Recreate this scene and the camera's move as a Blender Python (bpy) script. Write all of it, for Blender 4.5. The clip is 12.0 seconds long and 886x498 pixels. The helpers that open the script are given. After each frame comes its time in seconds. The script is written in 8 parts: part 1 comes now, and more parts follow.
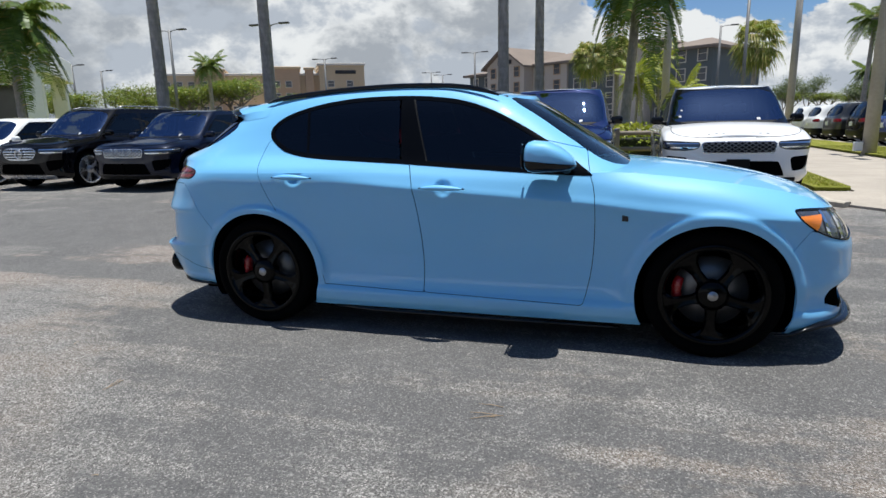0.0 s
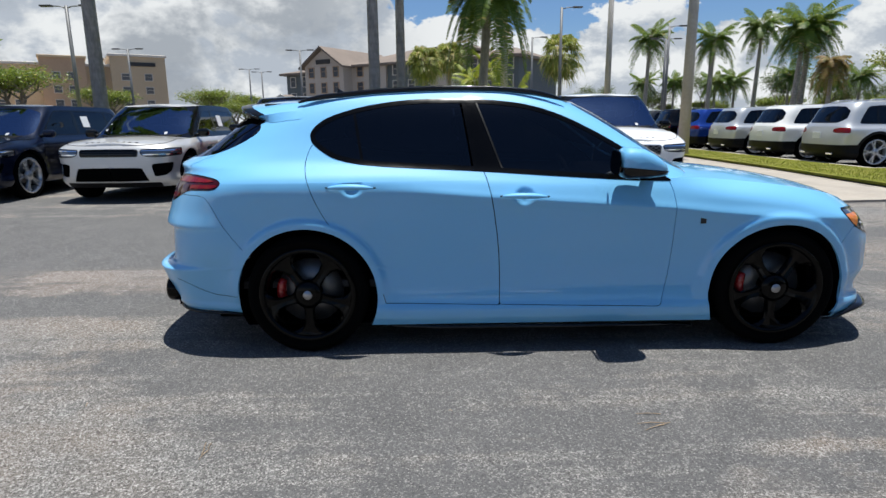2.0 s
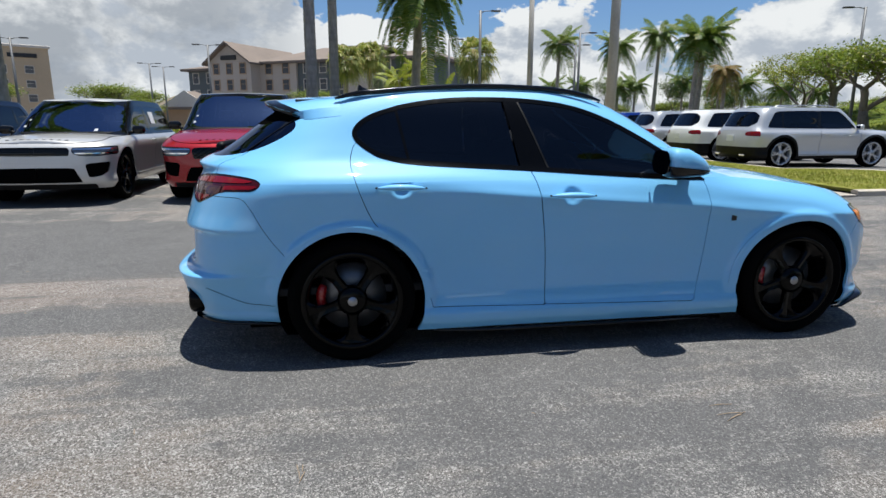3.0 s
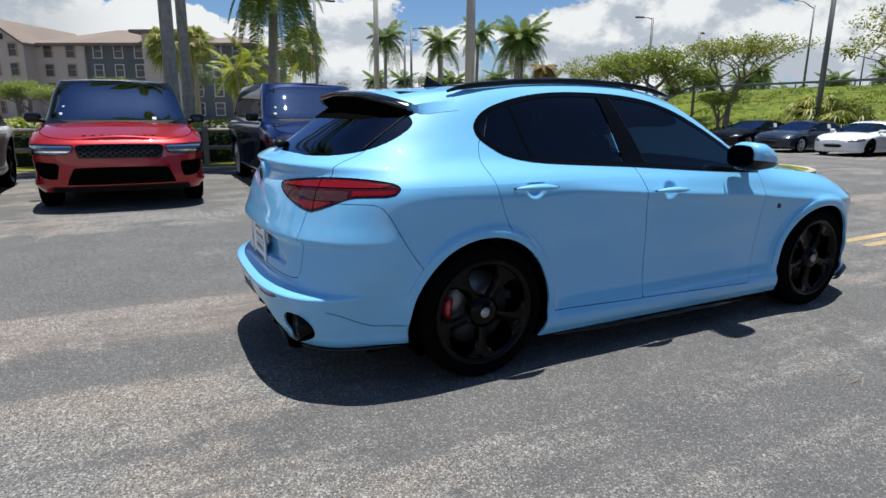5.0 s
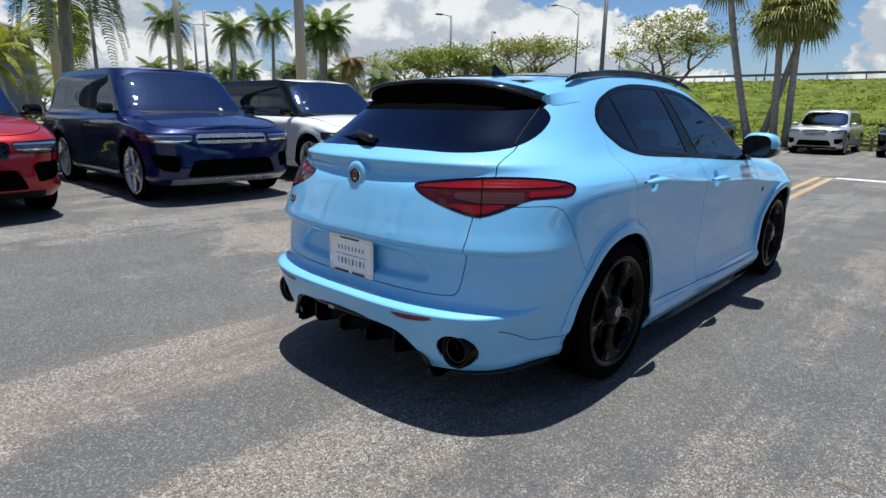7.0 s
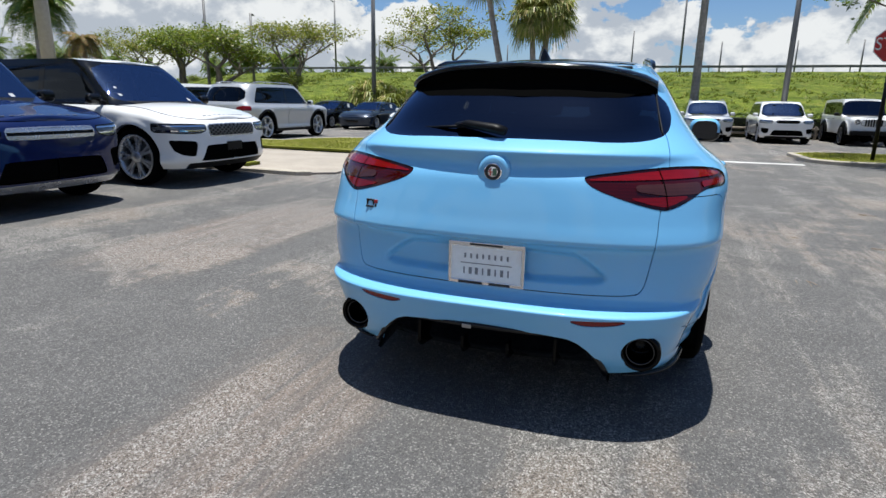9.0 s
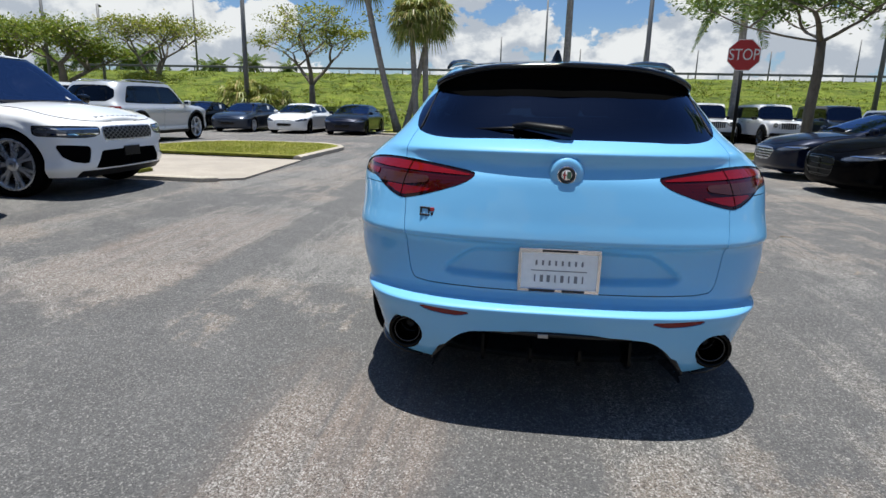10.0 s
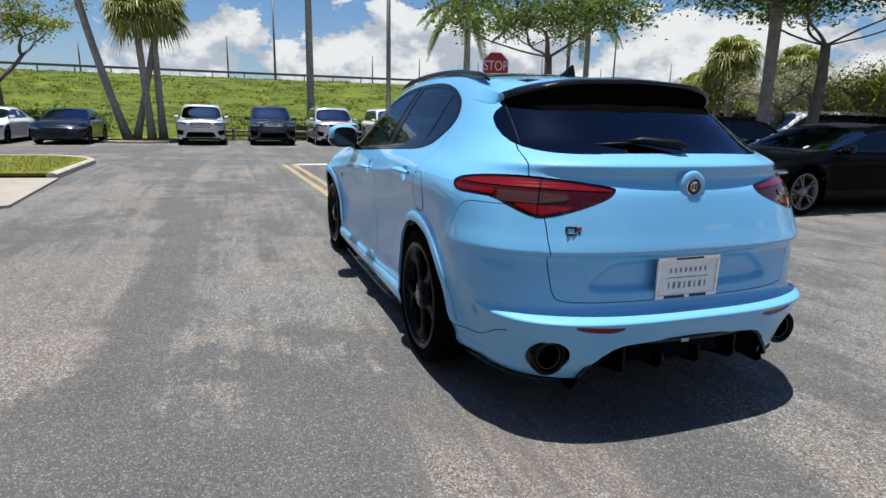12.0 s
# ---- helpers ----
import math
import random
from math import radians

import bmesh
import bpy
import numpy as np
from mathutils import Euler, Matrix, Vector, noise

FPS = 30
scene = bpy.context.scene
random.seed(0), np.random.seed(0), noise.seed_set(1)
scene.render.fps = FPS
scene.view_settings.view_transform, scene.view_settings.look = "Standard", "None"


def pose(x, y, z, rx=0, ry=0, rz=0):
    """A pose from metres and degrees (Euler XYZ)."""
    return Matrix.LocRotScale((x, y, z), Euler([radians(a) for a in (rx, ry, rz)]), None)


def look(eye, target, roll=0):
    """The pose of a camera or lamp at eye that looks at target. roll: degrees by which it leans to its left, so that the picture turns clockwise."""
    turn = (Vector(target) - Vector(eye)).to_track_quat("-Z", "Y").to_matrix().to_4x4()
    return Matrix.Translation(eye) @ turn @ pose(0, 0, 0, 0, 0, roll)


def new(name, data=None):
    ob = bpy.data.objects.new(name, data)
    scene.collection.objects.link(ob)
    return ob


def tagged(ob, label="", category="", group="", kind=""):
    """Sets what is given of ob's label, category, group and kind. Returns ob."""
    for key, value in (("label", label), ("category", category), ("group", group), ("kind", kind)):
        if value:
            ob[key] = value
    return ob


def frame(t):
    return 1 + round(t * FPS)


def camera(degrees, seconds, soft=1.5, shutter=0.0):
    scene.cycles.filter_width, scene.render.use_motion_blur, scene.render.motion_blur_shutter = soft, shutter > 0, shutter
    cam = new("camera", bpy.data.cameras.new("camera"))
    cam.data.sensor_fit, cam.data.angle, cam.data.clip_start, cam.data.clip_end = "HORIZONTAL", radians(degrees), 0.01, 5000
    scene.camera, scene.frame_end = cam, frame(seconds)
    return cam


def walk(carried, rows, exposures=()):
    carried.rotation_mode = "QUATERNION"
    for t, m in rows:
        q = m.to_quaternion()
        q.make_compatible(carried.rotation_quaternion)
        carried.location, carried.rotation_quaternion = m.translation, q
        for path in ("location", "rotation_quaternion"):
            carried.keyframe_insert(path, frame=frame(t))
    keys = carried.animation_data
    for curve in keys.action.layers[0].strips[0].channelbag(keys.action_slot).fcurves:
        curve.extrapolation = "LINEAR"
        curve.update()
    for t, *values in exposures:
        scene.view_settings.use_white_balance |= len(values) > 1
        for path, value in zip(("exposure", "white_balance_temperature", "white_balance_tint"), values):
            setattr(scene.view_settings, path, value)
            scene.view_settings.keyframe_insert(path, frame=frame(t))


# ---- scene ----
cam = camera(74.1, 12.0)
METRES, EYE, TILT, LEAN, TURN = 9.873, 1.323, 0.0, 0.0, 16.73
ROWS = [
    (0.0, 0.0, 0.0, 0.0, -0.29, -12.11, 1.34),
    (0.5, -0.035, 0.0102, 0.0016, -4.77, -12.34, 0.98),
    (1.0, -0.0766, 0.0192, 0.0032, -9.87, -12.43, 0.7),
    (1.5, -0.1084, 0.0336, 0.0036, -13.41, -12.3, 0.7),
    (2.0, -0.1505, 0.0446, 0.0049, -17.89, -12.34, 0.53),
    (2.5, -0.1828, 0.0608, 0.0034, -21.77, -12.34, 0.26),
    (3.0, -0.2221, 0.0821, 0.004, -26.47, -12.32, -0.14),
    (5.0, -0.3458, 0.1971, 0.0042, -43.93, -12.86, -0.52),
    (5.5, -0.3711, 0.2284, 0.0039, -48.38, -12.84, -0.64),
    (6.0, -0.3901, 0.2684, 0.0023, -53.57, -12.77, -0.74),
    (6.5, -0.4043, 0.3054, 0.002, -58.16, -12.85, -0.88),
    (7.0, -0.4197, 0.349, 0.0016, -63.83, -13.31, -0.77),
    (9.0, -0.4301, 0.5185, -0.0013, -87.34, -14.08, -0.9),
    (9.5, -0.4231, 0.5563, -0.0031, -93.13, -13.84, -1.07),
    (10.0, -0.409, 0.5979, -0.0034, -99.91, -13.67, -1.24),
    (10.5, -0.3969, 0.6361, -0.0023, -106.57, -13.68, -1.55),
    (11.0, -0.374, 0.6726, -0.0014, -113.45, -13.46, -1.36),
    (11.5, -0.3543, 0.7084, -0.0005, -119.69, -13.29, -1.26),
    (12.0, -0.3253, 0.7426, -0.0018, -126.25, -12.81, -1.26),
]
walk(cam, [(t, pose(0, 0, EYE, TILT, LEAN, TURN) @ pose(METRES * x, METRES * y, METRES * z, 90 + pitch, roll, yaw)) for t, x, y, z, yaw, pitch, roll in ROWS], exposures=[(0.0, 0.42, 6300, 8), (5.5, 0.49, 6300, 8), (12.0, 0.42, 6300, 8)])


# ---- light and sky ----
SUN = Vector((0.07, 0.046, 1.0)).normalized()
sun = new("sun", bpy.data.lights.new("sun", "SUN"))
sun.data.energy, sun.data.angle, sun.data.color = 5.0, radians(0.53), (1.0, 0.965, 0.90)
sun.matrix_world = look(SUN * 60, (0, 0, 0))


def build_world():
    """A clear sky with banks of cumulus low down and a grey deck of cloud to the north-west."""
    world = bpy.data.worlds.new("sky")
    scene.world = world
    world.use_nodes = True
    nt = world.node_tree
    n, link = nt.nodes, nt.links
    n.clear()

    def add(kind, **vals):
        node = n.new(kind)
        for k, v in vals.items():
            node.inputs[k].default_value = v
        return node

    def math_(op, a, b=None, clamp=False):
        node = n.new("ShaderNodeMath")
        node.operation, node.use_clamp = op, clamp
        for i, v in enumerate((a, b)):
            if v is None:
                continue
            if isinstance(v, (int, float)):
                node.inputs[i].default_value = v
            else:
                link.new(v, node.inputs[i])
        return node.outputs[0]

    def band(x, lo, hi):
        node = n.new("ShaderNodeMapRange")
        node.interpolation_type = "SMOOTHSTEP"
        link.new(x, node.inputs["Value"])
        for key, v in (("From Min", lo), ("From Max", hi)):
            if isinstance(v, (int, float)):
                node.inputs[key].default_value = v
            else:
                link.new(v, node.inputs[key])
        return node.outputs[0]

    def mix(f, a, b, how="MIX"):
        node = n.new("ShaderNodeMix")
        node.data_type, node.blend_type = "RGBA", how
        if isinstance(f, float):
            node.inputs[0].default_value = f
        else:
            link.new(f, node.inputs[0])
        for i, v in ((6, a), (7, b)):
            if isinstance(v, tuple):
                node.inputs[i].default_value = (*v, 1)
            else:
                link.new(v, node.inputs[i])
        return node.outputs[2]

    sky = n.new("ShaderNodeTexSky")
    sky.sky_type, sky.sun_disc = "NISHITA", False
    sky.sun_elevation = math.asin(SUN.z)
    sky.sun_rotation = math.atan2(SUN.x, SUN.y)
    sky.air_density, sky.dust_density, sky.ozone_density = 1.0, 0.6, 2.0
    coord = n.new("ShaderNodeTexCoord").outputs["Generated"]
    split = n.new("ShaderNodeSeparateXYZ")
    link.new(coord, split.inputs[0])
    x, y, z = split.outputs
    up = math_("MAXIMUM", z, 0.0)
    # heaps of cloud: noise on the direction; a second sample a little higher tells lit tops from shaded undersides
    def heap_at(lift):
        pos = n.new("ShaderNodeCombineXYZ")
        link.new(x, pos.inputs[0])
        link.new(y, pos.inputs[1])
        link.new(math_("ADD", math_("MULTIPLY", z, 1.5), lift), pos.inputs[2])
        big = add("ShaderNodeTexNoise", Scale=4.8, Detail=12.0, Roughness=0.60, Distortion=0.10)
        link.new(pos.outputs[0], big.inputs["Vector"])
        return big.outputs[0]
    lump, above = heap_at(0.0), heap_at(0.055)
    west = band(math_("SUBTRACT", math_("MULTIPLY", y, 0.5), math_("MULTIPLY", x, 0.87)), 0.47, 0.66)
    limit = math_("ADD", math_("ADD", 0.350, math_("MULTIPLY", band(up, 0.06, 0.24), 0.26)), math_("MULTIPLY", band(up, 0.16, 0.5), 0.13))
    limit = math_("SUBTRACT", limit, math_("MULTIPLY", west, 0.21))
    tower = add("ShaderNodeTexNoise", Scale=2.3, Detail=2.0)
    around = n.new("ShaderNodeCombineXYZ")
    link.new(x, around.inputs[0])
    link.new(y, around.inputs[1])
    link.new(around.outputs[0], tower.inputs["Vector"])
    limit = math_("SUBTRACT", limit, math_("MULTIPLY", math_("SUBTRACT", band(tower.outputs[0], 0.40, 0.62), 0.45), 0.10))
    cover = band(lump, limit, math_("ADD", limit, 0.026))
    light = band(math_("SUBTRACT", lump, above), -0.075, 0.05)
    shade = mix(light, (0.64, 0.69, 0.77), (1.16, 1.16, 1.15))
    grey = math_("MULTIPLY", west, math_("MULTIPLY", band(lump, 0.42, 0.56), 0.85))
    shade = mix(grey, shade, (0.42, 0.46, 0.52))
    scaled = n.new("ShaderNodeVectorMath")
    scaled.operation = "SCALE"
    link.new(shade, scaled.inputs[0])
    scaled.inputs["Scale"].default_value = 14.5
    blue = mix(1.0, sky.outputs[0], (1.35, 1.65, 2.05), "MULTIPLY")
    haze = mix(math_("MULTIPLY", math_("SUBTRACT", 1.0, band(up, 0.0, 0.16)), 0.35), blue, (9.5, 11.0, 13.0))
    full = mix(cover, haze, scaled.outputs[0])
    back = add("ShaderNodeBackground", Strength=0.0375)
    link.new(full, back.inputs[0])
    out = n.new("ShaderNodeOutputWorld")
    link.new(back.outputs[0], out.inputs[0])


build_world()

# ---- materials ----


class Nodes:
    """A material and short ways to add nodes to it."""

    def __init__(self, name):
        self.mat = bpy.data.materials.new(name)
        self.mat.use_nodes = True
        self.nt = self.mat.node_tree
        self.bsdf = self.nt.nodes["Principled BSDF"]
        self.out = self.nt.nodes["Material Output"]

    def put(self, sock, value):
        if isinstance(value, bpy.types.NodeSocket):
            self.nt.links.new(value, sock)
        elif isinstance(value, tuple) and len(value) == 3 and sock.type == "RGBA":
            sock.default_value = (*value, 1)
        else:
            sock.default_value = value

    def set(self, **vals):
        for k, v in vals.items():
            self.put(self.bsdf.inputs[k.replace("_", " ")], v)
        return self

    def node(self, kind, **vals):
        nd = self.nt.nodes.new(kind)
        for k, v in vals.items():
            self.put(nd.inputs[k.replace("_", " ")], v)
        return nd

    def place(self, scale=(1, 1, 1)):
        m = self.node("ShaderNodeMapping", Scale=scale)
        self.nt.links.new(self.node("ShaderNodeTexCoord").outputs["Object"], m.inputs["Vector"])
        return m.outputs[0]

    def world_place(self):
        return self.node("ShaderNodeNewGeometry").outputs["Position"]

    def noise(self, scale, detail=4.0, rough=0.55, vec=None, distort=0.0):
        return self.node("ShaderNodeTexNoise", Vector=vec if vec else self.place(), Scale=scale, Detail=detail, Roughness=rough, Distortion=distort).outputs["Fac"]

    def step(self, x, lo, hi, a=0.0, b=1.0):
        return self.node("ShaderNodeMapRange", Value=x, From_Min=lo, From_Max=hi, To_Min=a, To_Max=b).outputs[0]

    def math(self, op, a, b=0.0):
        nd = self.nt.nodes.new("ShaderNodeMath")
        nd.operation = op
        self.put(nd.inputs[0], a)
        self.put(nd.inputs[1], b)
        return nd.outputs[0]

    def mix(self, f, a, b, how="MIX"):
        nd = self.nt.nodes.new("ShaderNodeMix")
        nd.data_type, nd.blend_type = "RGBA", how
        for i, v in ((0, f), (6, a), (7, b)):
            self.put(nd.inputs[i], v)
        return nd.outputs[2]

    def bump(self, height, strength=0.3, distance=0.01):
        self.put(self.bsdf.inputs["Normal"], self.node("ShaderNodeBump", Height=height, Strength=strength, Distance=distance).outputs[0])
        return self


def paint(name, rgb, rough=0.35, metal=0.0, flake=0.0, coat=1.0, ior=1.5, spec=0.08):
    """Car paint under clear coat, with faint dust and, for metallics, flake."""
    m = Nodes(name)
    vec = m.place()
    dust = m.noise(7.0, 6.0, 0.6, vec)
    col = m.mix(m.step(dust, 0.45, 0.75, 0.0, 0.05), rgb, tuple(c * 0.85 + 0.02 for c in rgb))
    if flake:
        sp = m.noise(900.0, 1.0, 0.5, vec)
        col = m.mix(m.step(sp, 0.55, 0.75, 0.0, flake), col, tuple(min(1, c * 1.9 + 0.02) for c in rgb))
    m.set(Base_Color=col, Roughness=rough, Metallic=metal, Specular_IOR_Level=spec, Coat_Weight=coat, Coat_IOR=ior, Coat_Roughness=m.step(dust, 0.4, 0.8, 0.01, 0.035))
    m.put(m.bsdf.inputs["Coat Normal"], m.node("ShaderNodeBump", Height=m.noise(320.0, 2.0, 0.5, vec), Strength=0.012, Distance=0.002).outputs[0])
    return m.mat


def plain(name, rgb, rough=0.5, metal=0.0, grain=60.0, vary=0.12, bump=0.08, coat=0.0, spec=0.5):
    """A plain surface whose tone and gloss vary at two scales."""
    m = Nodes(name)
    vec = m.place()
    big, fine = m.noise(grain * 0.06, 3.0, 0.6, vec), m.noise(grain, 4.0, 0.6, vec)
    both = m.math("ADD", m.math("MULTIPLY", big, 0.6), m.math("MULTIPLY", fine, 0.4))
    f = m.step(both, 0.3, 0.7)
    m.set(Base_Color=m.mix(f, tuple(c * (1 - vary) for c in rgb), tuple(min(1, c * (1 + vary)) for c in rgb)),
          Roughness=m.step(both, 0.3, 0.7, max(0.02, rough - 0.06), min(1, rough + 0.06)), Metallic=metal, Coat_Weight=coat, Specular_IOR_Level=spec)
    if bump:
        m.bump(fine, bump, 0.004)
    return m.mat


def glass(name, tint, gloss=0.01, ior=1.5, sheen=(1, 1, 1), base=0.0):
    """A thin tinted pane: what lies behind is dimmed by the tint, the surface mirrors by Fresnel."""
    m = Nodes(name)
    m.nt.nodes.remove(m.bsdf)
    clear = m.node("ShaderNodeBsdfTransparent", Color=tint)
    shine = m.node("ShaderNodeBsdfGlossy", Color=sheen, Roughness=gloss)
    f = m.node("ShaderNodeFresnel", IOR=ior)
    mixed = m.node("ShaderNodeMixShader")
    m.nt.links.new(m.math("MAXIMUM", f.outputs[0], base), mixed.inputs[0])
    m.nt.links.new(clear.outputs[0], mixed.inputs[1])
    m.nt.links.new(shine.outputs[0], mixed.inputs[2])
    m.nt.links.new(mixed.outputs[0], m.out.inputs[0])
    return m.mat


def asphalt_material():
    """Worn asphalt: grey binder, streaks and blotches where pale grit lies bare, dark pores and oil."""
    m = Nodes("asphalt")
    vec = m.world_place()
    at = lambda x, y, s=(1, 1, 1): m.node("ShaderNodeMapping", Vector=vec, Location=(x, y, 0.0), Scale=s).outputs[0]
    blotch = m.noise(0.38, 7.0, 0.66, vec, 0.8)
    mid = m.noise(2.1, 6.0, 0.68, vec, 0.5)
    track = m.noise(1.0, 5.0, 0.60, at(0, 0, (0.10, 1.75, 1.0)), 0.35)
    fray = m.noise(11.0, 5.0, 0.75, at(2.2, 6.1))
    bare = m.math("ADD", m.math("ADD", m.math("MULTIPLY", blotch, 0.32), m.math("MULTIPLY", fray, 0.13)), m.math("ADD", m.math("MULTIPLY", track, 0.30), m.math("MULTIPLY", mid, 0.25)))
    # places that the wheels have polished, worn bare or smeared with tan dirt, with frayed edges
    sway = m.math("ADD", m.math("MULTIPLY", m.math("SUBTRACT", mid, 0.5), 0.55), m.math("MULTIPLY", m.math("SUBTRACT", fray, 0.5), 0.22))
    xyz = m.node("ShaderNodeSeparateXYZ", Vector=vec)
    px, py = m.math("ADD", xyz.outputs[0], m.math("MULTIPLY", sway, 2.6)), m.math("ADD", xyz.outputs[1], m.math("MULTIPLY", sway, 0.7))

    def place_mask(x0, x1, y0, y1, sx=0.4, sy=0.09):
        along = m.math("MULTIPLY", m.step(px, x0 - sx, x0 + sx), m.step(px, x1 - sx, x1 + sx, 1.0, 0.0))
        return m.math("MULTIPLY", along, m.math("MULTIPLY", m.step(py, y0 - sy, y0 + sy), m.step(py, y1 - sy, y1 + sy, 1.0, 0.0)))

    dirt = m.math("MAXIMUM", place_mask(-2.2, 0.7, 6.86, 7.95), place_mask(-5.2, -3.0, 4.72, 5.55))
    gritty = m.math("MAXIMUM", m.math("MAXIMUM", place_mask(-2.6, 2.6, 5.88, 6.50), place_mask(-2.7, 1.6, 5.52, 5.76)), place_mask(-14.0, -2.6, 1.2, 4.10, 0.6, 0.05))
    smooth = m.math("MAXIMUM", m.math("MAXIMUM", place_mask(-9.0, 3.5, 6.52, 6.84), place_mask(-9.0, -2.15, 5.20, 8.2, 0.3, 0.15)), place_mask(-9.0, -3.2, 4.13, 4.70, 0.4, 0.04))
    streak = m.noise(1.0, 4.0, 0.62, at(4.0, 2.0, (0.35, 11.0, 1.0)), 0.3)
    shift = m.math("SUBTRACT", m.math("ADD", m.math("MULTIPLY", dirt, 0.05), m.math("MULTIPLY", gritty, 0.028)), m.math("MULTIPLY", m.math("MULTIPLY", smooth, m.math("SUBTRACT", 1.0, dirt)), 0.085))
    worn = m.step(m.math("ADD", bare, m.math("ADD", shift, m.math("MULTIPLY", m.math("SUBTRACT", streak, 0.5), 0.16))), 0.482, 0.550)
    grain = m.noise(95.0, 4.0, 0.72, vec, 1.2)
    fleck = m.noise(44.0, 3.0, 0.6, at(5.2, 1.7), 1.6)
    stone = m.node("ShaderNodeTexVoronoi", Vector=vec, Scale=150.0, Randomness=1.0)
    stone_tone = m.node("ShaderNodeSeparateColor", Color=stone.outputs["Color"]).outputs[0]
    rusty = m.noise(0.30, 5.0, 0.62, at(3.1, 9.4), 0.8)
    binder = m.mix(m.step(mid, 0.35, 0.7), (0.100, 0.098, 0.097), (0.128, 0.125, 0.123))
    tan = m.mix(m.step(rusty, 0.46, 0.58), (0.148, 0.142, 0.134), (0.205, 0.168, 0.138))
    base = m.mix(worn, binder, tan)
    base = m.mix(m.math("MULTIPLY", dirt, m.step(streak, 0.38, 0.58, 0.25, 0.95)), base, (0.200, 0.160, 0.136))
    base = m.mix(m.math("MULTIPLY", m.step(grain, 0.40, 0.50, 0.90, 0.0), m.step(worn, 0.0, 1.0, 0.62, 1.0)), base, (0.034, 0.032, 0.030))
    base = m.mix(m.math("MULTIPLY", m.step(grain, 0.54, 0.60), m.step(worn, 0.0, 1.0, 0.15, 0.85)), base, (0.345, 0.335, 0.315))
    base = m.mix(m.math("MULTIPLY", m.step(fleck, 0.57, 0.63), m.step(worn, 0.0, 1.0, 0.22, 0.75)), base, (0.43, 0.415, 0.39))
    chip = m.node("ShaderNodeTexVoronoi", Vector=vec, Scale=82.0, Randomness=1.0)
    chip_tone = m.node("ShaderNodeSeparateColor", Color=chip.outputs["Color"]).outputs[1]
    chips = m.math("MULTIPLY", m.step(chip.outputs["Distance"], 0.24, 0.36, 1.0, 0.0), m.step(chip_tone, 0.62, 0.68))
    base = m.mix(m.math("MULTIPLY", chips, m.step(worn, 0.0, 1.0, 0.36, 1.0)), base, (0.46, 0.425, 0.40))
    base = m.mix(m.step(stone_tone, 0.93, 0.98, 0.0, 0.35), base, (0.50, 0.48, 0.45))
    oil = m.noise(0.8, 3.0, 0.5, at(7.3, 2.1))
    base = m.mix(m.step(oil, 0.66, 0.78, 0.0, 0.45), base, (0.060, 0.058, 0.056))
    patchy = m.noise(0.11, 3.0, 0.5, at(1.3, 4.4))
    base = m.mix(m.step(patchy, 0.50, 0.62, 0.0, 0.16), base, (0.080, 0.078, 0.077))
    m.set(Base_Color=base, Roughness=m.step(grain, 0.3, 0.7, 0.75, 0.95), Specular_IOR_Level=0.2)
    return m.bump(m.math("ADD", m.math("MULTIPLY", grain, 1.1), m.math("MULTIPLY", stone.outputs["Distance"], -0.5)), 0.8, 0.008).mat


def grass_material(name, dark, light, dry, tufts=0.35):
    m = Nodes(name)
    vec = m.world_place()
    fine, mid, big = m.noise(38.0, 5.0, 0.7, vec), m.noise(2.2, 5.0, 0.65, vec, 0.5), m.noise(0.22, 4.0, 0.6, vec)
    col = m.mix(m.step(fine, 0.32, 0.68), dark, light)
    col = m.mix(m.step(mid, 0.48, 0.72, 0.0, 0.75), col, dry)
    col = m.mix(m.step(big, 0.45, 0.7, 0.0, 0.35), col, tuple(c * 0.55 for c in light))
    tuft = m.noise(0.85, 7.0, 0.72, m.node("ShaderNodeMapping", Vector=vec, Scale=(1.0, 0.6, 1.6)).outputs[0], 0.9)
    col = m.mix(m.step(tuft, 0.36, 0.50, tufts, 0.0), col, tuple(c * 0.5 for c in dark))
    col = m.mix(m.step(tuft, 0.54, 0.70, 0.0, tufts), col, tuple(min(1, c * 1.25) for c in light))
    m.set(Base_Color=col, Roughness=0.85, Specular_IOR_Level=0.15)
    return m.bump(m.math("ADD", fine, mid), 0.9, 0.05).mat


def leaf_material(name, dark, light, dry=None, dry_at=0.86):
    """Leaves: the tone changes leaf by leaf, and light shines through."""
    m = Nodes(name)
    isl = m.node("ShaderNodeNewGeometry").outputs["Random Per Island"]
    col = m.mix(m.step(isl, 0.0, 1.0), dark, light)
    if dry:
        col = m.mix(m.step(isl, dry_at, dry_at + 0.04), col, dry)
    col = m.mix(m.step(m.noise(1.1, 3.0, 0.5), 0.35, 0.7, 0.0, 0.35), col, tuple(c * 0.6 for c in dark))
    m.set(Base_Color=col, Roughness=0.45, Specular_IOR_Level=0.35)
    thin = m.node("ShaderNodeBsdfTranslucent", Color=m.mix(0.5, col, (0.22, 0.28, 0.03)))
    both = m.node("ShaderNodeMixShader")
    both.inputs[0].default_value = 0.36
    m.nt.links.new(m.bsdf.outputs[0], both.inputs[1])
    m.nt.links.new(thin.outputs[0], both.inputs[2])
    m.nt.links.new(both.outputs[0], m.out.inputs[0])
    return m.mat


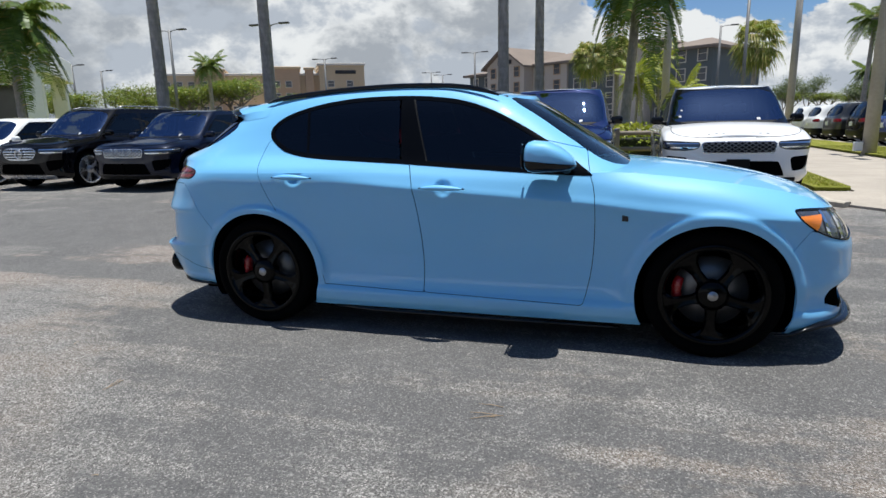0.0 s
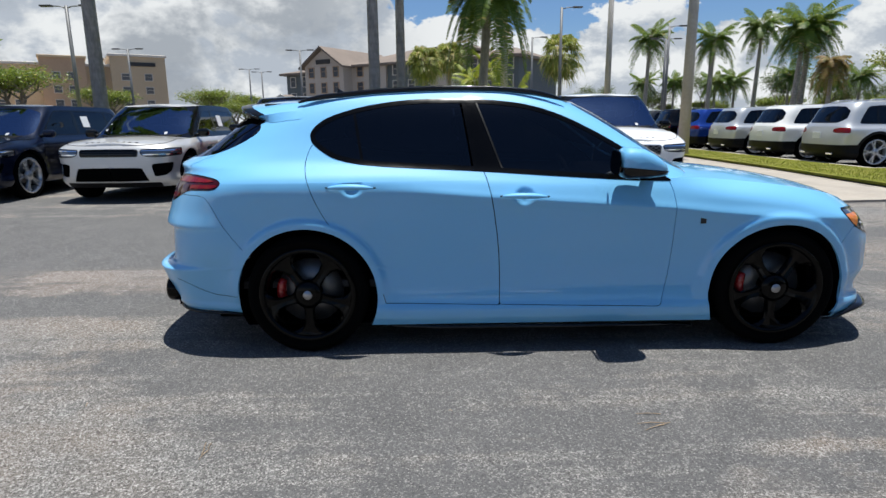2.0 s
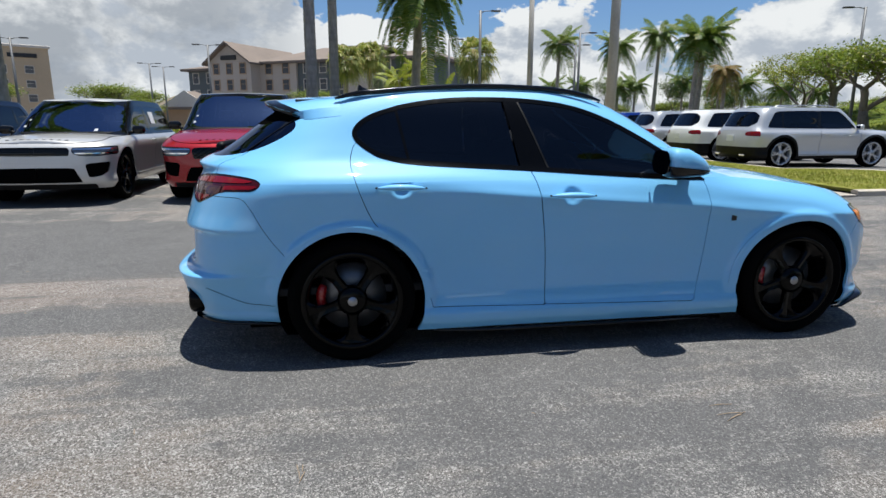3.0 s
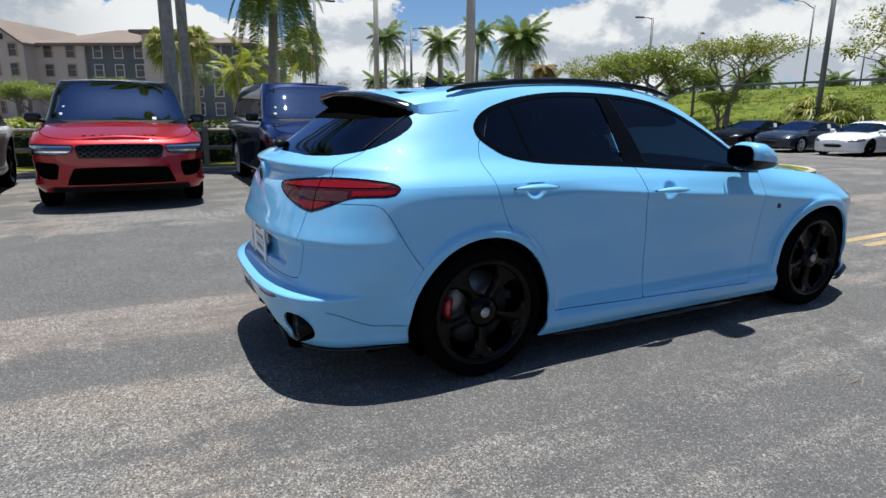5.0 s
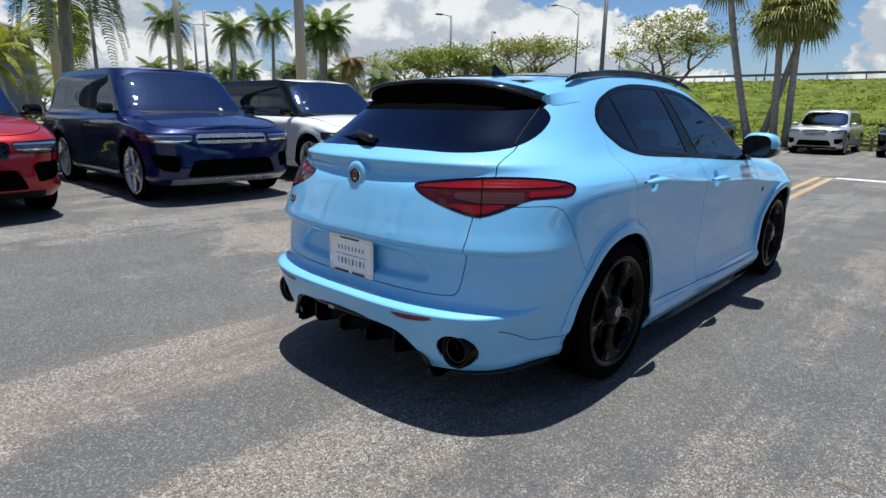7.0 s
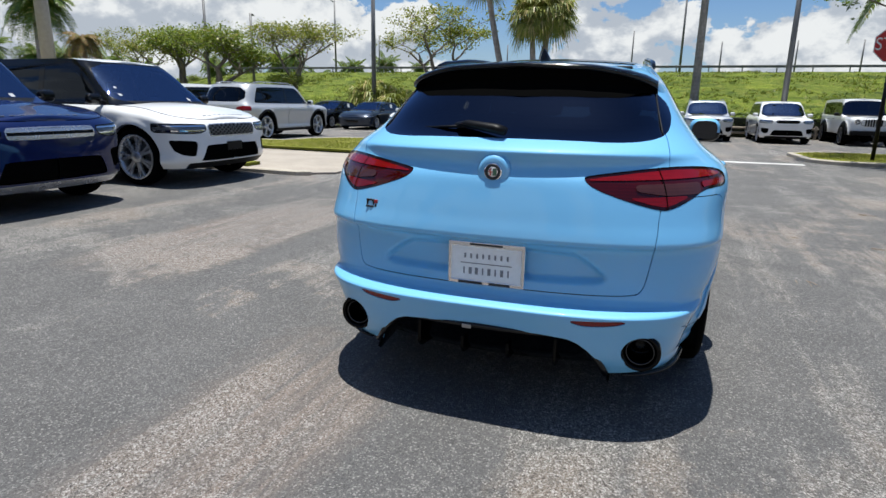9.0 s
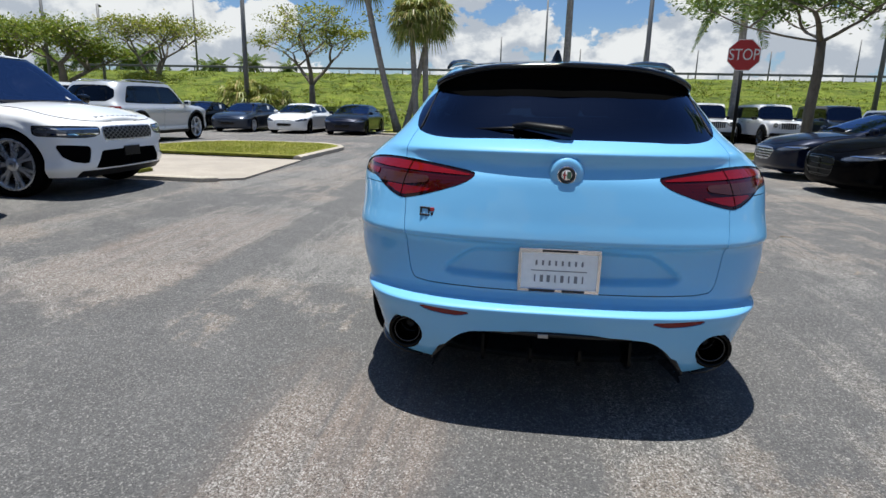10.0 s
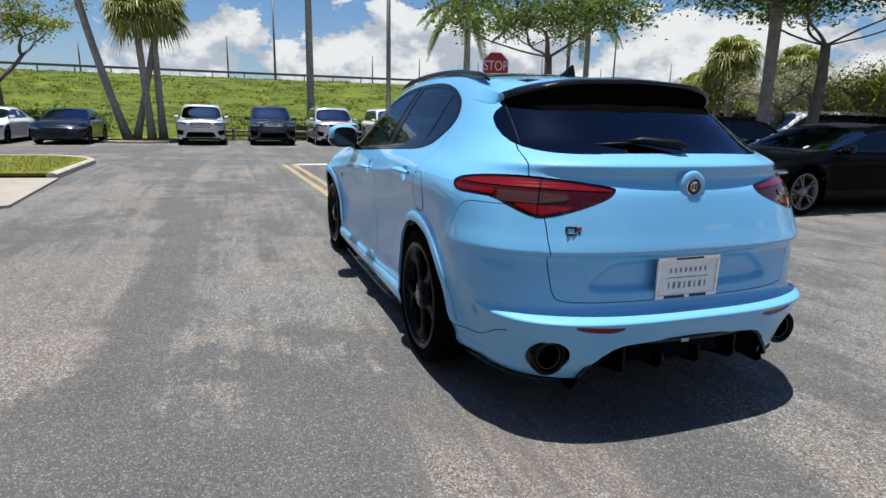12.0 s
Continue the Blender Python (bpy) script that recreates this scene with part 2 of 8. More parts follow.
def bark_material(name, rgb, rings=0.0):
    m = Nodes(name)
    vec = m.place((1, 1, 0.35))
    a, b = m.noise(9.0, 6.0, 0.65, vec), m.noise(1.3, 4.0, 0.6, vec)
    col = m.mix(m.step(a, 0.35, 0.7), tuple(c * 0.55 for c in rgb), rgb)
    col = m.mix(m.step(b, 0.5, 0.72, 0.0, 0.6), col, tuple(min(1, c * 1.4) for c in rgb))
    h = a
    if rings:
        wave = m.node("ShaderNodeTexWave", Vector=m.place(), Scale=rings, Distortion=1.2, Detail=2.0)
        wave.bands_direction = "Z"
        col = m.mix(m.step(wave.outputs["Fac"], 0.0, 0.4, 0.16, 0.0), col, tuple(c * 0.45 for c in rgb))
        h = m.math("ADD", a, wave.outputs["Fac"])
    m.set(Base_Color=col, Roughness=0.85)
    return m.bump(h, 0.5, 0.02).mat


def tail_material(name, rgb):
    m = Nodes(name)
    m.set(Base_Color=m.mix(m.noise(14.0), tuple(c * 0.6 for c in rgb), rgb), Roughness=0.25, Specular_IOR_Level=0.05, Coat_Weight=1.0, Coat_IOR=1.45, Coat_Roughness=0.02)
    ribs = m.node("ShaderNodeTexWave", Vector=m.place(), Scale=26.0)
    ribs.bands_direction = "Z"
    return m.bump(ribs.outputs["Fac"], 0.12, 0.004).mat


BLUE = paint("sky_blue_paint", (0.165, 0.458, 0.750), 0.50, ior=1.60, spec=0.30)
GLOSS_BLACK = plain("gloss_black_plastic", (0.004, 0.004, 0.0045), 0.10, grain=30, bump=0.0, spec=0.35)
SATIN_BLACK = plain("satin_black_plastic", (0.0045, 0.0045, 0.005), 0.45, grain=220, spec=0.16)
TRIM_BLACK = plain("black_window_trim", (0.002, 0.002, 0.0022), 0.14, grain=30, bump=0.0, spec=0.12)
BLACK_RIM = plain("black_wheel_paint", (0.0009, 0.0009, 0.001), 0.12, grain=40, bump=0.0, spec=0.14)
LINER = plain("dark_underbody", (0.003, 0.003, 0.003), 0.9, spec=0.0)
RUBBER = plain("tyre_rubber", (0.0025, 0.0025, 0.0025), 0.9, grain=180, bump=0.2, spec=0.03)
CHROME = plain("chrome", (0.78, 0.78, 0.80), 0.10, 1.0, 40, 0.05, 0.0)
DARK_MIRROR = plain("dimmed_mirror_glass", (0.045, 0.047, 0.052), 0.05, 1.0, 40, 0.05, 0.0)
DISC = plain("dull_brake_steel", (0.15, 0.15, 0.155), 0.4, 0.8, 90, 0.2)
STEEL = plain("machined_steel", (0.34, 0.34, 0.35), 0.35, 1.0, 90, 0.2)
SILVER_RIM = plain("silver_wheel_paint", (0.50, 0.51, 0.53), 0.28, 0.7, 40, 0.08, 0.0)
CALIPER_RED = plain("red_caliper_paint", (0.36, 0.012, 0.014), 0.28, grain=40, bump=0.0, coat=0.6)
DARK_GLASS = glass("dark_tinted_glass", (0.040, 0.041, 0.046), 0.006, 1.45, (0.80, 0.88, 1.0), 0.035)
REAR_GLASS = glass("dark_rear_glass", (0.022, 0.023, 0.030), 0.008, 1.5, (0.55, 0.68, 1.0), 0.075)
MID_GLASS = glass("windscreen_glass", (0.30, 0.32, 0.34))
BLUE_GLASS = glass("blue_reflective_glass", (0.20, 0.22, 0.26), 0.010, 1.7, (0.50, 0.66, 1.0), 0.26)
TAIL_RED = tail_material("red_lamp_lens", (0.20, 0.002, 0.004))
TAIL_DARK = tail_material("dark_red_lamp_lens", (0.050, 0.0012, 0.002))
LAMP_SMOKE = tail_material("smoked_lamp_lens", (0.070, 0.024, 0.022))
AMBER = tail_material("amber_lamp_lens", (0.85, 0.24, 0.03))
CLEAR_LAMP = plain("clear_lamp_unit", (0.11, 0.12, 0.14), 0.08, 0.4, 60, 0.7, 0.1, coat=0.6)
CABIN = plain("dark_cabin_trim", (0.016, 0.016, 0.018), 0.65)
LEATHER = plain("dark_seat_leather", (0.022, 0.021, 0.021), 0.5, grain=120)
PALE_CABIN = plain("pale_cabin_leather", (0.42, 0.38, 0.33), 0.55, grain=120)
PLATE_WHITE = plain("white_plate_plastic", (0.84, 0.84, 0.84), 0.4, grain=30)
STICKER = plain("pale_sticker_paper", (0.40, 0.41, 0.43), 0.6, grain=30)
PLATE_GREY = plain("plate_lettering_grey", (0.20, 0.20, 0.215), 0.5)
INK = plain("black_lettering", (0.015, 0.015, 0.017), 0.5)
ENAMEL_GREEN = plain("green_enamel", (0.03, 0.13, 0.07), 0.2, coat=1.0)
ENAMEL_RED = plain("red_enamel", (0.45, 0.02, 0.03), 0.25, coat=1.0)
ASPHALT = asphalt_material()
LAWN = grass_material("mown_lawn", (0.095, 0.120, 0.014), (0.27, 0.268, 0.036), (0.42, 0.36, 0.12))
BANK_GRASS = grass_material("bank_grass", (0.040, 0.080, 0.010), (0.165, 0.200, 0.022), (0.23, 0.22, 0.05), 0.9)
CONCRETE = plain("weathered_concrete", (0.33, 0.290, 0.240), 0.85, grain=25, vary=0.22, bump=0.3)
KERB = plain("kerb_concrete", (0.40, 0.355, 0.29), 0.85, grain=18, vary=0.35, bump=0.4)
POLE_CONCRETE = plain("pole_concrete", (0.37, 0.345, 0.315), 0.8, grain=12, vary=0.2, bump=0.2)
GALVANISED = plain("galvanised_steel", (0.165, 0.165, 0.165), 0.55, 0.3, 30, 0.2)
DARK_BRONZE = plain("dark_bronze_paint", (0.05, 0.048, 0.046), 0.5, grain=30)
YELLOW_LINE = plain("yellow_road_paint", (0.36, 0.265, 0.125), 0.75, grain=14, vary=0.4)
WHITE_LINE = plain("white_road_paint", (0.55, 0.54, 0.52), 0.75, grain=14, vary=0.35)
STOP_RED = plain("stop_sign_red", (0.42, 0.012, 0.016), 0.4, grain=20)
SIGN_WHITE = plain("sign_white", (0.75, 0.75, 0.75), 0.45, grain=20)

# ---- mesh tools ----


def hermite(*pts):
    """A smooth curve through (q, value) points, with no overshoot."""
    a = np.array(pts, float)
    q, v = a[:, 0], a[:, 1]
    d = np.diff(v) / np.diff(q)
    s = np.zeros(len(q))
    same = d[1:] * d[:-1] > 0
    s[1:-1] = np.where(same, 2 * d[1:] * d[:-1] / np.where(same, d[1:] + d[:-1], 1), 0)
    s[0], s[-1] = d[0], d[-1]

    def at(x):
        x = np.clip(np.asarray(x, float), q[0], q[-1])
        i = np.clip(np.searchsorted(q, x) - 1, 0, len(q) - 2)
        h = q[i + 1] - q[i]
        t = (x - q[i]) / h
        return ((2 * t**3 - 3 * t**2 + 1) * v[i] + (t**3 - 2 * t**2 + t) * h * s[i]
                + (3 * t**2 - 2 * t**3) * v[i + 1] + (t**3 - t**2) * h * s[i + 1])
    return at


def ramp(x, lo, hi):
    t = np.clip((np.asarray(x, float) - lo) / (hi - lo), 0, 1)
    return t * t * (3 - 2 * t)


class Sheet:
    """A piece of a curved surface: points P, outward normals N and faces F."""

    def __init__(self, P, N, F):
        self.P, self.N, self.F = P, N, F

    def compact(self):
        used = np.array(sorted({i for f in self.F for i in f}), int)
        back = np.zeros(len(self.P), int)
        back[used] = np.arange(len(used))
        return Sheet(self.P[used], self.N[used], [tuple(back[list(f)]) for f in self.F])

    def mirrored(self):
        k = np.array([1, -1, 1.0])
        return Sheet(self.P * k, self.N * k, [tuple(reversed(f)) for f in self.F])

    def moved(self, d):
        return Sheet(self.P + self.N * d, self.N.copy(), list(self.F))

    def __add__(self, o):
        n = len(self.P)
        return Sheet(np.vstack([self.P, o.P]), np.vstack([self.N, o.N]), list(self.F) + [tuple(i + n for i in f) for f in o.F])

    def cut(self, d):
        """The part where d (a value for each point) is not below zero."""
        pos, P, N = d >= 0, self.P, self.N
        if pos.all():
            return self
        xp, xn, cache, keep, n = [], [], {}, [], len(P)
        posl = pos.tolist()
        for f in self.F:
            k = [posl[i] for i in f]
            if all(k):
                keep.append(f)
                continue
            if not any(k):
                continue
            out = []
            for a, b in zip(f, f[1:] + f[:1]):
                if posl[a]:
                    out.append(a)
                if posl[a] != posl[b]:
                    key = (a, b) if a < b else (b, a)
                    if key not in cache:
                        t = d[a] / (d[a] - d[b])
                        cache[key] = n + len(xp)
                        xp.append(P[a] * (1 - t) + P[b] * t)
                        xn.append(N[a] * (1 - t) + N[b] * t)
                    out.append(cache[key])
            if len(out) > 2:
                keep.append(tuple(out))
        if not keep:
            return Sheet(np.zeros((0, 3)), np.zeros((0, 3)), [])
        s = Sheet(np.vstack([P, xp]) if xp else P, np.vstack([N, xn]) if xn else N, keep).compact()
        s.N = s.N / np.maximum(np.linalg.norm(s.N, axis=1, keepdims=True), 1e-9)
        return s

    def band(self, f, half):
        """The strip within half on both sides of the line f = 0."""
        s = self.cut(f(self.P) + half)
        return s.cut(half - f(s.P))

    def split(self, f, gap=0.0):
        """The pieces inside and outside of f, with a gap of twice that width between them."""
        d = f(self.P)
        return self.cut(d - gap), self.cut(-d - gap)

    def skirt(self, depth):
        """The sheet with its edges turned in, so that it has thickness."""
        count = {}
        for f in self.F:
            for a, b in zip(f, f[1:] + f[:1]):
                key = (a, b) if a < b else (b, a)
                count[key] = None if key in count else (a, b)
        edges = [e for e in count.values() if e]
        P, N, F, n = [self.P], [self.N], list(self.F), len(self.P)
        for a, b in edges:
            pa, pb = self.P[a], self.P[b]
            qa, qb = pa - self.N[a] * depth, pb - self.N[b] * depth
            side = np.cross(pb - pa, self.N[a])
            length = np.linalg.norm(side)
            if length < 1e-9:
                continue
            P.append(np.array([pa, pb, qb, qa]))
            N.append(np.tile(side / length, (4, 1)))
            F.append((n + 3, n + 2, n + 1, n))
            n += 4
        return Sheet(np.vstack(P), np.vstack(N), F)


def gridded(P):
    """A sheet from a grid of points; the normals point away from the car's middle."""
    du, dv = np.gradient(P, axis=0), np.gradient(P, axis=1)
    N = np.cross(du, dv)
    size = np.linalg.norm(N, axis=2, keepdims=True)
    N = N / np.maximum(size, 1e-12)
    bad = size[:, :, 0] < 1e-10
    if bad.any():
        for i, j in zip(*np.nonzero(bad)):
            ii = min(max(i, 1), P.shape[0] - 2)
            jj = min(max(j, 1), P.shape[1] - 2)
            N[i, j] = N[ii, jj]
    mid = np.array([0, 0, 0.75])
    if ((P - mid) * N).sum() < 0:
        N = -N
    a, b = P.shape[:2]
    idx = np.arange(a * b).reshape(a, b)
    quads = np.stack([idx[:-1, :-1], idx[1:, :-1], idx[1:, 1:], idx[:-1, 1:]], -1).reshape(-1, 4)
    flat, nn = P.reshape(-1, 3), N.reshape(-1, 3)
    q = quads[0 if len(quads) < 3 else len(quads) // 2]
    fn = np.cross(flat[q[1]] - flat[q[0]], flat[q[2]] - flat[q[0]])
    if fn @ nn[q[0]] < 0:
        quads = quads[:, ::-1]
    return Sheet(flat.copy(), nn.copy(), [tuple(r) for r in quads.tolist()])


def chaikin(pts, rounds=2, closed=True):
    p = np.array(pts, float)
    for _ in range(rounds):
        nxt = np.roll(p, -1, 0) if closed else p[1:]
        cur = p if closed else p[:-1]
        new_p = np.stack([cur * 0.75 + nxt * 0.25, cur * 0.25 + nxt * 0.75], 1).reshape(-1, p.shape[1])
        p = new_p if closed else np.vstack([p[:1], new_p, p[-1:]])
    return p


def inside(pts, axes=(0, 2), rounds=2, mirror=False):
    """Signed distance to a closed outline (positive inside), in the plane of two axes."""
    poly = chaikin(pts, rounds) if rounds else np.array(pts, float)
    A, B = poly, np.roll(poly, -1, 0)

    def f(P):
        q = P[:, list(axes)].copy()
        if mirror:
            q[:, 0] = np.abs(q[:, 0])
        lo, hi = poly.min(0) - 0.08, poly.max(0) + 0.08
        d = np.full(len(q), -0.08)
        near = ((q > lo) & (q < hi)).all(1)
        p = q[near]
        if len(p):
            e = B - A
            w = p[:, None, :] - A[None]
            t = np.clip((w * e).sum(2) / np.maximum((e * e).sum(1), 1e-12), 0, 1)
            dist = np.sqrt(((w - e[None] * t[:, :, None]) ** 2).sum(2)).min(1)
            cond = (A[None, :, 1] > p[:, None, 1]) != (B[None, :, 1] > p[:, None, 1])
            dy = B[:, 1] - A[:, 1]
            xx = A[:, 0] + (p[:, None, 1] - A[:, 1]) * (e[:, 0] / np.where(dy == 0, 1e-12, dy))
            odd = (cond & (p[:, None, 0] < xx)).sum(1) % 2 == 1
            d[near] = np.where(odd, dist, -dist)
        return d
    return f


def to_mesh(name, data, material):
    if isinstance(data, bmesh.types.BMesh):
        me = bpy.data.meshes.new(name)
        data.to_mesh(me)
        data.free()
    elif isinstance(data, Sheet):
        me = bpy.data.meshes.new(name)
        me.from_pydata(data.P.tolist(), [], data.F)
        me.polygons.foreach_set("use_smooth", [True] * len(me.polygons))
        me.normals_split_custom_set_from_vertices(data.N.tolist())
    else:
        v, f = data[0], data[1]
        me = bpy.data.meshes.new(name)
        me.from_pydata([tuple(p) for p in v], [], [tuple(int(i) for i in q) for q in f])
        if len(data) > 2 and data[2]:
            me.polygons.foreach_set("use_smooth", [True] * len(me.polygons))
    me.materials.append(material)
    return me


def part(name, data, material, parent=None, label=""):
    """One mesh object, under a thing or a part."""
    ob = new(name, data if isinstance(data, bpy.types.Mesh) else to_mesh(name, data, material))
    if parent is not None:
        ob.parent = parent
    return tagged(ob, label)


def thing(name, label, category, group="", kind="", at=None):
    ob = new(name)
    ob.empty_display_size = 0.2
    if at is not None:
        ob.matrix_basis = at
    return tagged(ob, label, category, group, kind)


def join(*ms):
    v, f, n, smooth = [], [], 0, False
    for m in ms:
        v.extend([tuple(p) for p in m[0]])
        f.extend([tuple(i + n for i in q) for q in m[1]])
        smooth |= len(m) > 2 and m[2]
        n = len(v)
    return v, f, smooth


def shifted(m, matrix):
    return [tuple(matrix @ Vector(p)) for p in m[0]], m[1], len(m) > 2 and m[2]


def box(sx, sy, sz, at=(0, 0, 0), bevel=0.0, seg=2):
    """A box by its sizes and middle, with bevelled edges."""
    bm = bmesh.new()
    bmesh.ops.create_cube(bm, size=1.0, matrix=Matrix.Translation(at) @ Matrix.Diagonal((sx, sy, sz, 1)))
    if bevel:
        bmesh.ops.bevel(bm, geom=bm.edges[:], offset=bevel, segments=seg, affect="EDGES", profile=0.5)
    bm.verts.ensure_lookup_table()
    v = [tuple(p.co) for p in bm.verts]
    f = [tuple(q.index for q in g.verts) for g in bm.faces]
    bm.free()
    return v, f, False


def tube(pts, radii, n=8, caps=True, squash=1.0, up=(0, 0, 1)):
    """A tube along points, with a radius for each."""
    pts = [Vector(p) for p in pts]
    if isinstance(radii, (int, float)):
        radii = [radii] * len(pts)
    v, f = [], []
    side = None
    for i, p in enumerate(pts):
        d = (pts[min(i + 1, len(pts) - 1)] - pts[max(i - 1, 0)]).normalized()
        if side is None:
            ref = Vector(up) if abs(d.dot(Vector(up))) < 0.95 else Vector((1, 0, 0))
            side = d.cross(ref).normalized()
        else:
            side = (side - d * side.dot(d)).normalized()
        other = d.cross(side)
        for k in range(n):
            a = 2 * math.pi * k / n
            v.append(tuple(p + side * (radii[i] * math.cos(a)) + other * (radii[i] * squash * math.sin(a))))
    for i in range(len(pts) - 1):
        for k in range(n):
            a, b = i * n + k, i * n + (k + 1) % n
            f.append((a, b, b + n, a + n))
    if caps:
        f.append(tuple(reversed(range(n))))
        f.append(tuple(range((len(pts) - 1) * n, len(pts) * n)))
    return v, f, True


def lathe(profile, n=32, axis="Y"):
    """Revolves (radius, along) points; the profile runs along the axis."""
    v, f = [], []
    for r, h in profile:
        for k in range(n):
            a = 2 * math.pi * k / n
            c, s = r * math.cos(a), r * math.sin(a)
            v.append((c, h, s) if axis == "Y" else (c, s, h) if axis == "Z" else (h, c, s))
    m = len(profile)
    for i in range(m - 1):
        for k in range(n):
            a, b = i * n + k, i * n + (k + 1) % n
            f.append((a, a + n, b + n, b) if axis == "Y" else (a, b, b + n, a + n))
    return v, f, True


def slab(outline, lo, hi, axis="Z"):
    """An outline in the plane across the axis, thickened from lo to hi."""
    n = len(outline)
    put = {"Z": lambda a, b, h: (a, b, h), "Y": lambda a, b, h: (a, h, b), "X": lambda a, b, h: (h, a, b)}[axis]
    v = [put(a, b, lo) for a, b in outline] + [put(a, b, hi) for a, b in outline]
    f = [tuple(reversed(range(n))), tuple(range(n, 2 * n))] + [(i, (i + 1) % n, n + (i + 1) % n, n + i) for i in range(n)]
    return v, f, False

# ---- the setting ----


def ground_z(x, y):
    """The height of the asphalt: it rises a little to the north bays and falls towards the east."""
    east = float(ramp(x, 11, 21))
    return 0.13 * float(ramp(y, 6.0, 10.5)) * (1 - east) - 0.13 * east


def patch(name, outline, z, material, label, category, kind="structure", skirt=0.0):
    """A flat piece of ground with an outline of (x, y), at a height, its edges turned down."""
    v, f, _ = slab(outline, z - max(skirt, 0.05), z)
    v = [(a, b, c + ground_z(a, b)) for a, b, c in v]
    ob = new(name, to_mesh(name, (v, f), material))
    return tagged(ob, label, category, kind=kind)


def ground_sheet():
    xs = np.concatenate([[-1500, -600, -250, -100], np.linspace(-30, 40, 141), [110, 250, 600, 1500]])
    v = [(x, y, ground_z(x, y)) for x in xs for y in xs]
    n = len(xs)
    f = [(i * n + j, (i + 1) * n + j, (i + 1) * n + j + 1, i * n + j + 1) for i in range(n - 1) for j in range(n - 1)]
    ob = new("ground", to_mesh("ground", (v, f), ASPHALT))
    return tagged(ob, "worn grey asphalt of the car park", "ground", kind="structure")


ground_sheet()


def kerb(name, pts, height=0.105, width=0.16):
    """A concrete kerb along a line, with a rounded top edge."""
    prof = [(-width / 2, -0.02), (-width / 2, height * 0.8), (-width / 2 + 0.03, height), (width / 2 - 0.03, height), (width / 2, height * 0.8), (width / 2, -0.02)]
    pts = [Vector((*p, 0)) for p in pts]
    v, f, k = [], [], len(prof)
    for i, p in enumerate(pts):
        d = (pts[min(i + 1, len(pts) - 1)] - pts[max(i - 1, 0)]).normalized()
        s = Vector((-d.y, d.x, 0))
        v += [tuple(p + s * a + Vector((0, 0, b + ground_z(p.x, p.y)))) for a, b in prof]
    for i in range(len(pts) - 1):
        f += [(i * k + j, i * k + j + 1, (i + 1) * k + j + 1, (i + 1) * k + j) for j in range(k - 1)]
    f += [tuple(range(k)), tuple(reversed(range((len(pts) - 1) * k, len(pts) * k)))]
    return tagged(new(name, to_mesh(name, (v, f), KERB)), "weathered concrete kerb round a lawn", "kerb", kind="structure")


WALK = [(2.80, 9.55), (2.92, 9.05), (3.30, 8.70), (6.45, 8.90), (6.55, 14.0), (6.6, 40.0), (4.1, 40.0), (3.68, 14.0), (3.49, 10.4), (3.42, 10.28), (2.82, 10.28)]
patch("footpath", WALK, 0.035, CONCRETE, "pale concrete footpath with a dropped kerb", "pavement")
LAWN_EAST = [(6.55, 9.1), (9.6, 9.1)] + [(9.6 + 0.95 * math.sin(a), 10.05 - 0.95 * math.cos(a)) for a in np.linspace(0.1, 1.57, 8)] + [(10.55, 11.2), (10.3, 12.4), (9.5, 13.0), (8.45, 13.2), (8.3, 40.0), (6.65, 40.0), (6.6, 14.0)]
patch("lawn_east", LAWN_EAST, 0.10, LAWN, "short sunlit lawn beside the footpath", "lawn")
kerb("kerb_east", [(6.5, 9.02), (9.6, 9.02)] + [(9.6 + 1.03 * math.sin(a), 10.05 - 1.03 * math.cos(a)) for a in np.linspace(0.1, 1.57, 9)] + [(10.63, 11.2), (10.38, 12.45), (9.55, 13.08), (8.5, 13.28), (8.38, 40.0)])
LAWN_WEST = [(2.92, 10.3), (3.40, 10.3), (3.46, 10.5), (3.64, 14.0), (4.06, 40.0), (-60, 40.0), (-60, 14.9), (2.6, 14.9), (2.95, 14.0)]
patch("lawn_north", LAWN_WEST, 0.09, LAWN, "lawn strip with palms behind the parked cars", "lawn")
kerb("kerb_north", [(2.95, 8.98), (2.80, 9.15), (2.74, 9.55), (2.80, 14.0), (2.6, 14.82), (-60, 14.82)], 0.075)
ISLAND = [(10.7, -6.0), (10.7, -0.9)] + [(11.5 - 0.8 * math.cos(a), -0.9 + 0.8 * math.sin(a)) for a in np.linspace(0.2, 1.57, 7)] + [(13.4, -0.1), (14.2, -0.8), (14.4, -1.6), (14.4, -6.0)]
patch("lawn_island", ISLAND, 0.10, LAWN, "small lawn island round the stop sign", "lawn")
kerb("kerb_island", [(10.62, -6.0), (10.62, -0.9)] + [(11.5 - 0.88 * math.cos(a), -0.9 + 0.88 * math.sin(a)) for a in np.linspace(0.2, 1.57, 7)] + [(13.45, -0.02), (14.28, -0.75), (14.48, -1.6), (14.48, -6.0)])
BED = [(23.3, 8.8), (23.0, 9.4), (23.0, 10.6), (23.4, 11.1), (26.0, 11.3), (27.5, 11.3), (27.5, 8.6)]
patch("lawn_bed", BED, 0.11, LAWN, "planted bed round a palm clump", "lawn")
kerb("kerb_bed", [(27.5, 8.52), (23.2, 8.72), (22.92, 9.4), (22.92, 10.6), (23.35, 11.18), (26.0, 11.38)])


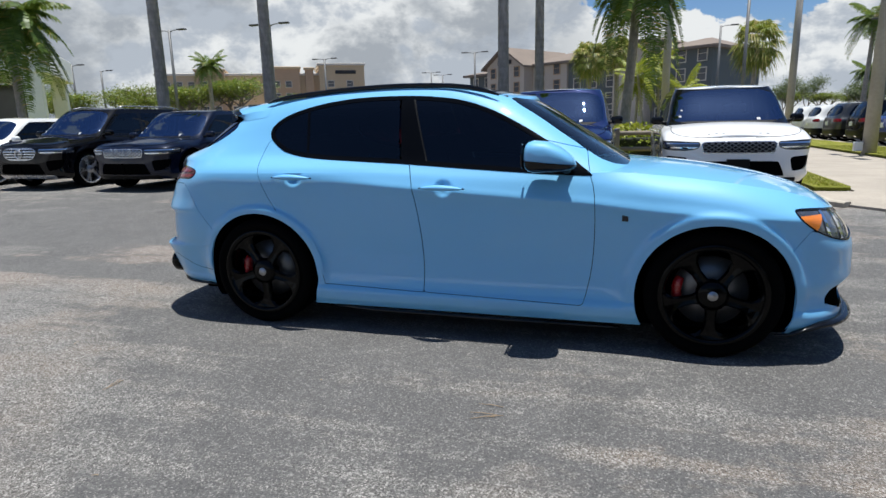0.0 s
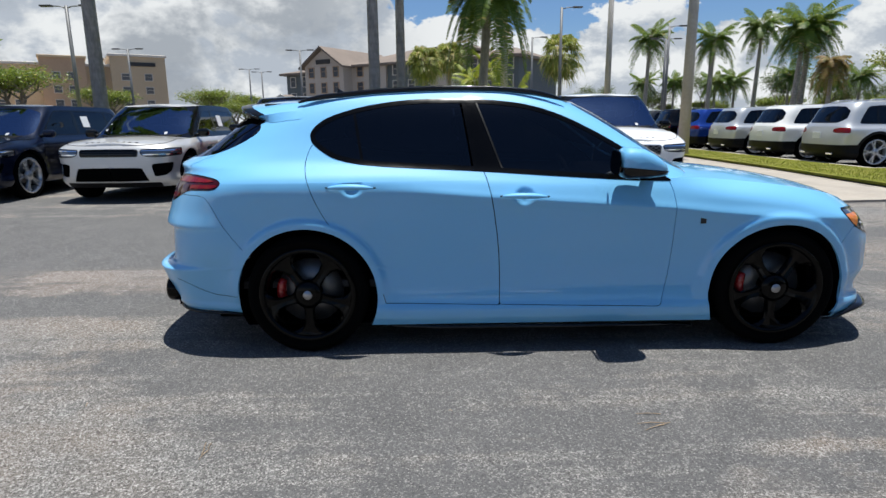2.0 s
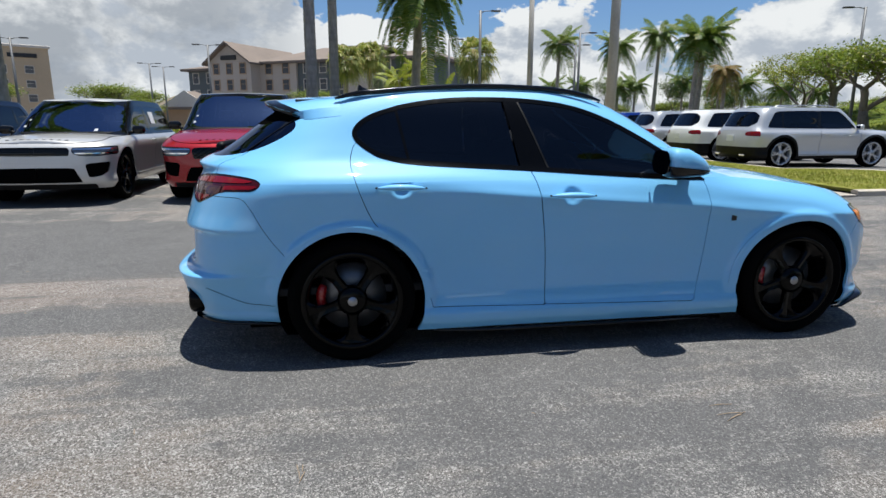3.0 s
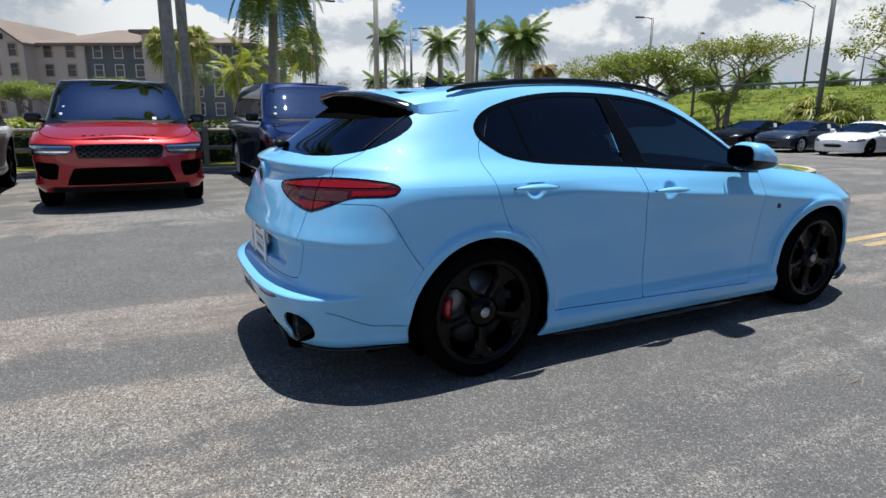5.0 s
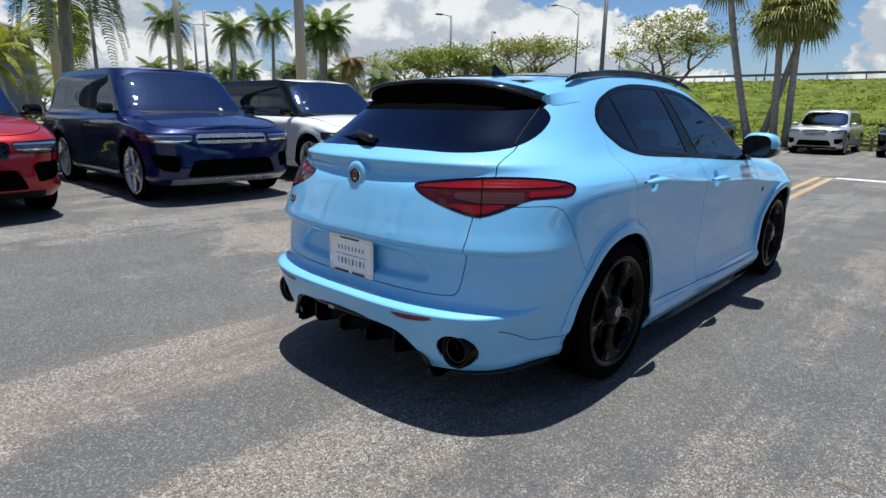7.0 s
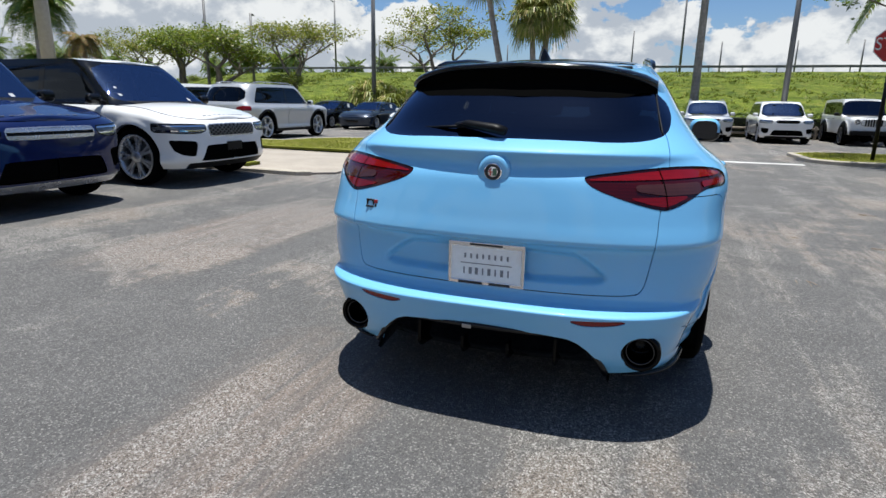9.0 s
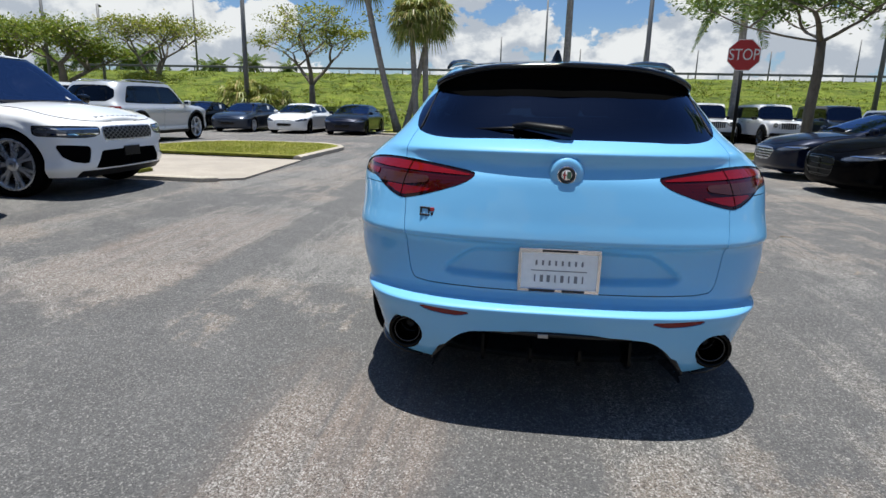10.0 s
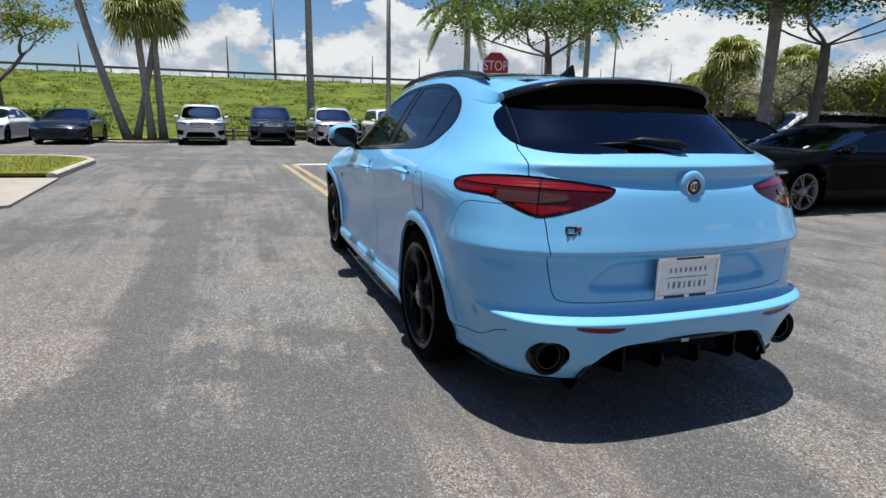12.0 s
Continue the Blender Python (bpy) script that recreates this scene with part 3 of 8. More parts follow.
def bank_z(x, y):
    """The height of the highway bank."""
    z = float(np.interp(x, [26.0, 27.5, 30, 33, 36, 39, 42, 44.5, 46, 48, 70], [-0.2, 0.0, 0.50, 1.2, 1.9, 2.6, 3.25, 3.72, 3.86, 3.9, 3.9]))
    k = (noise.noise(Vector((x * 0.35, y * 0.35, 3.0))) * 0.15 + noise.noise(Vector((x * 1.1, y * 0.8, 7.0))) * 0.16) * (1 if 26.5 < x < 45 else 0.2)
    return (z + k + 0.3) * (1 - 0.96 * float(ramp(y, 40, 66))) - 0.3


def bank():
    """The grass bank of the highway, with an uneven face."""
    xs = [26.0, 27.5] + [28.5 + 0.8 * i for i in range(21)] + [46, 48, 70]
    ys = np.concatenate([[-220, -160, -110, -80], np.arange(-60, 81, 0.8), [100, 140, 190, 260]])
    f = []
    v = [(x, y, bank_z(x, y)) for x in xs for y in ys]
    n = len(ys)
    for i in range(len(xs) - 1):
        for j in range(n - 1):
            f.append((i * n + j, (i + 1) * n + j, (i + 1) * n + j + 1, i * n + j + 1))
    tagged(new("grass_bank", to_mesh("grass_bank", (v, f, True), BANK_GRASS)), "long green grass bank below the highway", "bank", kind="structure")


bank()


def line(name, x0, y0, x1, y1, wide, material, label):
    d = Vector((x1 - x0, y1 - y0, 0))
    s = Vector((-d.y, d.x, 0)).normalized() * wide / 2
    n = max(2, int(d.length / 0.25))
    v, f = [], []
    for i in range(n + 1):
        p = Vector((x0, y0, 0.004)) + d * (i / n)
        w = 1 + random.uniform(-0.06, 0.06)
        p.z += ground_z(p.x, p.y)
        v += [tuple(p + s * w), tuple(p - s * w)]
    f = [(2 * i, 2 * i + 1, 2 * i + 3, 2 * i + 2) for i in range(n)]
    tagged(new(name, to_mesh(name, (v, f), material)), label, "road marking", kind="structure")


line("yellow_line_1", 3.2, 4.36, 10.3, 4.62, 0.11, YELLOW_LINE, "worn yellow double line on asphalt")
line("yellow_line_2", 3.2, 4.60, 10.3, 4.86, 0.11, YELLOW_LINE, "worn yellow double line on asphalt")
line("stop_line", 10.35, 0.25, 10.35, 4.55, 0.30, WHITE_LINE, "worn white stop line on asphalt")

# ---- car bodies ----


def ring(u, xf, xr, af, ar, nf, nr, ua=0.26, ub=0.70):
    """A half outline in plan from the middle of the nose (u = 0) round the side to the middle of the tail (u = 1): x, and the share of the half width."""
    phi = np.clip(u / ua, 0, 1) * np.pi / 2
    psi = np.clip((1 - u) / (1 - ub), 0, 1) * np.pi / 2
    cf, sf = np.maximum(np.cos(phi), 0) ** (2 / nf), np.sin(phi) ** (2 / nf)
    cr, sr = np.maximum(np.cos(psi), 0) ** (2 / nr), np.sin(psi) ** (2 / nr)
    t = np.clip((u - ua) / (ub - ua), 0, 1)
    side = (xf - af) * (1 - t) + (xr + ar) * t
    x = np.where(u < ua, xf - af * (1 - cf), np.where(u > ub, xr + ar * (1 - cr), side))
    return x, np.where(u < ua, sf, np.where(u > ub, sr, 1.0))


class Form:
    """The shape of a car: curves of its nose, tail, width, bonnet edge, windscreen and roof. x points ahead, the middle of the wheelbase is 0."""
    flares, arch_r, wheel_z = 0.030, 0.41, 0.345
    corners = (0.62, 0.68, 2.6, 2.3)
    top_corners = (0.42, 0.68, 2.9, 2.3)
    bottom, belt, roll = 0.16, 1.03, 0.075
    crown_hood, crown_roof = 0.05, 0.03
    hood_end = 0.75

    def width(self, x, z):
        return self.hw(z)

    def corner(self, z):
        return self.corners

    def top_corner(self, z):
        return self.top_corners

    def flare(self, x, z):
        out = 0
        for xw in self.axles:
            d = np.hypot(x - xw, (z - self.wheel_z)) - self.arch_r
            out = out + self.flares * (1 - ramp(d, 0.030, 0.085)) + self.flares * 0.9 * np.exp(-(np.maximum(d, 0) / 0.11) ** 2)
        return out * ramp(z, 0.18, 0.42)

    def lower(self, us, vs):
        u, v = np.meshgrid(us, vs, indexing="ij")
        z = self.bottom + (self.belt - self.bottom) * v
        for _ in range(6):
            x, frac = ring(u, self.xf(z), self.xr(z), *self.corner(z))
            z = self.bottom + (self.rim(x) - self.bottom) * v
        x, frac = ring(u, self.xf(z), self.xr(z), *self.corner(z))
        w = self.width(x, z)
        near_top = np.clip(1 - (self.rim(x) - z) / 0.12, 0, 1) ** 2
        w = w - self.roll * near_top * ramp(x, self.hood_end - 0.05, self.hood_end + 0.45)
        return np.stack([x, -(w + self.flare(x, z)) * frac, z], -1)

    def upper(self, us, vs):
        u, v = np.meshgrid(us, vs, indexing="ij")
        z = self.belt + (self.roof(0.0) - self.belt) * v
        for _ in range(6):
            x, frac = ring(u, self.xf2(z), self.xr(z), *self.top_corner(z))
            z = self.belt + (self.roof(x) - self.belt) * v
        x, frac = ring(u, self.xf2(z), self.xr(z), *self.top_corner(z))
        return np.stack([x, -(self.width(x, z) + self.flare(x, z)) * frac, z], -1)

    def cap(self, rim, crown, rows=10):
        """Closes the body between a rim and its mirror image."""
        t = np.linspace(0, 1, rows)
        P = np.repeat(rim[:, None, :], rows, 1)
        P[:, :, 1] *= (1 - t)[None]
        lift = np.minimum(crown, np.abs(rim[:, 1]) * 0.12)
        P[:, :, 2] += lift[:, None] * (1 - (1 - t) ** 2)[None]
        return gridded(P)


def stations(a, b, c, ua=0.26, ub=0.70):
    """Where to cut the outline: a steps round the nose, b along the side, c round the tail."""
    return np.unique(np.concatenate([np.linspace(0, ua, a), np.linspace(ua, ub, b), np.linspace(ub, 1, c)]))


def wheel(parent, at, radius, rim_r, width, rim_mat, spokes=5, twin=True, caliper=None, right=True, name="wheel", n=36, cap=True, slim=1.0, dial=False):
    """A road wheel whose outer face looks to -y (or to +y on the left side)."""
    w = part(name, lathe([(rim_r + 0.012, -width * 0.42), (rim_r + 0.05, -width * 0.5), (radius - 0.035, -width * 0.5), (radius - 0.008, -width * 0.43),
                          (radius, -width * 0.3), (radius, width * 0.3), (radius - 0.01, width * 0.45), (rim_r + 0.04, width * 0.5), (rim_r, width * 0.4), (rim_r + 0.012, -width * 0.42)], n), RUBBER, parent)
    w.matrix_basis = pose(*at, 0, 0, 0 if right else 180)
    barrel = lathe([(rim_r + 0.016, -width * 0.47), (rim_r + 0.002, -width * 0.5), (rim_r - 0.012, -width * 0.46), (rim_r - 0.03, -width * 0.2), (rim_r - 0.04, width * 0.3)], n)
    part("rim", barrel, rim_mat, w)
    y0 = -width * 0.42
    hub = lathe([(0.0, y0 - 0.012), (0.055, y0 - 0.012), (0.085, y0 + 0.004), (0.085, y0 + 0.05)], 20)
    part("hub", hub, rim_mat, w)
    for k in range(spokes):
        a0 = 2 * math.pi * (k + 0.5) / spokes
        if dial:
            # broad spokes that flow into the rim and leave round openings
            pts = []
            for r, y, half in ((0.05, y0, 0.050), (rim_r * 0.36, y0 + 0.008, 0.030), (rim_r * 0.56, y0 + 0.012, 0.028), (rim_r * 0.74, y0 + 0.010, 0.040), (rim_r * 0.88, y0 + 0.004, 0.072), (rim_r - 0.004, y0 - 0.004, 0.125)):
                a = a0 + 2 * math.pi * 0.25 / spokes
                c, sn = math.cos(a), math.sin(a)
                for dx, dy in ((-half, 0.012), (-half * 0.72, 0.0), (0.0, 0.006), (half * 0.72, 0.0), (half, 0.012), (half * 0.8, 0.045), (-half * 0.8, 0.045)):
                    q = math.sqrt(max(r * r - dx * dx, 0.0)) if half > 0.07 else r
                    pts.append((q * c - dx * sn, y + dy, q * sn + dx * c))
            f = [(i * 7 + j, i * 7 + (j + 1) % 7, i * 7 + 7 + (j + 1) % 7, i * 7 + 7 + j) for i in range(5) for j in range(7)]
            part("spoke", (pts, f, False), rim_mat, w)
            continue
        legs = (-0.16, 0.16) if twin else (0.0,)
        ms = []
        for o in legs:
            wide0, wide1 = (0.026 * slim, 0.022 * slim) if twin else (0.042 * slim, 0.032 * slim)
            ring_pts = []
            for r, y, half in ((0.06, y0 + 0.0, wide0), (rim_r * 0.6, y0 + 0.006, wide1), (rim_r - 0.008, y0 - 0.004, wide1 * 1.25)):
                a = a0 + o * (r / rim_r) ** 0.8
                c, s = math.cos(a), math.sin(a)
                for dx, dy in ((-half, 0.014), (-half * 0.7, 0.0), (half * 0.7, 0.0), (half, 0.014), (half * 0.6, 0.045), (-half * 0.6, 0.045)):
                    ring_pts.append((r * c - dx * s, y + dy, r * s + dx * c))
            f = [(i * 6 + j, i * 6 + (j + 1) % 6, i * 6 + 6 + (j + 1) % 6, i * 6 + 6 + j) for i in range(2) for j in range(6)]
            ms.append((ring_pts, f, False))
        part("spoke", join(*ms), rim_mat, w)
    if cap:
        part("hub_cap", lathe([(0.0, y0 - 0.018), (0.024, y0 - 0.017), (0.029, y0 - 0.01)], 16), STEEL, w)
    disc = lathe([(0.06, y0 + 0.10), (rim_r * 0.74, y0 + 0.10), (rim_r * 0.74, y0 + 0.125), (0.06, y0 + 0.125)], 28)
    part("brake_disc", disc, DISC, w, "bare steel brake disc")
    part("inner_barrel", lathe([(0.0, width * 0.3), (rim_r - 0.03, width * 0.3)], 20), LINER, w)
    if caliper:
        arc = [(math.cos(a) * rim_r * 0.66, math.sin(a) * rim_r * 0.66) for a in np.linspace(math.pi - 0.45, math.pi + 0.45, 7)]
        cal = tube([(x, y0 + 0.095, z) for x, z in arc], [0.028, 0.036, 0.038, 0.038, 0.038, 0.036, 0.028], 8, squash=0.8)
        part("brake_caliper", cal, caliper, w, "glossy red brake caliper")
    return w


def wheel_house(radius, depth, n):
    """The inside of a wheel arch, cut off above the ground."""
    v, f, smooth = lathe([(radius, 0.0), (radius, depth), (0.0, depth)], n)
    return [(x, y, max(z, -0.17)) for x, y, z in v], f, smooth


class HeroForm(Form):
    flares = 0.019
    axles = (1.409, -1.409)
    xf = staticmethod(hermite((0.12, 2.12), (0.2, 2.19), (0.26, 2.20), (0.34, 2.19), (0.45, 2.235), (0.6, 2.225), (0.7, 2.19), (0.78, 2.13), (0.86, 2.05), (0.95, 1.93), (1.1, 1.72)))
    xr = staticmethod(hermite((0.12, -2.26), (0.22, -2.36), (0.33, -2.418), (0.44, -2.446), (0.500, -2.460), (0.508, -2.458), (0.517, -2.430), (0.529, -2.386), (0.56, -2.364), (0.62, -2.358), (0.73, -2.362), (0.758, -2.374), (0.770, -2.398), (0.780, -2.402), (0.80, -2.398), (0.85, -2.383),
                               (0.90, -2.369), (0.95, -2.354), (1.0, -2.338), (1.02, -2.329), (1.04, -2.316), (1.06, -2.306), (1.075, -2.303), (1.10, -2.314), (1.118, -2.325), (1.132, -2.308), (1.155, -2.262), (1.175, -2.21), (1.25, -2.085), (1.35, -1.945), (1.43, -1.83), (1.47, -1.76), (1.56, -1.6)))
    hw = staticmethod(hermite((0.12, 0.86), (0.17, 0.885), (0.215, 0.908), (0.25, 0.912), (0.275, 0.905), (0.30, 0.890), (0.4, 0.872), (0.5, 0.870), (0.6, 0.876), (0.7, 0.885), (0.8, 0.894), (0.86, 0.903), (0.895, 0.912), (0.912, 0.915), (0.926, 0.911), (0.95, 0.899),
                               (1.0, 0.873), (1.05, 0.836), (1.1, 0.80), (1.2, 0.752), (1.3, 0.70), (1.4, 0.643), (1.49, 0.577), (1.55, 0.515), (1.7, 0.40)))
    hw_soft = staticmethod(hermite((0.12, 0.86), (0.17, 0.885), (0.215, 0.908), (0.25, 0.912), (0.275, 0.905), (0.30, 0.890), (0.4, 0.872), (0.5, 0.872), (0.6, 0.880), (0.7, 0.891), (0.8, 0.903), (0.88, 0.908), (0.95, 0.899),
                                    (1.0, 0.876), (1.05, 0.838), (1.1, 0.80), (1.2, 0.752), (1.3, 0.70), (1.4, 0.643), (1.49, 0.577), (1.55, 0.515), (1.7, 0.40)))
    rim = staticmethod(hermite((-2.6, 1.03), (0.70, 1.03), (0.9, 1.028), (1.1, 1.012), (1.4, 0.98), (1.7, 0.93), (1.95, 0.86), (2.08, 0.79), (2.2, 0.70)))
    xf2 = staticmethod(hermite((1.03, 1.02), (1.066, 0.97), (1.152, 0.83), (1.244, 0.69), (1.343, 0.54), (1.425, 0.40), (1.475, 0.30), (1.51, 0.20), (1.56, 0.02)))
    roof = staticmethod(hermite((-2.0, 1.415), (-1.75, 1.452), (-1.44, 1.490), (-1.2, 1.512), (-0.95, 1.535), (-0.53, 1.549), (-0.22, 1.54), (-0.02, 1.518), (0.15, 1.488), (0.3, 1.465), (0.6, 1.44)))
    crease = staticmethod(hermite((-2.4, 1.0), (-1.5, 0.995), (-0.91, 0.98), (-0.38, 0.94), (0.26, 0.896), (0.77, 0.86), (1.05, 0.83), (1.6, 0.80), (2.2, 0.78)))

    tail_a = staticmethod(hermite((0.1, 0.55), (0.55, 0.56), (0.75, 0.62), (0.95, 0.65), (1.1, 0.68), (1.6, 0.68)))
    tail_n = staticmethod(hermite((0.1, 3.2), (0.55, 3.1), (0.75, 2.8), (0.95, 2.65), (1.1, 2.5), (1.2, 2.6), (1.3, 2.95), (1.45, 3.1), (1.6, 3.1)))

    def corner(self, z):
        return 0.62, self.tail_a(z), 2.8, self.tail_n(z)

    def top_corner(self, z):
        return 0.42, self.tail_a(z), 2.9, self.tail_n(z)

    def width(self, x, z):
        shift = (self.crease(x) - 0.915) * np.exp(-((z - self.crease(x)) / 0.16) ** 2)
        front_share = ramp(x, -1.15, -0.45)
        w = self.hw(z - shift) * front_share + self.hw_soft(z - shift) * (1 - front_share)
        haunch = 0.036 * np.exp(-((z - 0.99) / 0.17) ** 2) * (1 - ramp(x, -1.55, -0.75)) * (0.25 + 0.75 * ramp(x, -2.2, -1.6))
        front = 0.018 * np.exp(-((z - 0.85) / 0.2) ** 2) * ramp(x, 0.7, 1.4)
        full = 0.036 * np.exp(-((z - 0.70) / 0.15) ** 2) * (1 - ramp(x, -1.95, -1.55))
        tuck = 0.050 * (1 - ramp(x, -2.02, -1.72)) * (1 - ramp(z, 0.36, 0.60))
        under = 0.095 * (1 - ramp(x, -1.74, -1.62)) * (1 - ramp(z, 0.15, 0.42))
        return w + haunch + front + full - tuck - under


def text_bars(rows, material, parent, name, m, depth=0.0015):
    """Writing as plain bars: rows of (width, height, middle across, middle up), in a plane set by the matrix m."""
    for wd, ht, a, b in rows:
        part(name, shifted(box(wd, ht, depth, (a, b, 0)), m), material, parent)


HANDLES = ((-1.125, 1.002), (-0.125, 0.940))


def hero_car():
    """The pale blue sporty SUV that the walk goes round."""
    car = thing("sport_utility_vehicle", "pale sky-blue sporty SUV with black wheels and tinted glass", "car", at=pose(-0.888, 4.277, 0))
    form = HeroForm()
    us = stations(60, 200, 70)
    low = form.lower(us, np.linspace(0, 1, 124))
    # the number plate's hollow in the tailgate
    hollow = inside([(-0.50, 0.63), (-0.40, 0.715), (-0.33, 0.745), (0.33, 0.745), (0.40, 0.715), (0.50, 0.63), (0.42, 0.60), (-0.42, 0.60)], (1, 2), 1)
    flat = low.reshape(-1, 3)
    aft = flat[:, 0] < -1.9
    dent = ramp(hollow(flat), -0.002, 0.026) * 0.034 * aft
    flat[:, 0] += dent
    # dished cups behind the door handles
    for hx, hz in HANDLES:
        r = np.hypot((flat[:, 0] - hx - 0.004) / 1.15, flat[:, 2] - hz + 0.004)
        flat[:, 1] += 0.024 * (1 - ramp(r, 0.016, 0.060)) * (flat[:, 1] < -0.5)
    lower = gridded(flat.reshape(low.shape))
    up = form.upper(us, np.linspace(0, 1, 34))
    upper = gridded(up)
    rim = low[:, -1, :]
    hood_rows = rim[:, 0] > 0.70
    hood_sheet = form.cap(rim[hood_rows], form.crown_hood, 14)
    roof_sheet = form.cap(up[:, -1, :], form.crown_roof, 16)

    # what is cut away: the wheel arches
    for xw in form.axles:
        r = form.arch_r if xw > 0 else form.arch_r + 0.006
        lower = lower.cut(np.hypot(lower.P[:, 0] - xw, (lower.P[:, 2] - form.wheel_z) * 0.985) - r)
    # the black gap below the rear bumper for the diffuser
    diffuser_edge = inside([(-0.52, 0.10), (-0.49, 0.285), (-0.41, 0.375), (-0.33, 0.408), (0, 0.412), (0.33, 0.408), (0.41, 0.375), (0.49, 0.285), (0.52, 0.10)], (1, 2), 1)
    d = diffuser_edge(lower.P)
    d[lower.P[:, 0] > -1.9] = -0.08
    lower = lower.cut(-d)
    exhaust = lambda P: np.where(P[:, 0] < -1.9, 0.072 - np.hypot(P[:, 1] + 0.632, P[:, 2] - 0.345), -0.08)
    lower = lower.cut(-exhaust(lower.P))
    # the sills and bumpers end higher behind the wheels
    tuck = lower.P[:, 2] - np.where(lower.P[:, 0] < -1.409, 0.235, 0.0)
    lower = lower.cut(tuck)

    liner = lower.moved(-0.016)
    arch_lips = [lower.cut(np.minimum(0.050 - (np.hypot(lower.P[:, 0] - xw, (lower.P[:, 2] - form.wheel_z) * 0.985) - form.arch_r), lower.P[:, 2] - 0.36)) for xw in form.axles]
    # side glass
    dlo_pts = [(-1.385, 1.285), (-1.375, 1.325), (-1.315, 1.380), (-1.22, 1.420), (-1.08, 1.458), (-0.91, 1.486), (-0.74, 1.500), (-0.56, 1.502), (-0.39, 1.499), (-0.22, 1.486), (-0.05, 1.460), (0.12, 1.404), (0.28, 1.326),
               (0.44, 1.235), (0.60, 1.13), (0.755, 1.012), (0.755, 1.012), (0.59, 1.015), (0.27, 1.034), (-0.05, 1.055), (-0.38, 1.079), (-0.72, 1.097), (-1.06, 1.118), (-1.225, 1.152), (-1.285, 1.184), (-1.36, 1.236)]
    dlo = inside(dlo_pts, (0, 2), 2)
    on_side = lambda f: (lambda P: np.where((P[:, 0] > -1.75) & (P[:, 1] < -0.45), f(P), -0.08))
    glazing_u, upper_body = upper.split(on_side(dlo), 0.0)
    glazing_l, lower = lower.split(on_side(dlo), 0.0)
    glazing = glazing_u + glazing_l
    # windscreen and rear window
    screen_pts = [(0.0, 1.045), (-0.55, 1.05), (-0.70, 1.075), (-0.66, 1.16), (-0.60, 1.30), (-0.51, 1.462), (-0.4, 1.478), (0, 1.486), (0.4, 1.478), (0.51, 1.462), (0.60, 1.3), (0.66, 1.16), (0.70, 1.075), (0.55, 1.05)]
    screen_f = inside(screen_pts, (1, 2), 1)
    windscreen, upper_body = upper_body.split(lambda P: np.where(P[:, 0] > -0.1, screen_f(P), -0.08), 0.0)
    rear_f = inside([(0.0, 1.168), (-0.30, 1.166), (-0.45, 1.160), (-0.58, 1.165), (-0.655, 1.188), (-0.672, 1.24), (-0.660, 1.295), (-0.632, 1.335), (-0.575, 1.378), (-0.45, 1.405), (0, 1.42), (0.45, 1.405), (0.575, 1.378),
                     (0.632, 1.335), (0.660, 1.295), (0.672, 1.24), (0.655, 1.188), (0.58, 1.165), (0.45, 1.16), (0.3, 1.166)], (1, 2), 1)
    rear_dark, upper_body = upper_body.split(lambda P: np.where(P[:, 0] < -1.4, rear_f(P), -0.08), 0.0)
    gate_edge = inside([(0.0, 1.6), (-0.58, 1.6), (-0.60, 1.36), (-0.612, 1.24), (-0.655, 1.187), (-0.675, 1.10), (-0.665, 0.98), (-0.652, 0.90), (-0.652, 0.80), (-0.632, 0.66), (-0.618, 0.595), (-0.59, 0.572), (-0.40, 0.566), (0, 0.563),
                        (0.40, 0.566), (0.59, 0.572), (0.618, 0.595), (0.632, 0.66), (0.652, 0.80), (0.652, 0.90), (0.665, 0.98), (0.675, 1.10), (0.655, 1.187), (0.612, 1.24), (0.60, 1.36), (0.58, 1.6)], (1, 2), 1)
    aft_gate = lambda P: np.where(P[:, 0] < -1.45, gate_edge(P), -0.08)

    # tail lamps wrap round the corner: cut in a plane that looks at the corner
    def lamp_coord(P):
        """Across the corner: y inwards of the bend, then on along x."""
        q = np.zeros((len(P), 3))
        q[:, 0] = -P[:, 1] + (P[:, 0] + 2.325) * 0.72
        q[:, 2] = P[:, 2]
        return q
    lamp_pts = [(0.372, 1.028), (0.40, 1.038), (0.60, 1.060), (0.80, 1.074), (1.00, 1.072), (1.16, 1.058), (1.222, 1.040), (1.230, 1.015), (1.20, 0.990), (1.10, 0.988), (0.98, 0.984), (0.88, 0.948), (0.76, 0.913), (0.70, 0.912), (0.56, 0.942), (0.40, 0.992)]
    lamp_f = inside(lamp_pts, (0, 2), 1)
    in_lamp = lambda P: np.where((P[:, 0] < -1.5) & (P[:, 2] < 1.12) & (P[:, 2] > 0.88), lamp_f(lamp_coord(P)), -0.08)
    lamp_l, lower = lower.split(in_lamp, 0.0)
    lamp_u, upper_body = upper_body.split(in_lamp, 0.0)
    lamp = lamp_l + lamp_u

    # bumper reflectors
    refl_f = inside([(-0.34, 0.486), (-0.45, 0.490), (-0.585, 0.497), (-0.545, 0.474), (-0.44, 0.463), (-0.39, 0.466)], (1, 2), 1)
    reflector, lower = lower.split(lambda P: np.where(P[:, 0] < -1.9, refl_f(P), -0.08), 0.0)

    # headlamp
    head_f = inside([(1.772, 0.834), (1.785, 0.842), (1.90, 0.836), (2.03, 0.815), (2.13, 0.785), (2.22, 0.70), (2.12, 0.652), (2.04, 0.662), (1.94, 0.697), (1.865, 0.737), (1.80, 0.790)], (0, 2), 1)
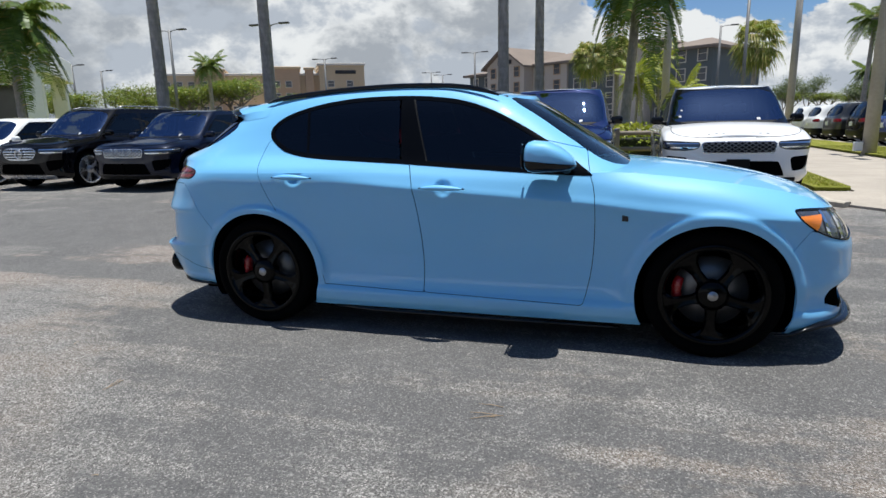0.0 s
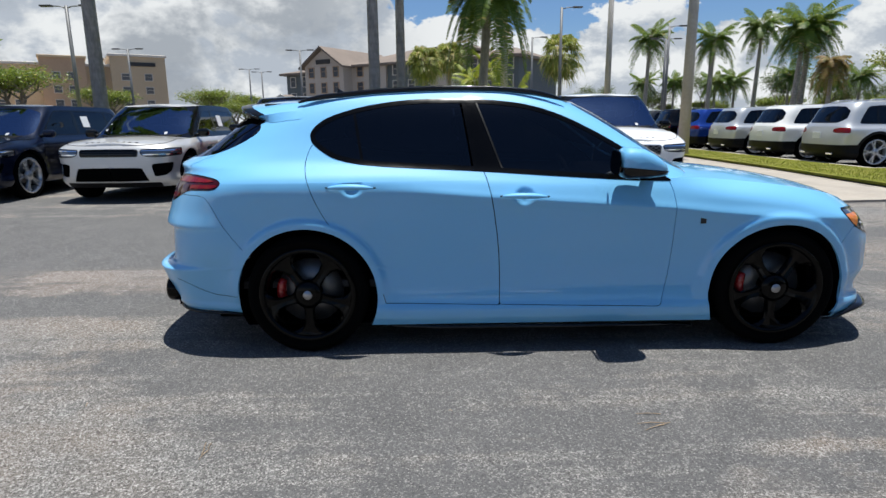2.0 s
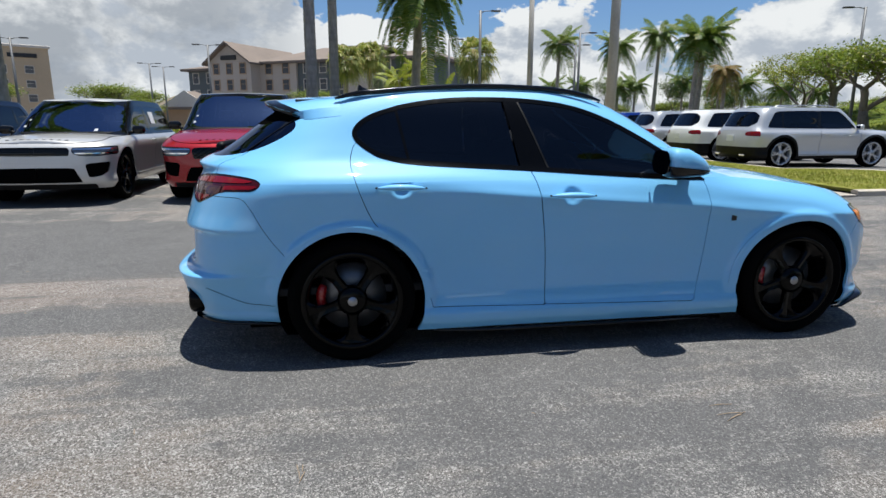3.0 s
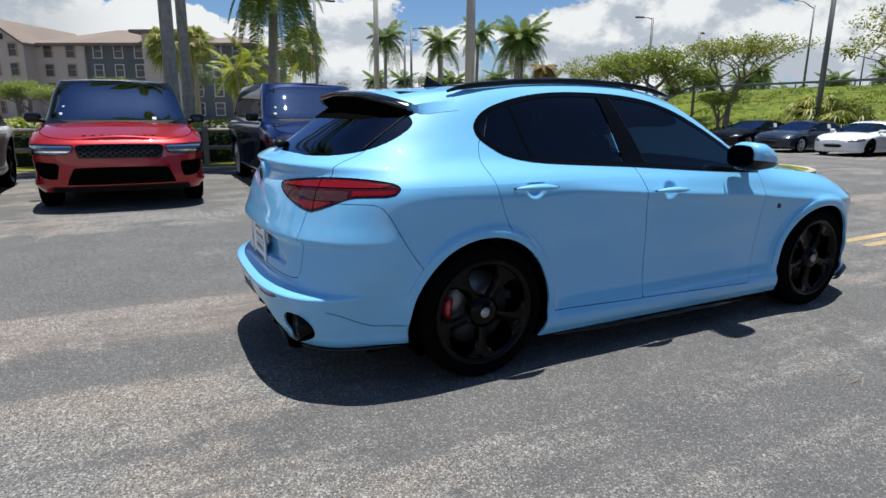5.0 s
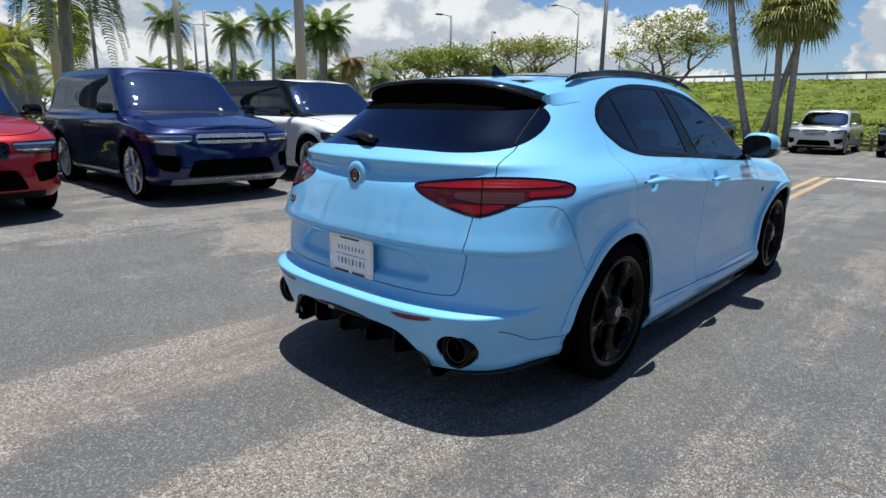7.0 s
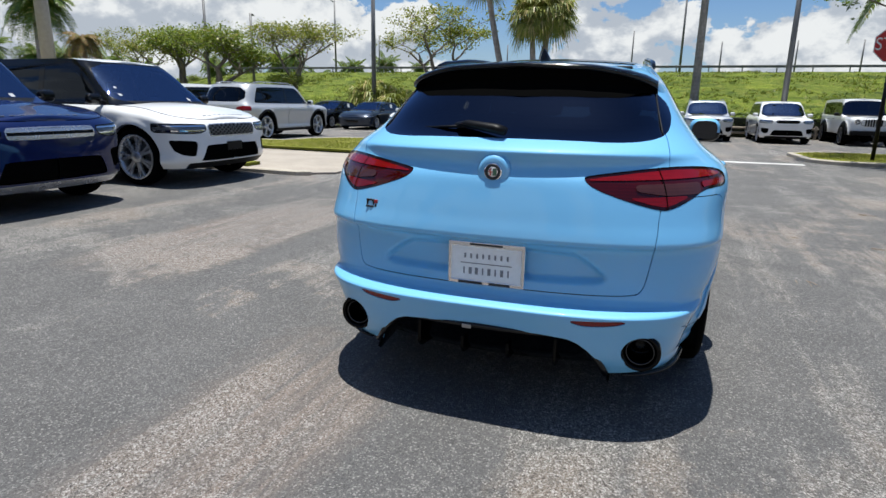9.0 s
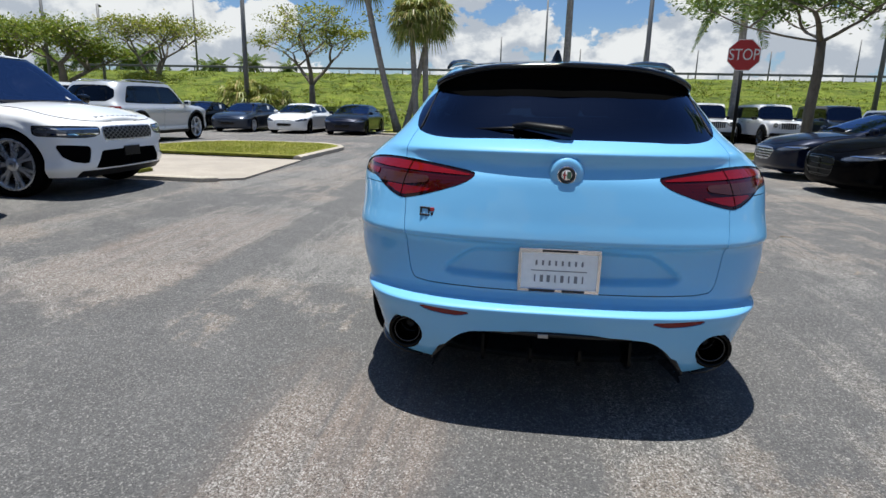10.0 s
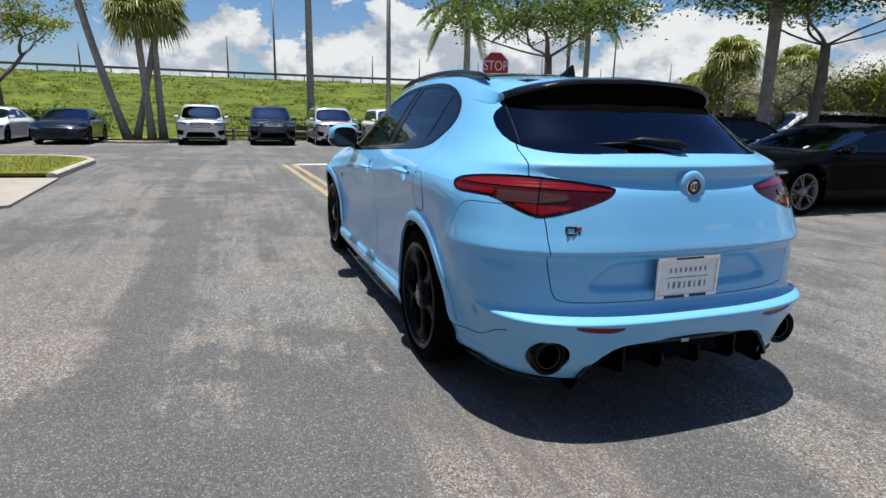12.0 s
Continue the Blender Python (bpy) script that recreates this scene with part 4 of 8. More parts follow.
    headlamp, lower = lower.split(lambda P: np.where((P[:, 0] > 1.7) & (P[:, 1] < -0.3), head_f(P), -0.08), 0.0)
    grille_f = inside([(0, 0.30), (-0.1, 0.30), (-0.22, 0.66), (0, 0.70), (0.22, 0.66), (0.1, 0.30)], (1, 2), 1)
    grille, lower = lower.split(lambda P: np.where(P[:, 0] > 1.9, grille_f(P), -0.08), 0.0)
    intake_f = inside([(-0.30, 0.25), (-0.78, 0.275), (-0.74, 0.44), (-0.34, 0.46)], (1, 2), 1)
    intake, lower = lower.split(lambda P: np.where(P[:, 0] > 1.7, intake_f(P), -0.08), 0.0)

    # doors, fuel flap, bonnet, tailgate
    GAP = 0.0019
    front_door_f = inside([(-0.42, 1.30), (-0.40, 1.15), (-0.350, 1.078), (-0.31, 0.928), (-0.27, 0.661), (-0.258, 0.45), (-0.262, 0.285), (-0.262, 0.285), (0.70, 0.262), (0.70, 0.262), (0.722, 0.275), (0.76, 0.456), (0.772, 0.626), (0.772, 0.794), (0.763, 0.938), (0.735, 1.02), (0.70, 1.20)], (0, 2), 1)
    rear_door_f = inside([(-1.25, 1.32), (-1.37, 1.245), (-1.398, 1.154), (-1.395, 1.105), (-1.36, 0.995), (-1.31, 0.867), (-1.26, 0.782), (-1.15, 0.696), (-1.06, 0.608), (-1.0, 0.485), (-0.96, 0.364), (-0.945, 0.300), (-0.945, 0.300), (-0.92, 0.300),
                          (-0.2635, 0.283), (-0.2635, 0.283), (-0.2595, 0.45), (-0.2715, 0.661), (-0.3115, 0.928), (-0.3515, 1.078), (-0.40, 1.152), (-0.42, 1.32)], (0, 2), 1)
    side_only = lambda f: (lambda P: np.where((P[:, 1] < -0.4) & (P[:, 0] < 1.2), f(P), -0.08))
    fd, lower = lower.split(side_only(front_door_f), GAP)
    rd, lower = lower.split(side_only(rear_door_f), GAP)
    rd_u, upper_body = upper_body.split(side_only(rear_door_f), GAP)
    fd_u, upper_body = upper_body.split(side_only(front_door_f), GAP)
    rd, fd = rd + rd_u, fd + fd_u
    liner_u = upper_body.moved(-0.014)
    gate_l, lower = lower.split(aft_gate, GAP)
    gate_u, upper_body = upper_body.split(aft_gate, GAP)
    gate = gate_l + gate_u
    # bumper line, and the seam between wing and bumper
    bumper_f = inside([(-2.6, 0.10), (-2.6, 0.955), (-2.05, 0.96), (-1.975, 0.955), (-1.93, 0.90), (-1.88, 0.80), (-1.815, 0.70), (-1.755, 0.625), (-1.6, 0.10)], (0, 2), 1)
    bumper, lower = lower.split(lambda P: np.where(P[:, 0] < -1.3, bumper_f(P), -0.08), 0.0016)
    nose_f = inside([(2.6, 0.05), (2.6, 0.86), (1.90, 0.715), (1.868, 0.735), (1.84, 0.70), (1.76, 0.60), (1.74, 0.05)], (0, 2), 1)
    nose, lower = lower.split(lambda P: np.where(P[:, 0] > 1.5, nose_f(P), -0.08), 0.0018)

    T = 0.010
    both = lambda s: s + s.mirrored()
    body = part("body", both(lower.skirt(T) + upper_body.skirt(T)), BLUE, car)
    rear_bumper = part("bumper", both(bumper.skirt(T)), BLUE, car)
    low_seam = bumper.cut(np.minimum(bumper.P[:, 0] + 2.22, -1.84 - bumper.P[:, 0])).band(lambda P: P[:, 2] - 0.345 - 0.10 * ramp(-P[:, 0], 1.95, 2.25), 0.0016)
    for s_ in (low_seam, low_seam.mirrored()):
        part("bumper_seam", s_.moved(0.0015), LINER, rear_bumper)
    part("front_bumper", both(nose.skirt(T)), BLUE, car)
    part("bonnet", both(hood_sheet), BLUE, car)
    part("roof", both(roof_sheet), BLUE, car)
    panel = roof_sheet.cut(np.minimum(0.47 - np.abs(roof_sheet.P[:, 1]), np.minimum(roof_sheet.P[:, 0] + 1.25, 0.15 - roof_sheet.P[:, 0]))).moved(0.004)
    part("sunroof", both(panel.skirt(0.004)), GLOSS_BLACK, car, "black glass panoramic sunroof")
    part("inner_shell", both(liner + liner_u), LINER, car)
    gate_ob = part("tailgate", both(gate.skirt(T)), BLUE, car)

    for sign in (1, -1):
        side = (lambda s: s) if sign == 1 else (lambda s: s.mirrored())
        right = sign == 1
        f_ob = part("front_door", side(fd.skirt(T)), BLUE, car)
        r_ob = part("rear_door", side(rd.skirt(T)), BLUE, car)
        # door glass: panes, black pillars and the surround
        g = glazing
        inner = inside(dlo_pts, (0, 2), 2)(g.P) - 0.026
        part("window_surround", side(g.cut(-inner).moved(0.003).skirt(0.010)), TRIM_BLACK, car, "black window surround")
        glass_all = g.cut(inner + 0.001)
        lean = lambda x0, z0, slope: (lambda P: P[:, 0] - x0 - (P[:, 2] - z0) * slope)
        l1, l2, l3 = lean(-1.08, 1.2, -0.20), lean(-0.445, 1.3, -0.16), lean(-0.325, 1.3, -0.36)
        quarter = glass_all.cut(-l1(glass_all.P) - 0.008)
        rear_pane = glass_all.cut(np.minimum(l1(glass_all.P) - 0.008, -l2(glass_all.P) - 0.012))
        pillar = glass_all.cut(np.minimum(l2(glass_all.P) - 0.0, -l3(glass_all.P)))
        front_pane = glass_all.cut(l3(glass_all.P) - 0.006)
        bar = glass_all.band(l1, 0.008)
        part("quarter_window", side(quarter), DARK_GLASS, r_ob)
        part("rear_window", side(rear_pane), DARK_GLASS, r_ob)
        part("front_window", side(front_pane), DARK_GLASS, f_ob)
        part("pillar_trim", side(pillar.moved(0.002).skirt(0.008)), TRIM_BLACK, f_ob, "gloss black door pillar")
        part("window_bar", side(bar.moved(0.002).skirt(0.006)), TRIM_BLACK, r_ob)
        edge = glass_all.band(lambda P: l3(P) - 0.004, 0.005)
        part("pillar_edge", side(edge.moved(0.004).skirt(0.004)), SATIN_BLACK, f_ob)

        # door handles: a lens-shaped grip over a shallow cup
        for (hx, hz), ob in zip(HANDLES, (r_ob, f_ob)):
            yy = -float(form.width(np.array([hx]), np.array([hz]))[0])
            n = 14
            pts = [(hx - 0.132 + 0.264 * i / n, (yy - 0.020 - 0.018 * math.sin(math.pi * i / n)) * sign, hz + 0.006 * math.sin(math.pi * i / n) - 0.004 * (i / n - 0.5)) for i in range(n + 1)]
            rad = [0.005 + 0.024 * math.sin(math.pi * i / n) ** 0.7 for i in range(n + 1)]
            h = part("door_handle", tube(pts, rad, 12, squash=0.62), BLUE, ob)
            for end in (0, n):
                x, y, z = pts[end]
                part("handle_gasket", tube([(x - 0.012, y + 0.006 * sign, z), (x, y + 0.004 * sign, z), (x + 0.012, y + 0.006 * sign, z)], [0.003, 0.006, 0.003], 8), SATIN_BLACK, h, "thin black rubber gasket")
        # mirror: a shell, its black foot and the silvered glass
        n, m = 18, 12
        v, f = [], []
        for i in range(n):
            a = 2 * math.pi * i / n
            for j in range(m + 1):
                b = math.pi * (j / m - 0.5)
                cx, cy, cz = math.cos(b) * math.cos(a), math.sin(b), math.cos(b) * math.sin(a)
                ahead = max(cx, 0.0)
                px = 0.470 + (0.185 * ahead ** 0.9 if cx > 0 else -0.092 * abs(cx) ** 0.45) + 0.020 * (1 - (cy + 1) / 2)
                pz = 1.132 + 0.088 * np.sign(cz) * abs(cz) ** 0.75 * (1 - 0.38 * ahead) - 0.045 * ahead ** 1.5
                v.append((px, (-0.975 - 0.112 * np.sign(cy) * abs(cy) ** 0.6) * sign, pz))
        for i in range(n):
            for j in range(m):
                a, b = i * (m + 1) + j, ((i + 1) % n) * (m + 1) + j
                f.append((a, b, b + 1, a + 1))
        mirror = part("mirror", (v, f, True), BLUE, car, "door mirror in body colour")
        low_v = [(0.49 + (x - 0.49) * 1.03, -0.975 * sign + (y + 0.975 * sign) * 1.04, min(z, 1.116 - 0.10 * (x - 0.39)) - 0.003) for x, y, z in v]
        part("mirror_base", join((low_v, f, True), tube([(0.55, -0.93 * sign, 1.075), (0.60, -0.86 * sign, 1.045), (0.63, -0.80 * sign, 1.03)], [0.035, 0.034, 0.04], 8, squash=0.6)), GLOSS_BLACK, mirror, "gloss black mirror foot")
        face = [(-0.093 + 0.008, 1.07), (-0.088, 1.19), (0.0, 1.205), (0.09, 1.19), (0.098, 1.08), (0.0, 1.062)]
        part("mirror_glass", slab([((-0.975 + a * 1.0) * sign, 1.135 + (b - 1.135) * 1.0) for a, b in chaikin(face, 2)], 0.3735, 0.3800, "X"), DARK_MIRROR, mirror, "silvered mirror glass")
        # roof rail
        xs = np.linspace(-1.47, 0.16, 26)
        rz = form.roof(xs)
        ry = -(form.hw(rz) - 0.006) * sign
        lift = 0.020 * np.clip(np.minimum((xs + 1.47) / 0.16, (0.16 - xs) / 0.2), 0, 1) ** 0.6
        part("roof_rail", tube([(a, b, c + l) for a, b, c, l in zip(xs, ry, rz, lift)], [0.006, 0.011] + [0.0145] * 22 + [0.011, 0.006], 8, squash=1.1), GLOSS_BLACK, car, "gloss black roof rail")
        # tail lamp: lens in bands of red, smoke and dark red
        q = lamp_coord(lamp.P)
        mid = q[:, 2] - (1.0 + 0.02 * (q[:, 0] - 0.6))
        tl = part("tail_lamp", side(lamp.moved(-0.003).skirt(0.02)), TAIL_DARK, car, "dark red wrap-round tail lamp")
        rim_band = lamp.cut(0.0018 - lamp_f(q))
        part("lamp_edge", side(rim_band.moved(0.001).skirt(0.006)), GLOSS_BLACK, tl)
        upper_band = lamp.cut(np.minimum(np.minimum(mid - 0.024, lamp_f(q) - 0.012), 1.20 - q[:, 0]))
        part("lamp_strip", side(upper_band.moved(0.001)), TAIL_RED, tl, "bright red upper strip")
        smoke = lamp.cut(np.minimum(np.minimum(0.008 - mid, mid + 0.036), np.minimum((q[:, 0] - 0.62) * 0.12 + mid + 0.02, np.minimum(q[:, 0] - 0.60, (0.96 - q[:, 0]) * 0.25))))
        part("reversing_lens", side(smoke.moved(0.001)), LAMP_SMOKE, tl, "smoked reversing lens")
        low_red = lamp.cut(np.minimum(np.minimum(-0.040 - mid, lamp_f(q) - 0.014), np.minimum(q[:, 0] - 0.52, 0.93 - q[:, 0])))
        part("brake_lens", side(low_red.moved(0.001)), TAIL_RED, tl)
        fin = lamp.cut(np.minimum(np.minimum(q[:, 0] - 0.98, 1.215 - q[:, 0]), np.minimum(0.010 - mid, lamp_f(q) - 0.012)))
        part("side_lens", side(fin.moved(0.001)), TAIL_RED, tl)
        seam = lamp.band(lambda P: lamp_coord(P)[:, 0] - 0.745, 0.003)
        part("lamp_seam", side(seam.moved(0.002)), LINER, tl)
        part("reflector", side(reflector.moved(-0.004).skirt(0.01)), TAIL_RED, car, "slim red bumper reflector")
        # headlamp
        hl = part("headlamp", side(headlamp.moved(-0.004).skirt(0.02)), CLEAR_LAMP, car, "clear headlamp with amber marker")
        hf = head_f(headlamp.P)
        part("marker_lens", side(headlamp.cut(np.minimum(np.minimum(hf - 0.007, 1.918 - headlamp.P[:, 0] + (headlamp.P[:, 2] - 0.78) * 0.4), 0.806 - headlamp.P[:, 2])).moved(0.001)), AMBER, hl, "amber side marker")
        for x0 in (1.945, 2.02):
            strip = headlamp.band(lambda P: P[:, 0] - x0 - (0.76 - P[:, 2]) * 0.35, 0.009)
            part("lamp_guide", side(strip.cut(head_f(strip.P) - 0.010).moved(0.001)), CHROME, hl, "bright light guide")
        part("lamp_bezel", side(headlamp.cut(0.007 - hf).moved(0.002).skirt(0.006)), GLOSS_BLACK, hl)
        part("air_intake", side(intake.moved(-0.03).skirt(-0.03)), SATIN_BLACK, car)
        # exhaust tip
        ex = part("exhaust_tip", shifted(lathe([(0.052, 0.10), (0.074, 0.09), (0.082, 0.0), (0.081, -0.030), (0.074, -0.042), (0.062, -0.034), (0.056, 0.10), (0.0, 0.10)], 28, "X"), pose(-2.292, -0.632 * sign, 0.345)), BLACK_RIM, car, "round black exhaust tip")
        part("tip_lining", shifted(lathe([(0.0585, -0.026), (0.054, -0.030), (0.050, -0.026), (0.049, 0.02), (0.053, 0.02)], 28, "X"), pose(-2.290, -0.632 * sign, 0.345)), DARK_MIRROR, ex, "dull steel lining of the tip")
        # side sill blade, rear corner blade, front lip
        part("side_skirt", tube([(-0.93, -0.872 * sign, 0.150), (-0.6, -0.888 * sign, 0.142), (0.3, -0.89 * sign, 0.138), (0.92, -0.88 * sign, 0.135)], [0.012, 0.018, 0.018, 0.012], 8, squash=0.7), GLOSS_BLACK, car, "gloss black sill blade")
        def along(u0, u1, z, out, n=14):
            u = np.linspace(u0, u1, n)
            x, fr = ring(u, form.xf(z), form.xr(z), *form.corner(np.full(n, z)))
            y = -(form.width(x, np.full(n, z)) + out) * fr * sign
            return list(zip(x, y, np.full(n, z)))
        part("corner_blade", tube(along(0.70, 0.88, 0.225, 0.012), [0.008, 0.012] + [0.018] * 10 + [0.014, 0.008], 8, squash=0.5), GLOSS_BLACK, car, "gloss black bumper blade")
        part("front_lip", tube([(x + 0.035 * (i < 11), y, 0.185 + 0.03 * (i < 11) - 0.02 * (i > 11)) for i, (x, y, z) in enumerate(along(0.0, 0.235, 0.185, 0.018))], [0.032] * 10 + [0.028, 0.02, 0.014, 0.008], 10, squash=0.55), GLOSS_BLACK, car, "gloss black splitter lip")
        # wing badge
        part("wing_badge", shifted(box(0.034, 0.004, 0.040, (0, 0, 0), 0.0015), pose(0.935, -float(form.width(np.array([0.935]), np.array([0.785]))[0] + form.flare(np.array([0.935]), np.array([0.785]))[0] + 0.001) * sign, 0.785)), INK, car, "small black wing badge")
        # wheels
        for xw, wdt in ((1.409, 0.245), (-1.409, 0.255)):
            wheel(car, (xw, -0.797 * sign, 0.362), 0.362, 0.270, wdt, BLACK_RIM, 5, True, CALIPER_RED, right, n=56, dial=True)
        for lip in arch_lips:
            part("arch_lip", side(lip.moved(0.006).skirt(0.007)), BLUE, car, "raised lip round the wheel arch")
        # wheel houses
        for xw in form.axles:
            part("wheel_house", shifted(wheel_house(form.arch_r + 0.004, 0.34, 40), pose(xw, -0.885 * sign, form.wheel_z, 0, 0, 0 if right else 180)), LINER, car)
    # fuel flap on the left wing
    fuel_f = inside([(-1.53, 1.00), (-1.50, 1.03), (-1.42, 1.035), (-1.37, 1.01), (-1.36, 0.93), (-1.375, 0.85), (-1.43, 0.825), (-1.50, 0.83), (-1.53, 0.88)], (0, 2), 1)
    flap_lo = gridded(low).cut(fuel_f(low.reshape(-1, 3))).mirrored()
    flap_edge = flap_lo.cut(0.004 - fuel_f(flap_lo.P))
    part("fuel_flap", flap_lo.moved(0.0012).skirt(0.002), BLUE, car)
    part("fuel_flap_seam", flap_edge.moved(0.0018), LINER, car)

    # glass
    part("windscreen", both(windscreen), MID_GLASS, car)
    gl = part("rear_glass", both(rear_dark), REAR_GLASS, gate_ob)
    border = rear_dark.cut(0.045 - rear_f(rear_dark.P))
    part("glass_border", both(border.moved(-0.004)), GLOSS_BLACK, gl, "black ceramic edge of the rear glass")
    # tailgate seam carried over the glass edge
    near = np.abs(gate_edge(rear_dark.P)) < 0.03
    sp = rear_dark.P[near & (rear_dark.P[:, 2] > 1.17) & (rear_dark.P[:, 2] < 1.42)]
    zz = np.linspace(1.185, 1.40, 12)
    fx_, fy_ = np.polyfit(sp[:, 2], sp[:, 0], 2), np.polyfit(sp[:, 2], sp[:, 1], 2)
    for sign in (1, -1):
        part("glass_seam", tube([(np.polyval(fx_, z) - 0.003, np.polyval(fy_, z) * sign, z + 0.002) for z in zz], 0.0035, 6), SATIN_BLACK, gl)
    part("grille", both(grille.moved(-0.02).skirt(-0.02)), SATIN_BLACK, car)

    # spoiler: a curved blade behind the roof, black down to the glass, with blue cheeks at its ends
    def rear_x(y, z):
        z = np.array([z])
        n, a_ = form.tail_n(z), form.tail_a(z)
        share = np.minimum(abs(y) / form.hw(z), 0.999)
        return float((form.xr(z) + a_ * (1 - (1 - share**n) ** (1 / n)))[0])
    edge_x = hermite((0.0, -1.915), (0.30, -1.895), (0.45, -1.850), (0.55, -1.778), (0.60, -1.712))
    edge_z = hermite((0.0, 1.484), (0.30, 1.472), (0.45, 1.450), (0.55, 1.424), (0.60, 1.404))
    def skin(x, z):
        """The body's half width at the tail, at a place along it and a height."""
        z = np.array([z])
        n, a_ = form.tail_n(z), form.tail_a(z)
        k = np.clip(1 - (x - form.xr(z)) / a_, 0, 1)
        return float((form.width(np.array([x]), z) * (1 - k**n) ** (1 / n))[0])

    def top_z(x, y):
        """The body's top at a place in plan."""
        zr = float(form.roof(x))
        yr = skin(x, zr)
        if abs(y) <= yr:
            return zr + min(form.crown_roof, yr * 0.12) * (1 - (abs(y) / yr) ** 2)
        lo, hi = 1.1, zr
        for _ in range(24):
            mid = (lo + hi) / 2
            lo, hi = (mid, hi) if skin(x, mid) > abs(y) else (lo, mid)
        return lo
    ROOT = -1.44
    top_rows, lip_rows, under_rows, cheek = [], [], [], []
    steps = (0.0, 0.15, 0.3, 0.45, 0.6, 0.75, 0.88, 1.0)
    for y in 0.60 * np.sin(np.linspace(-np.pi / 2, np.pi / 2, 61)):
        k = abs(y)
        tx, tz = float(edge_x(k)), float(edge_z(k))
        rz_ = top_z(ROOT, y)

        def at_t(t, lift=0.0):
            x = ROOT + (tx - ROOT) * t
            return x, y, max(top_z(x, y) + 0.002, rz_ + (tz - rz_) * t + 0.008 * math.sin(math.pi * t)) + lift
        top_rows.append([at_t(t) for t in steps])
        lip_rows.append([at_t(0.84, 0.002), at_t(0.86, 0.006), at_t(0.95, 0.006), (tx + 0.005, y, tz + 0.005), (tx - 0.002, y, tz - 0.003), (tx + 0.002, y, tz - 0.018), (tx + 0.018, y, tz - 0.022)])
        low_z = 1.325 + (tz - 0.055 - 1.325) * float(ramp(k, 0.44, 0.60))
        row = [(tx + 0.016, y, tz - 0.021)]
        for t in (0.3, 0.6, 0.85, 1.0):
            z = tz - 0.021 + (low_z - tz + 0.021) * t
            body_x = rear_x(y, z)
            row.append((body_x + 0.012 if t == 1.0 else min(tx + 0.016 + 0.10 * math.sin(math.pi * 0.5 * t), body_x - 0.004), y, z))
        under_rows.append(row)
    for x, y, z in top_rows[0]:
        drop = float(np.interp(x, [-1.712, -1.63, ROOT], [0.012, 0.058, 0.050]))
        foot = skin(x, z - drop) + 0.002
        ys = [max(skin(x, z - drop * t) + 0.002, 0.60 + (foot - 0.60) * t) if t else 0.60 for t in (0.0, 0.25, 0.5, 0.75, 1.0)]
        cheek.append([(x, w, z - drop * t) for w, t in zip(ys, (0.0, 0.25, 0.5, 0.75, 1.0))])
    spoiler = part("spoiler", gridded(np.array(top_rows)), BLUE, car, "blue roof spoiler with a black lip")
    part("spoiler_lip", gridded(np.array(lip_rows)), GLOSS_BLACK, spoiler, "gloss black spoiler lip")
    part("spoiler_underside", gridded(np.array(under_rows)), LINER, spoiler, "black underside of the spoiler")
    for sign in (1, -1):
        part("spoiler_cheek", gridded(np.array([[(x, -y * sign, z) for x, y, z in r] for r in cheek])), BLUE, spoiler, "blue cheek beside the spoiler")
    # aerial fin
    fin = []
    for k in range(9):
        t = k / 8
        h = 0.068 * (1 - t) ** 1.0
        fin.append((t, h))
    fv, ff = [], []
    for k, (t, h) in enumerate(fin):
        z = 1.530 + 0.068 * t
        x0, x1, hw = -1.335 - 0.0 + 0.02 * t, -1.335 + 0.165 * (1 - t) ** 1.3 + 0.03, 0.032 * (1 - t) ** 0.8 + 0.004
        for ang in range(10):
            b = 2 * math.pi * ang / 10
            fv.append(((x0 + x1) / 2 + (x1 - x0) / 2 * math.cos(b), hw * math.sin(b), z))
    for k in range(8):
        for j in range(10):
            p, q = k * 10 + j, k * 10 + (j + 1) % 10
            ff.append((p, q, q + 10, p + 10))
    part("aerial_fin", (fv, ff, True), GLOSS_BLACK, car, "black shark-fin aerial")
    # wiper
    wp = part("wiper", tube([(-2.23, -0.02, 1.195), (-2.225, 0.02, 1.205), (-2.175, 0.16, 1.22), (-2.15, 0.22, 1.215)], [0.026, 0.030, 0.024, 0.012], 10, squash=0.7), SATIN_BLACK, gate_ob, "black rear wiper")
    part("wiper_blade", tube([(-2.185, 0.10, 1.212), (-2.155, 0.26, 1.205), (-2.115, 0.38, 1.197)], [0.008, 0.007, 0.005], 6), SATIN_BLACK, wp)
    # emblem, left as plain coloured shapes
    bz, bx = 1.038, -2.336
    part("emblem_boss", join(shifted(lathe([(0.0, 0.030), (0.050, 0.030), (0.062, 0.026), (0.070, 0.012), (0.076, -0.012)], 32, "X"), pose(bx + 0.032, 0, bz) @ Matrix.Scale(-1, 4, (1, 0, 0))),
                             tube([(bx + 0.034, 0, bz - 0.02), (bx + 0.036, 0, bz - 0.045), (bx + 0.040, 0, bz - 0.066)], [0.056, 0.050, 0.040], 16, squash=0.45)), BLUE, gate_ob, "blue boss that carries the emblem")
    em = part("emblem", shifted(lathe([(0.0, 0.010), (0.028, 0.009), (0.037, 0.006), (0.041, 0.0)], 32, "X"), pose(bx + 0.008, 0, bz, 0, 0, 0) @ Matrix.Scale(-1, 4, (1, 0, 0))), CHROME, gate_ob, "round chrome emblem")
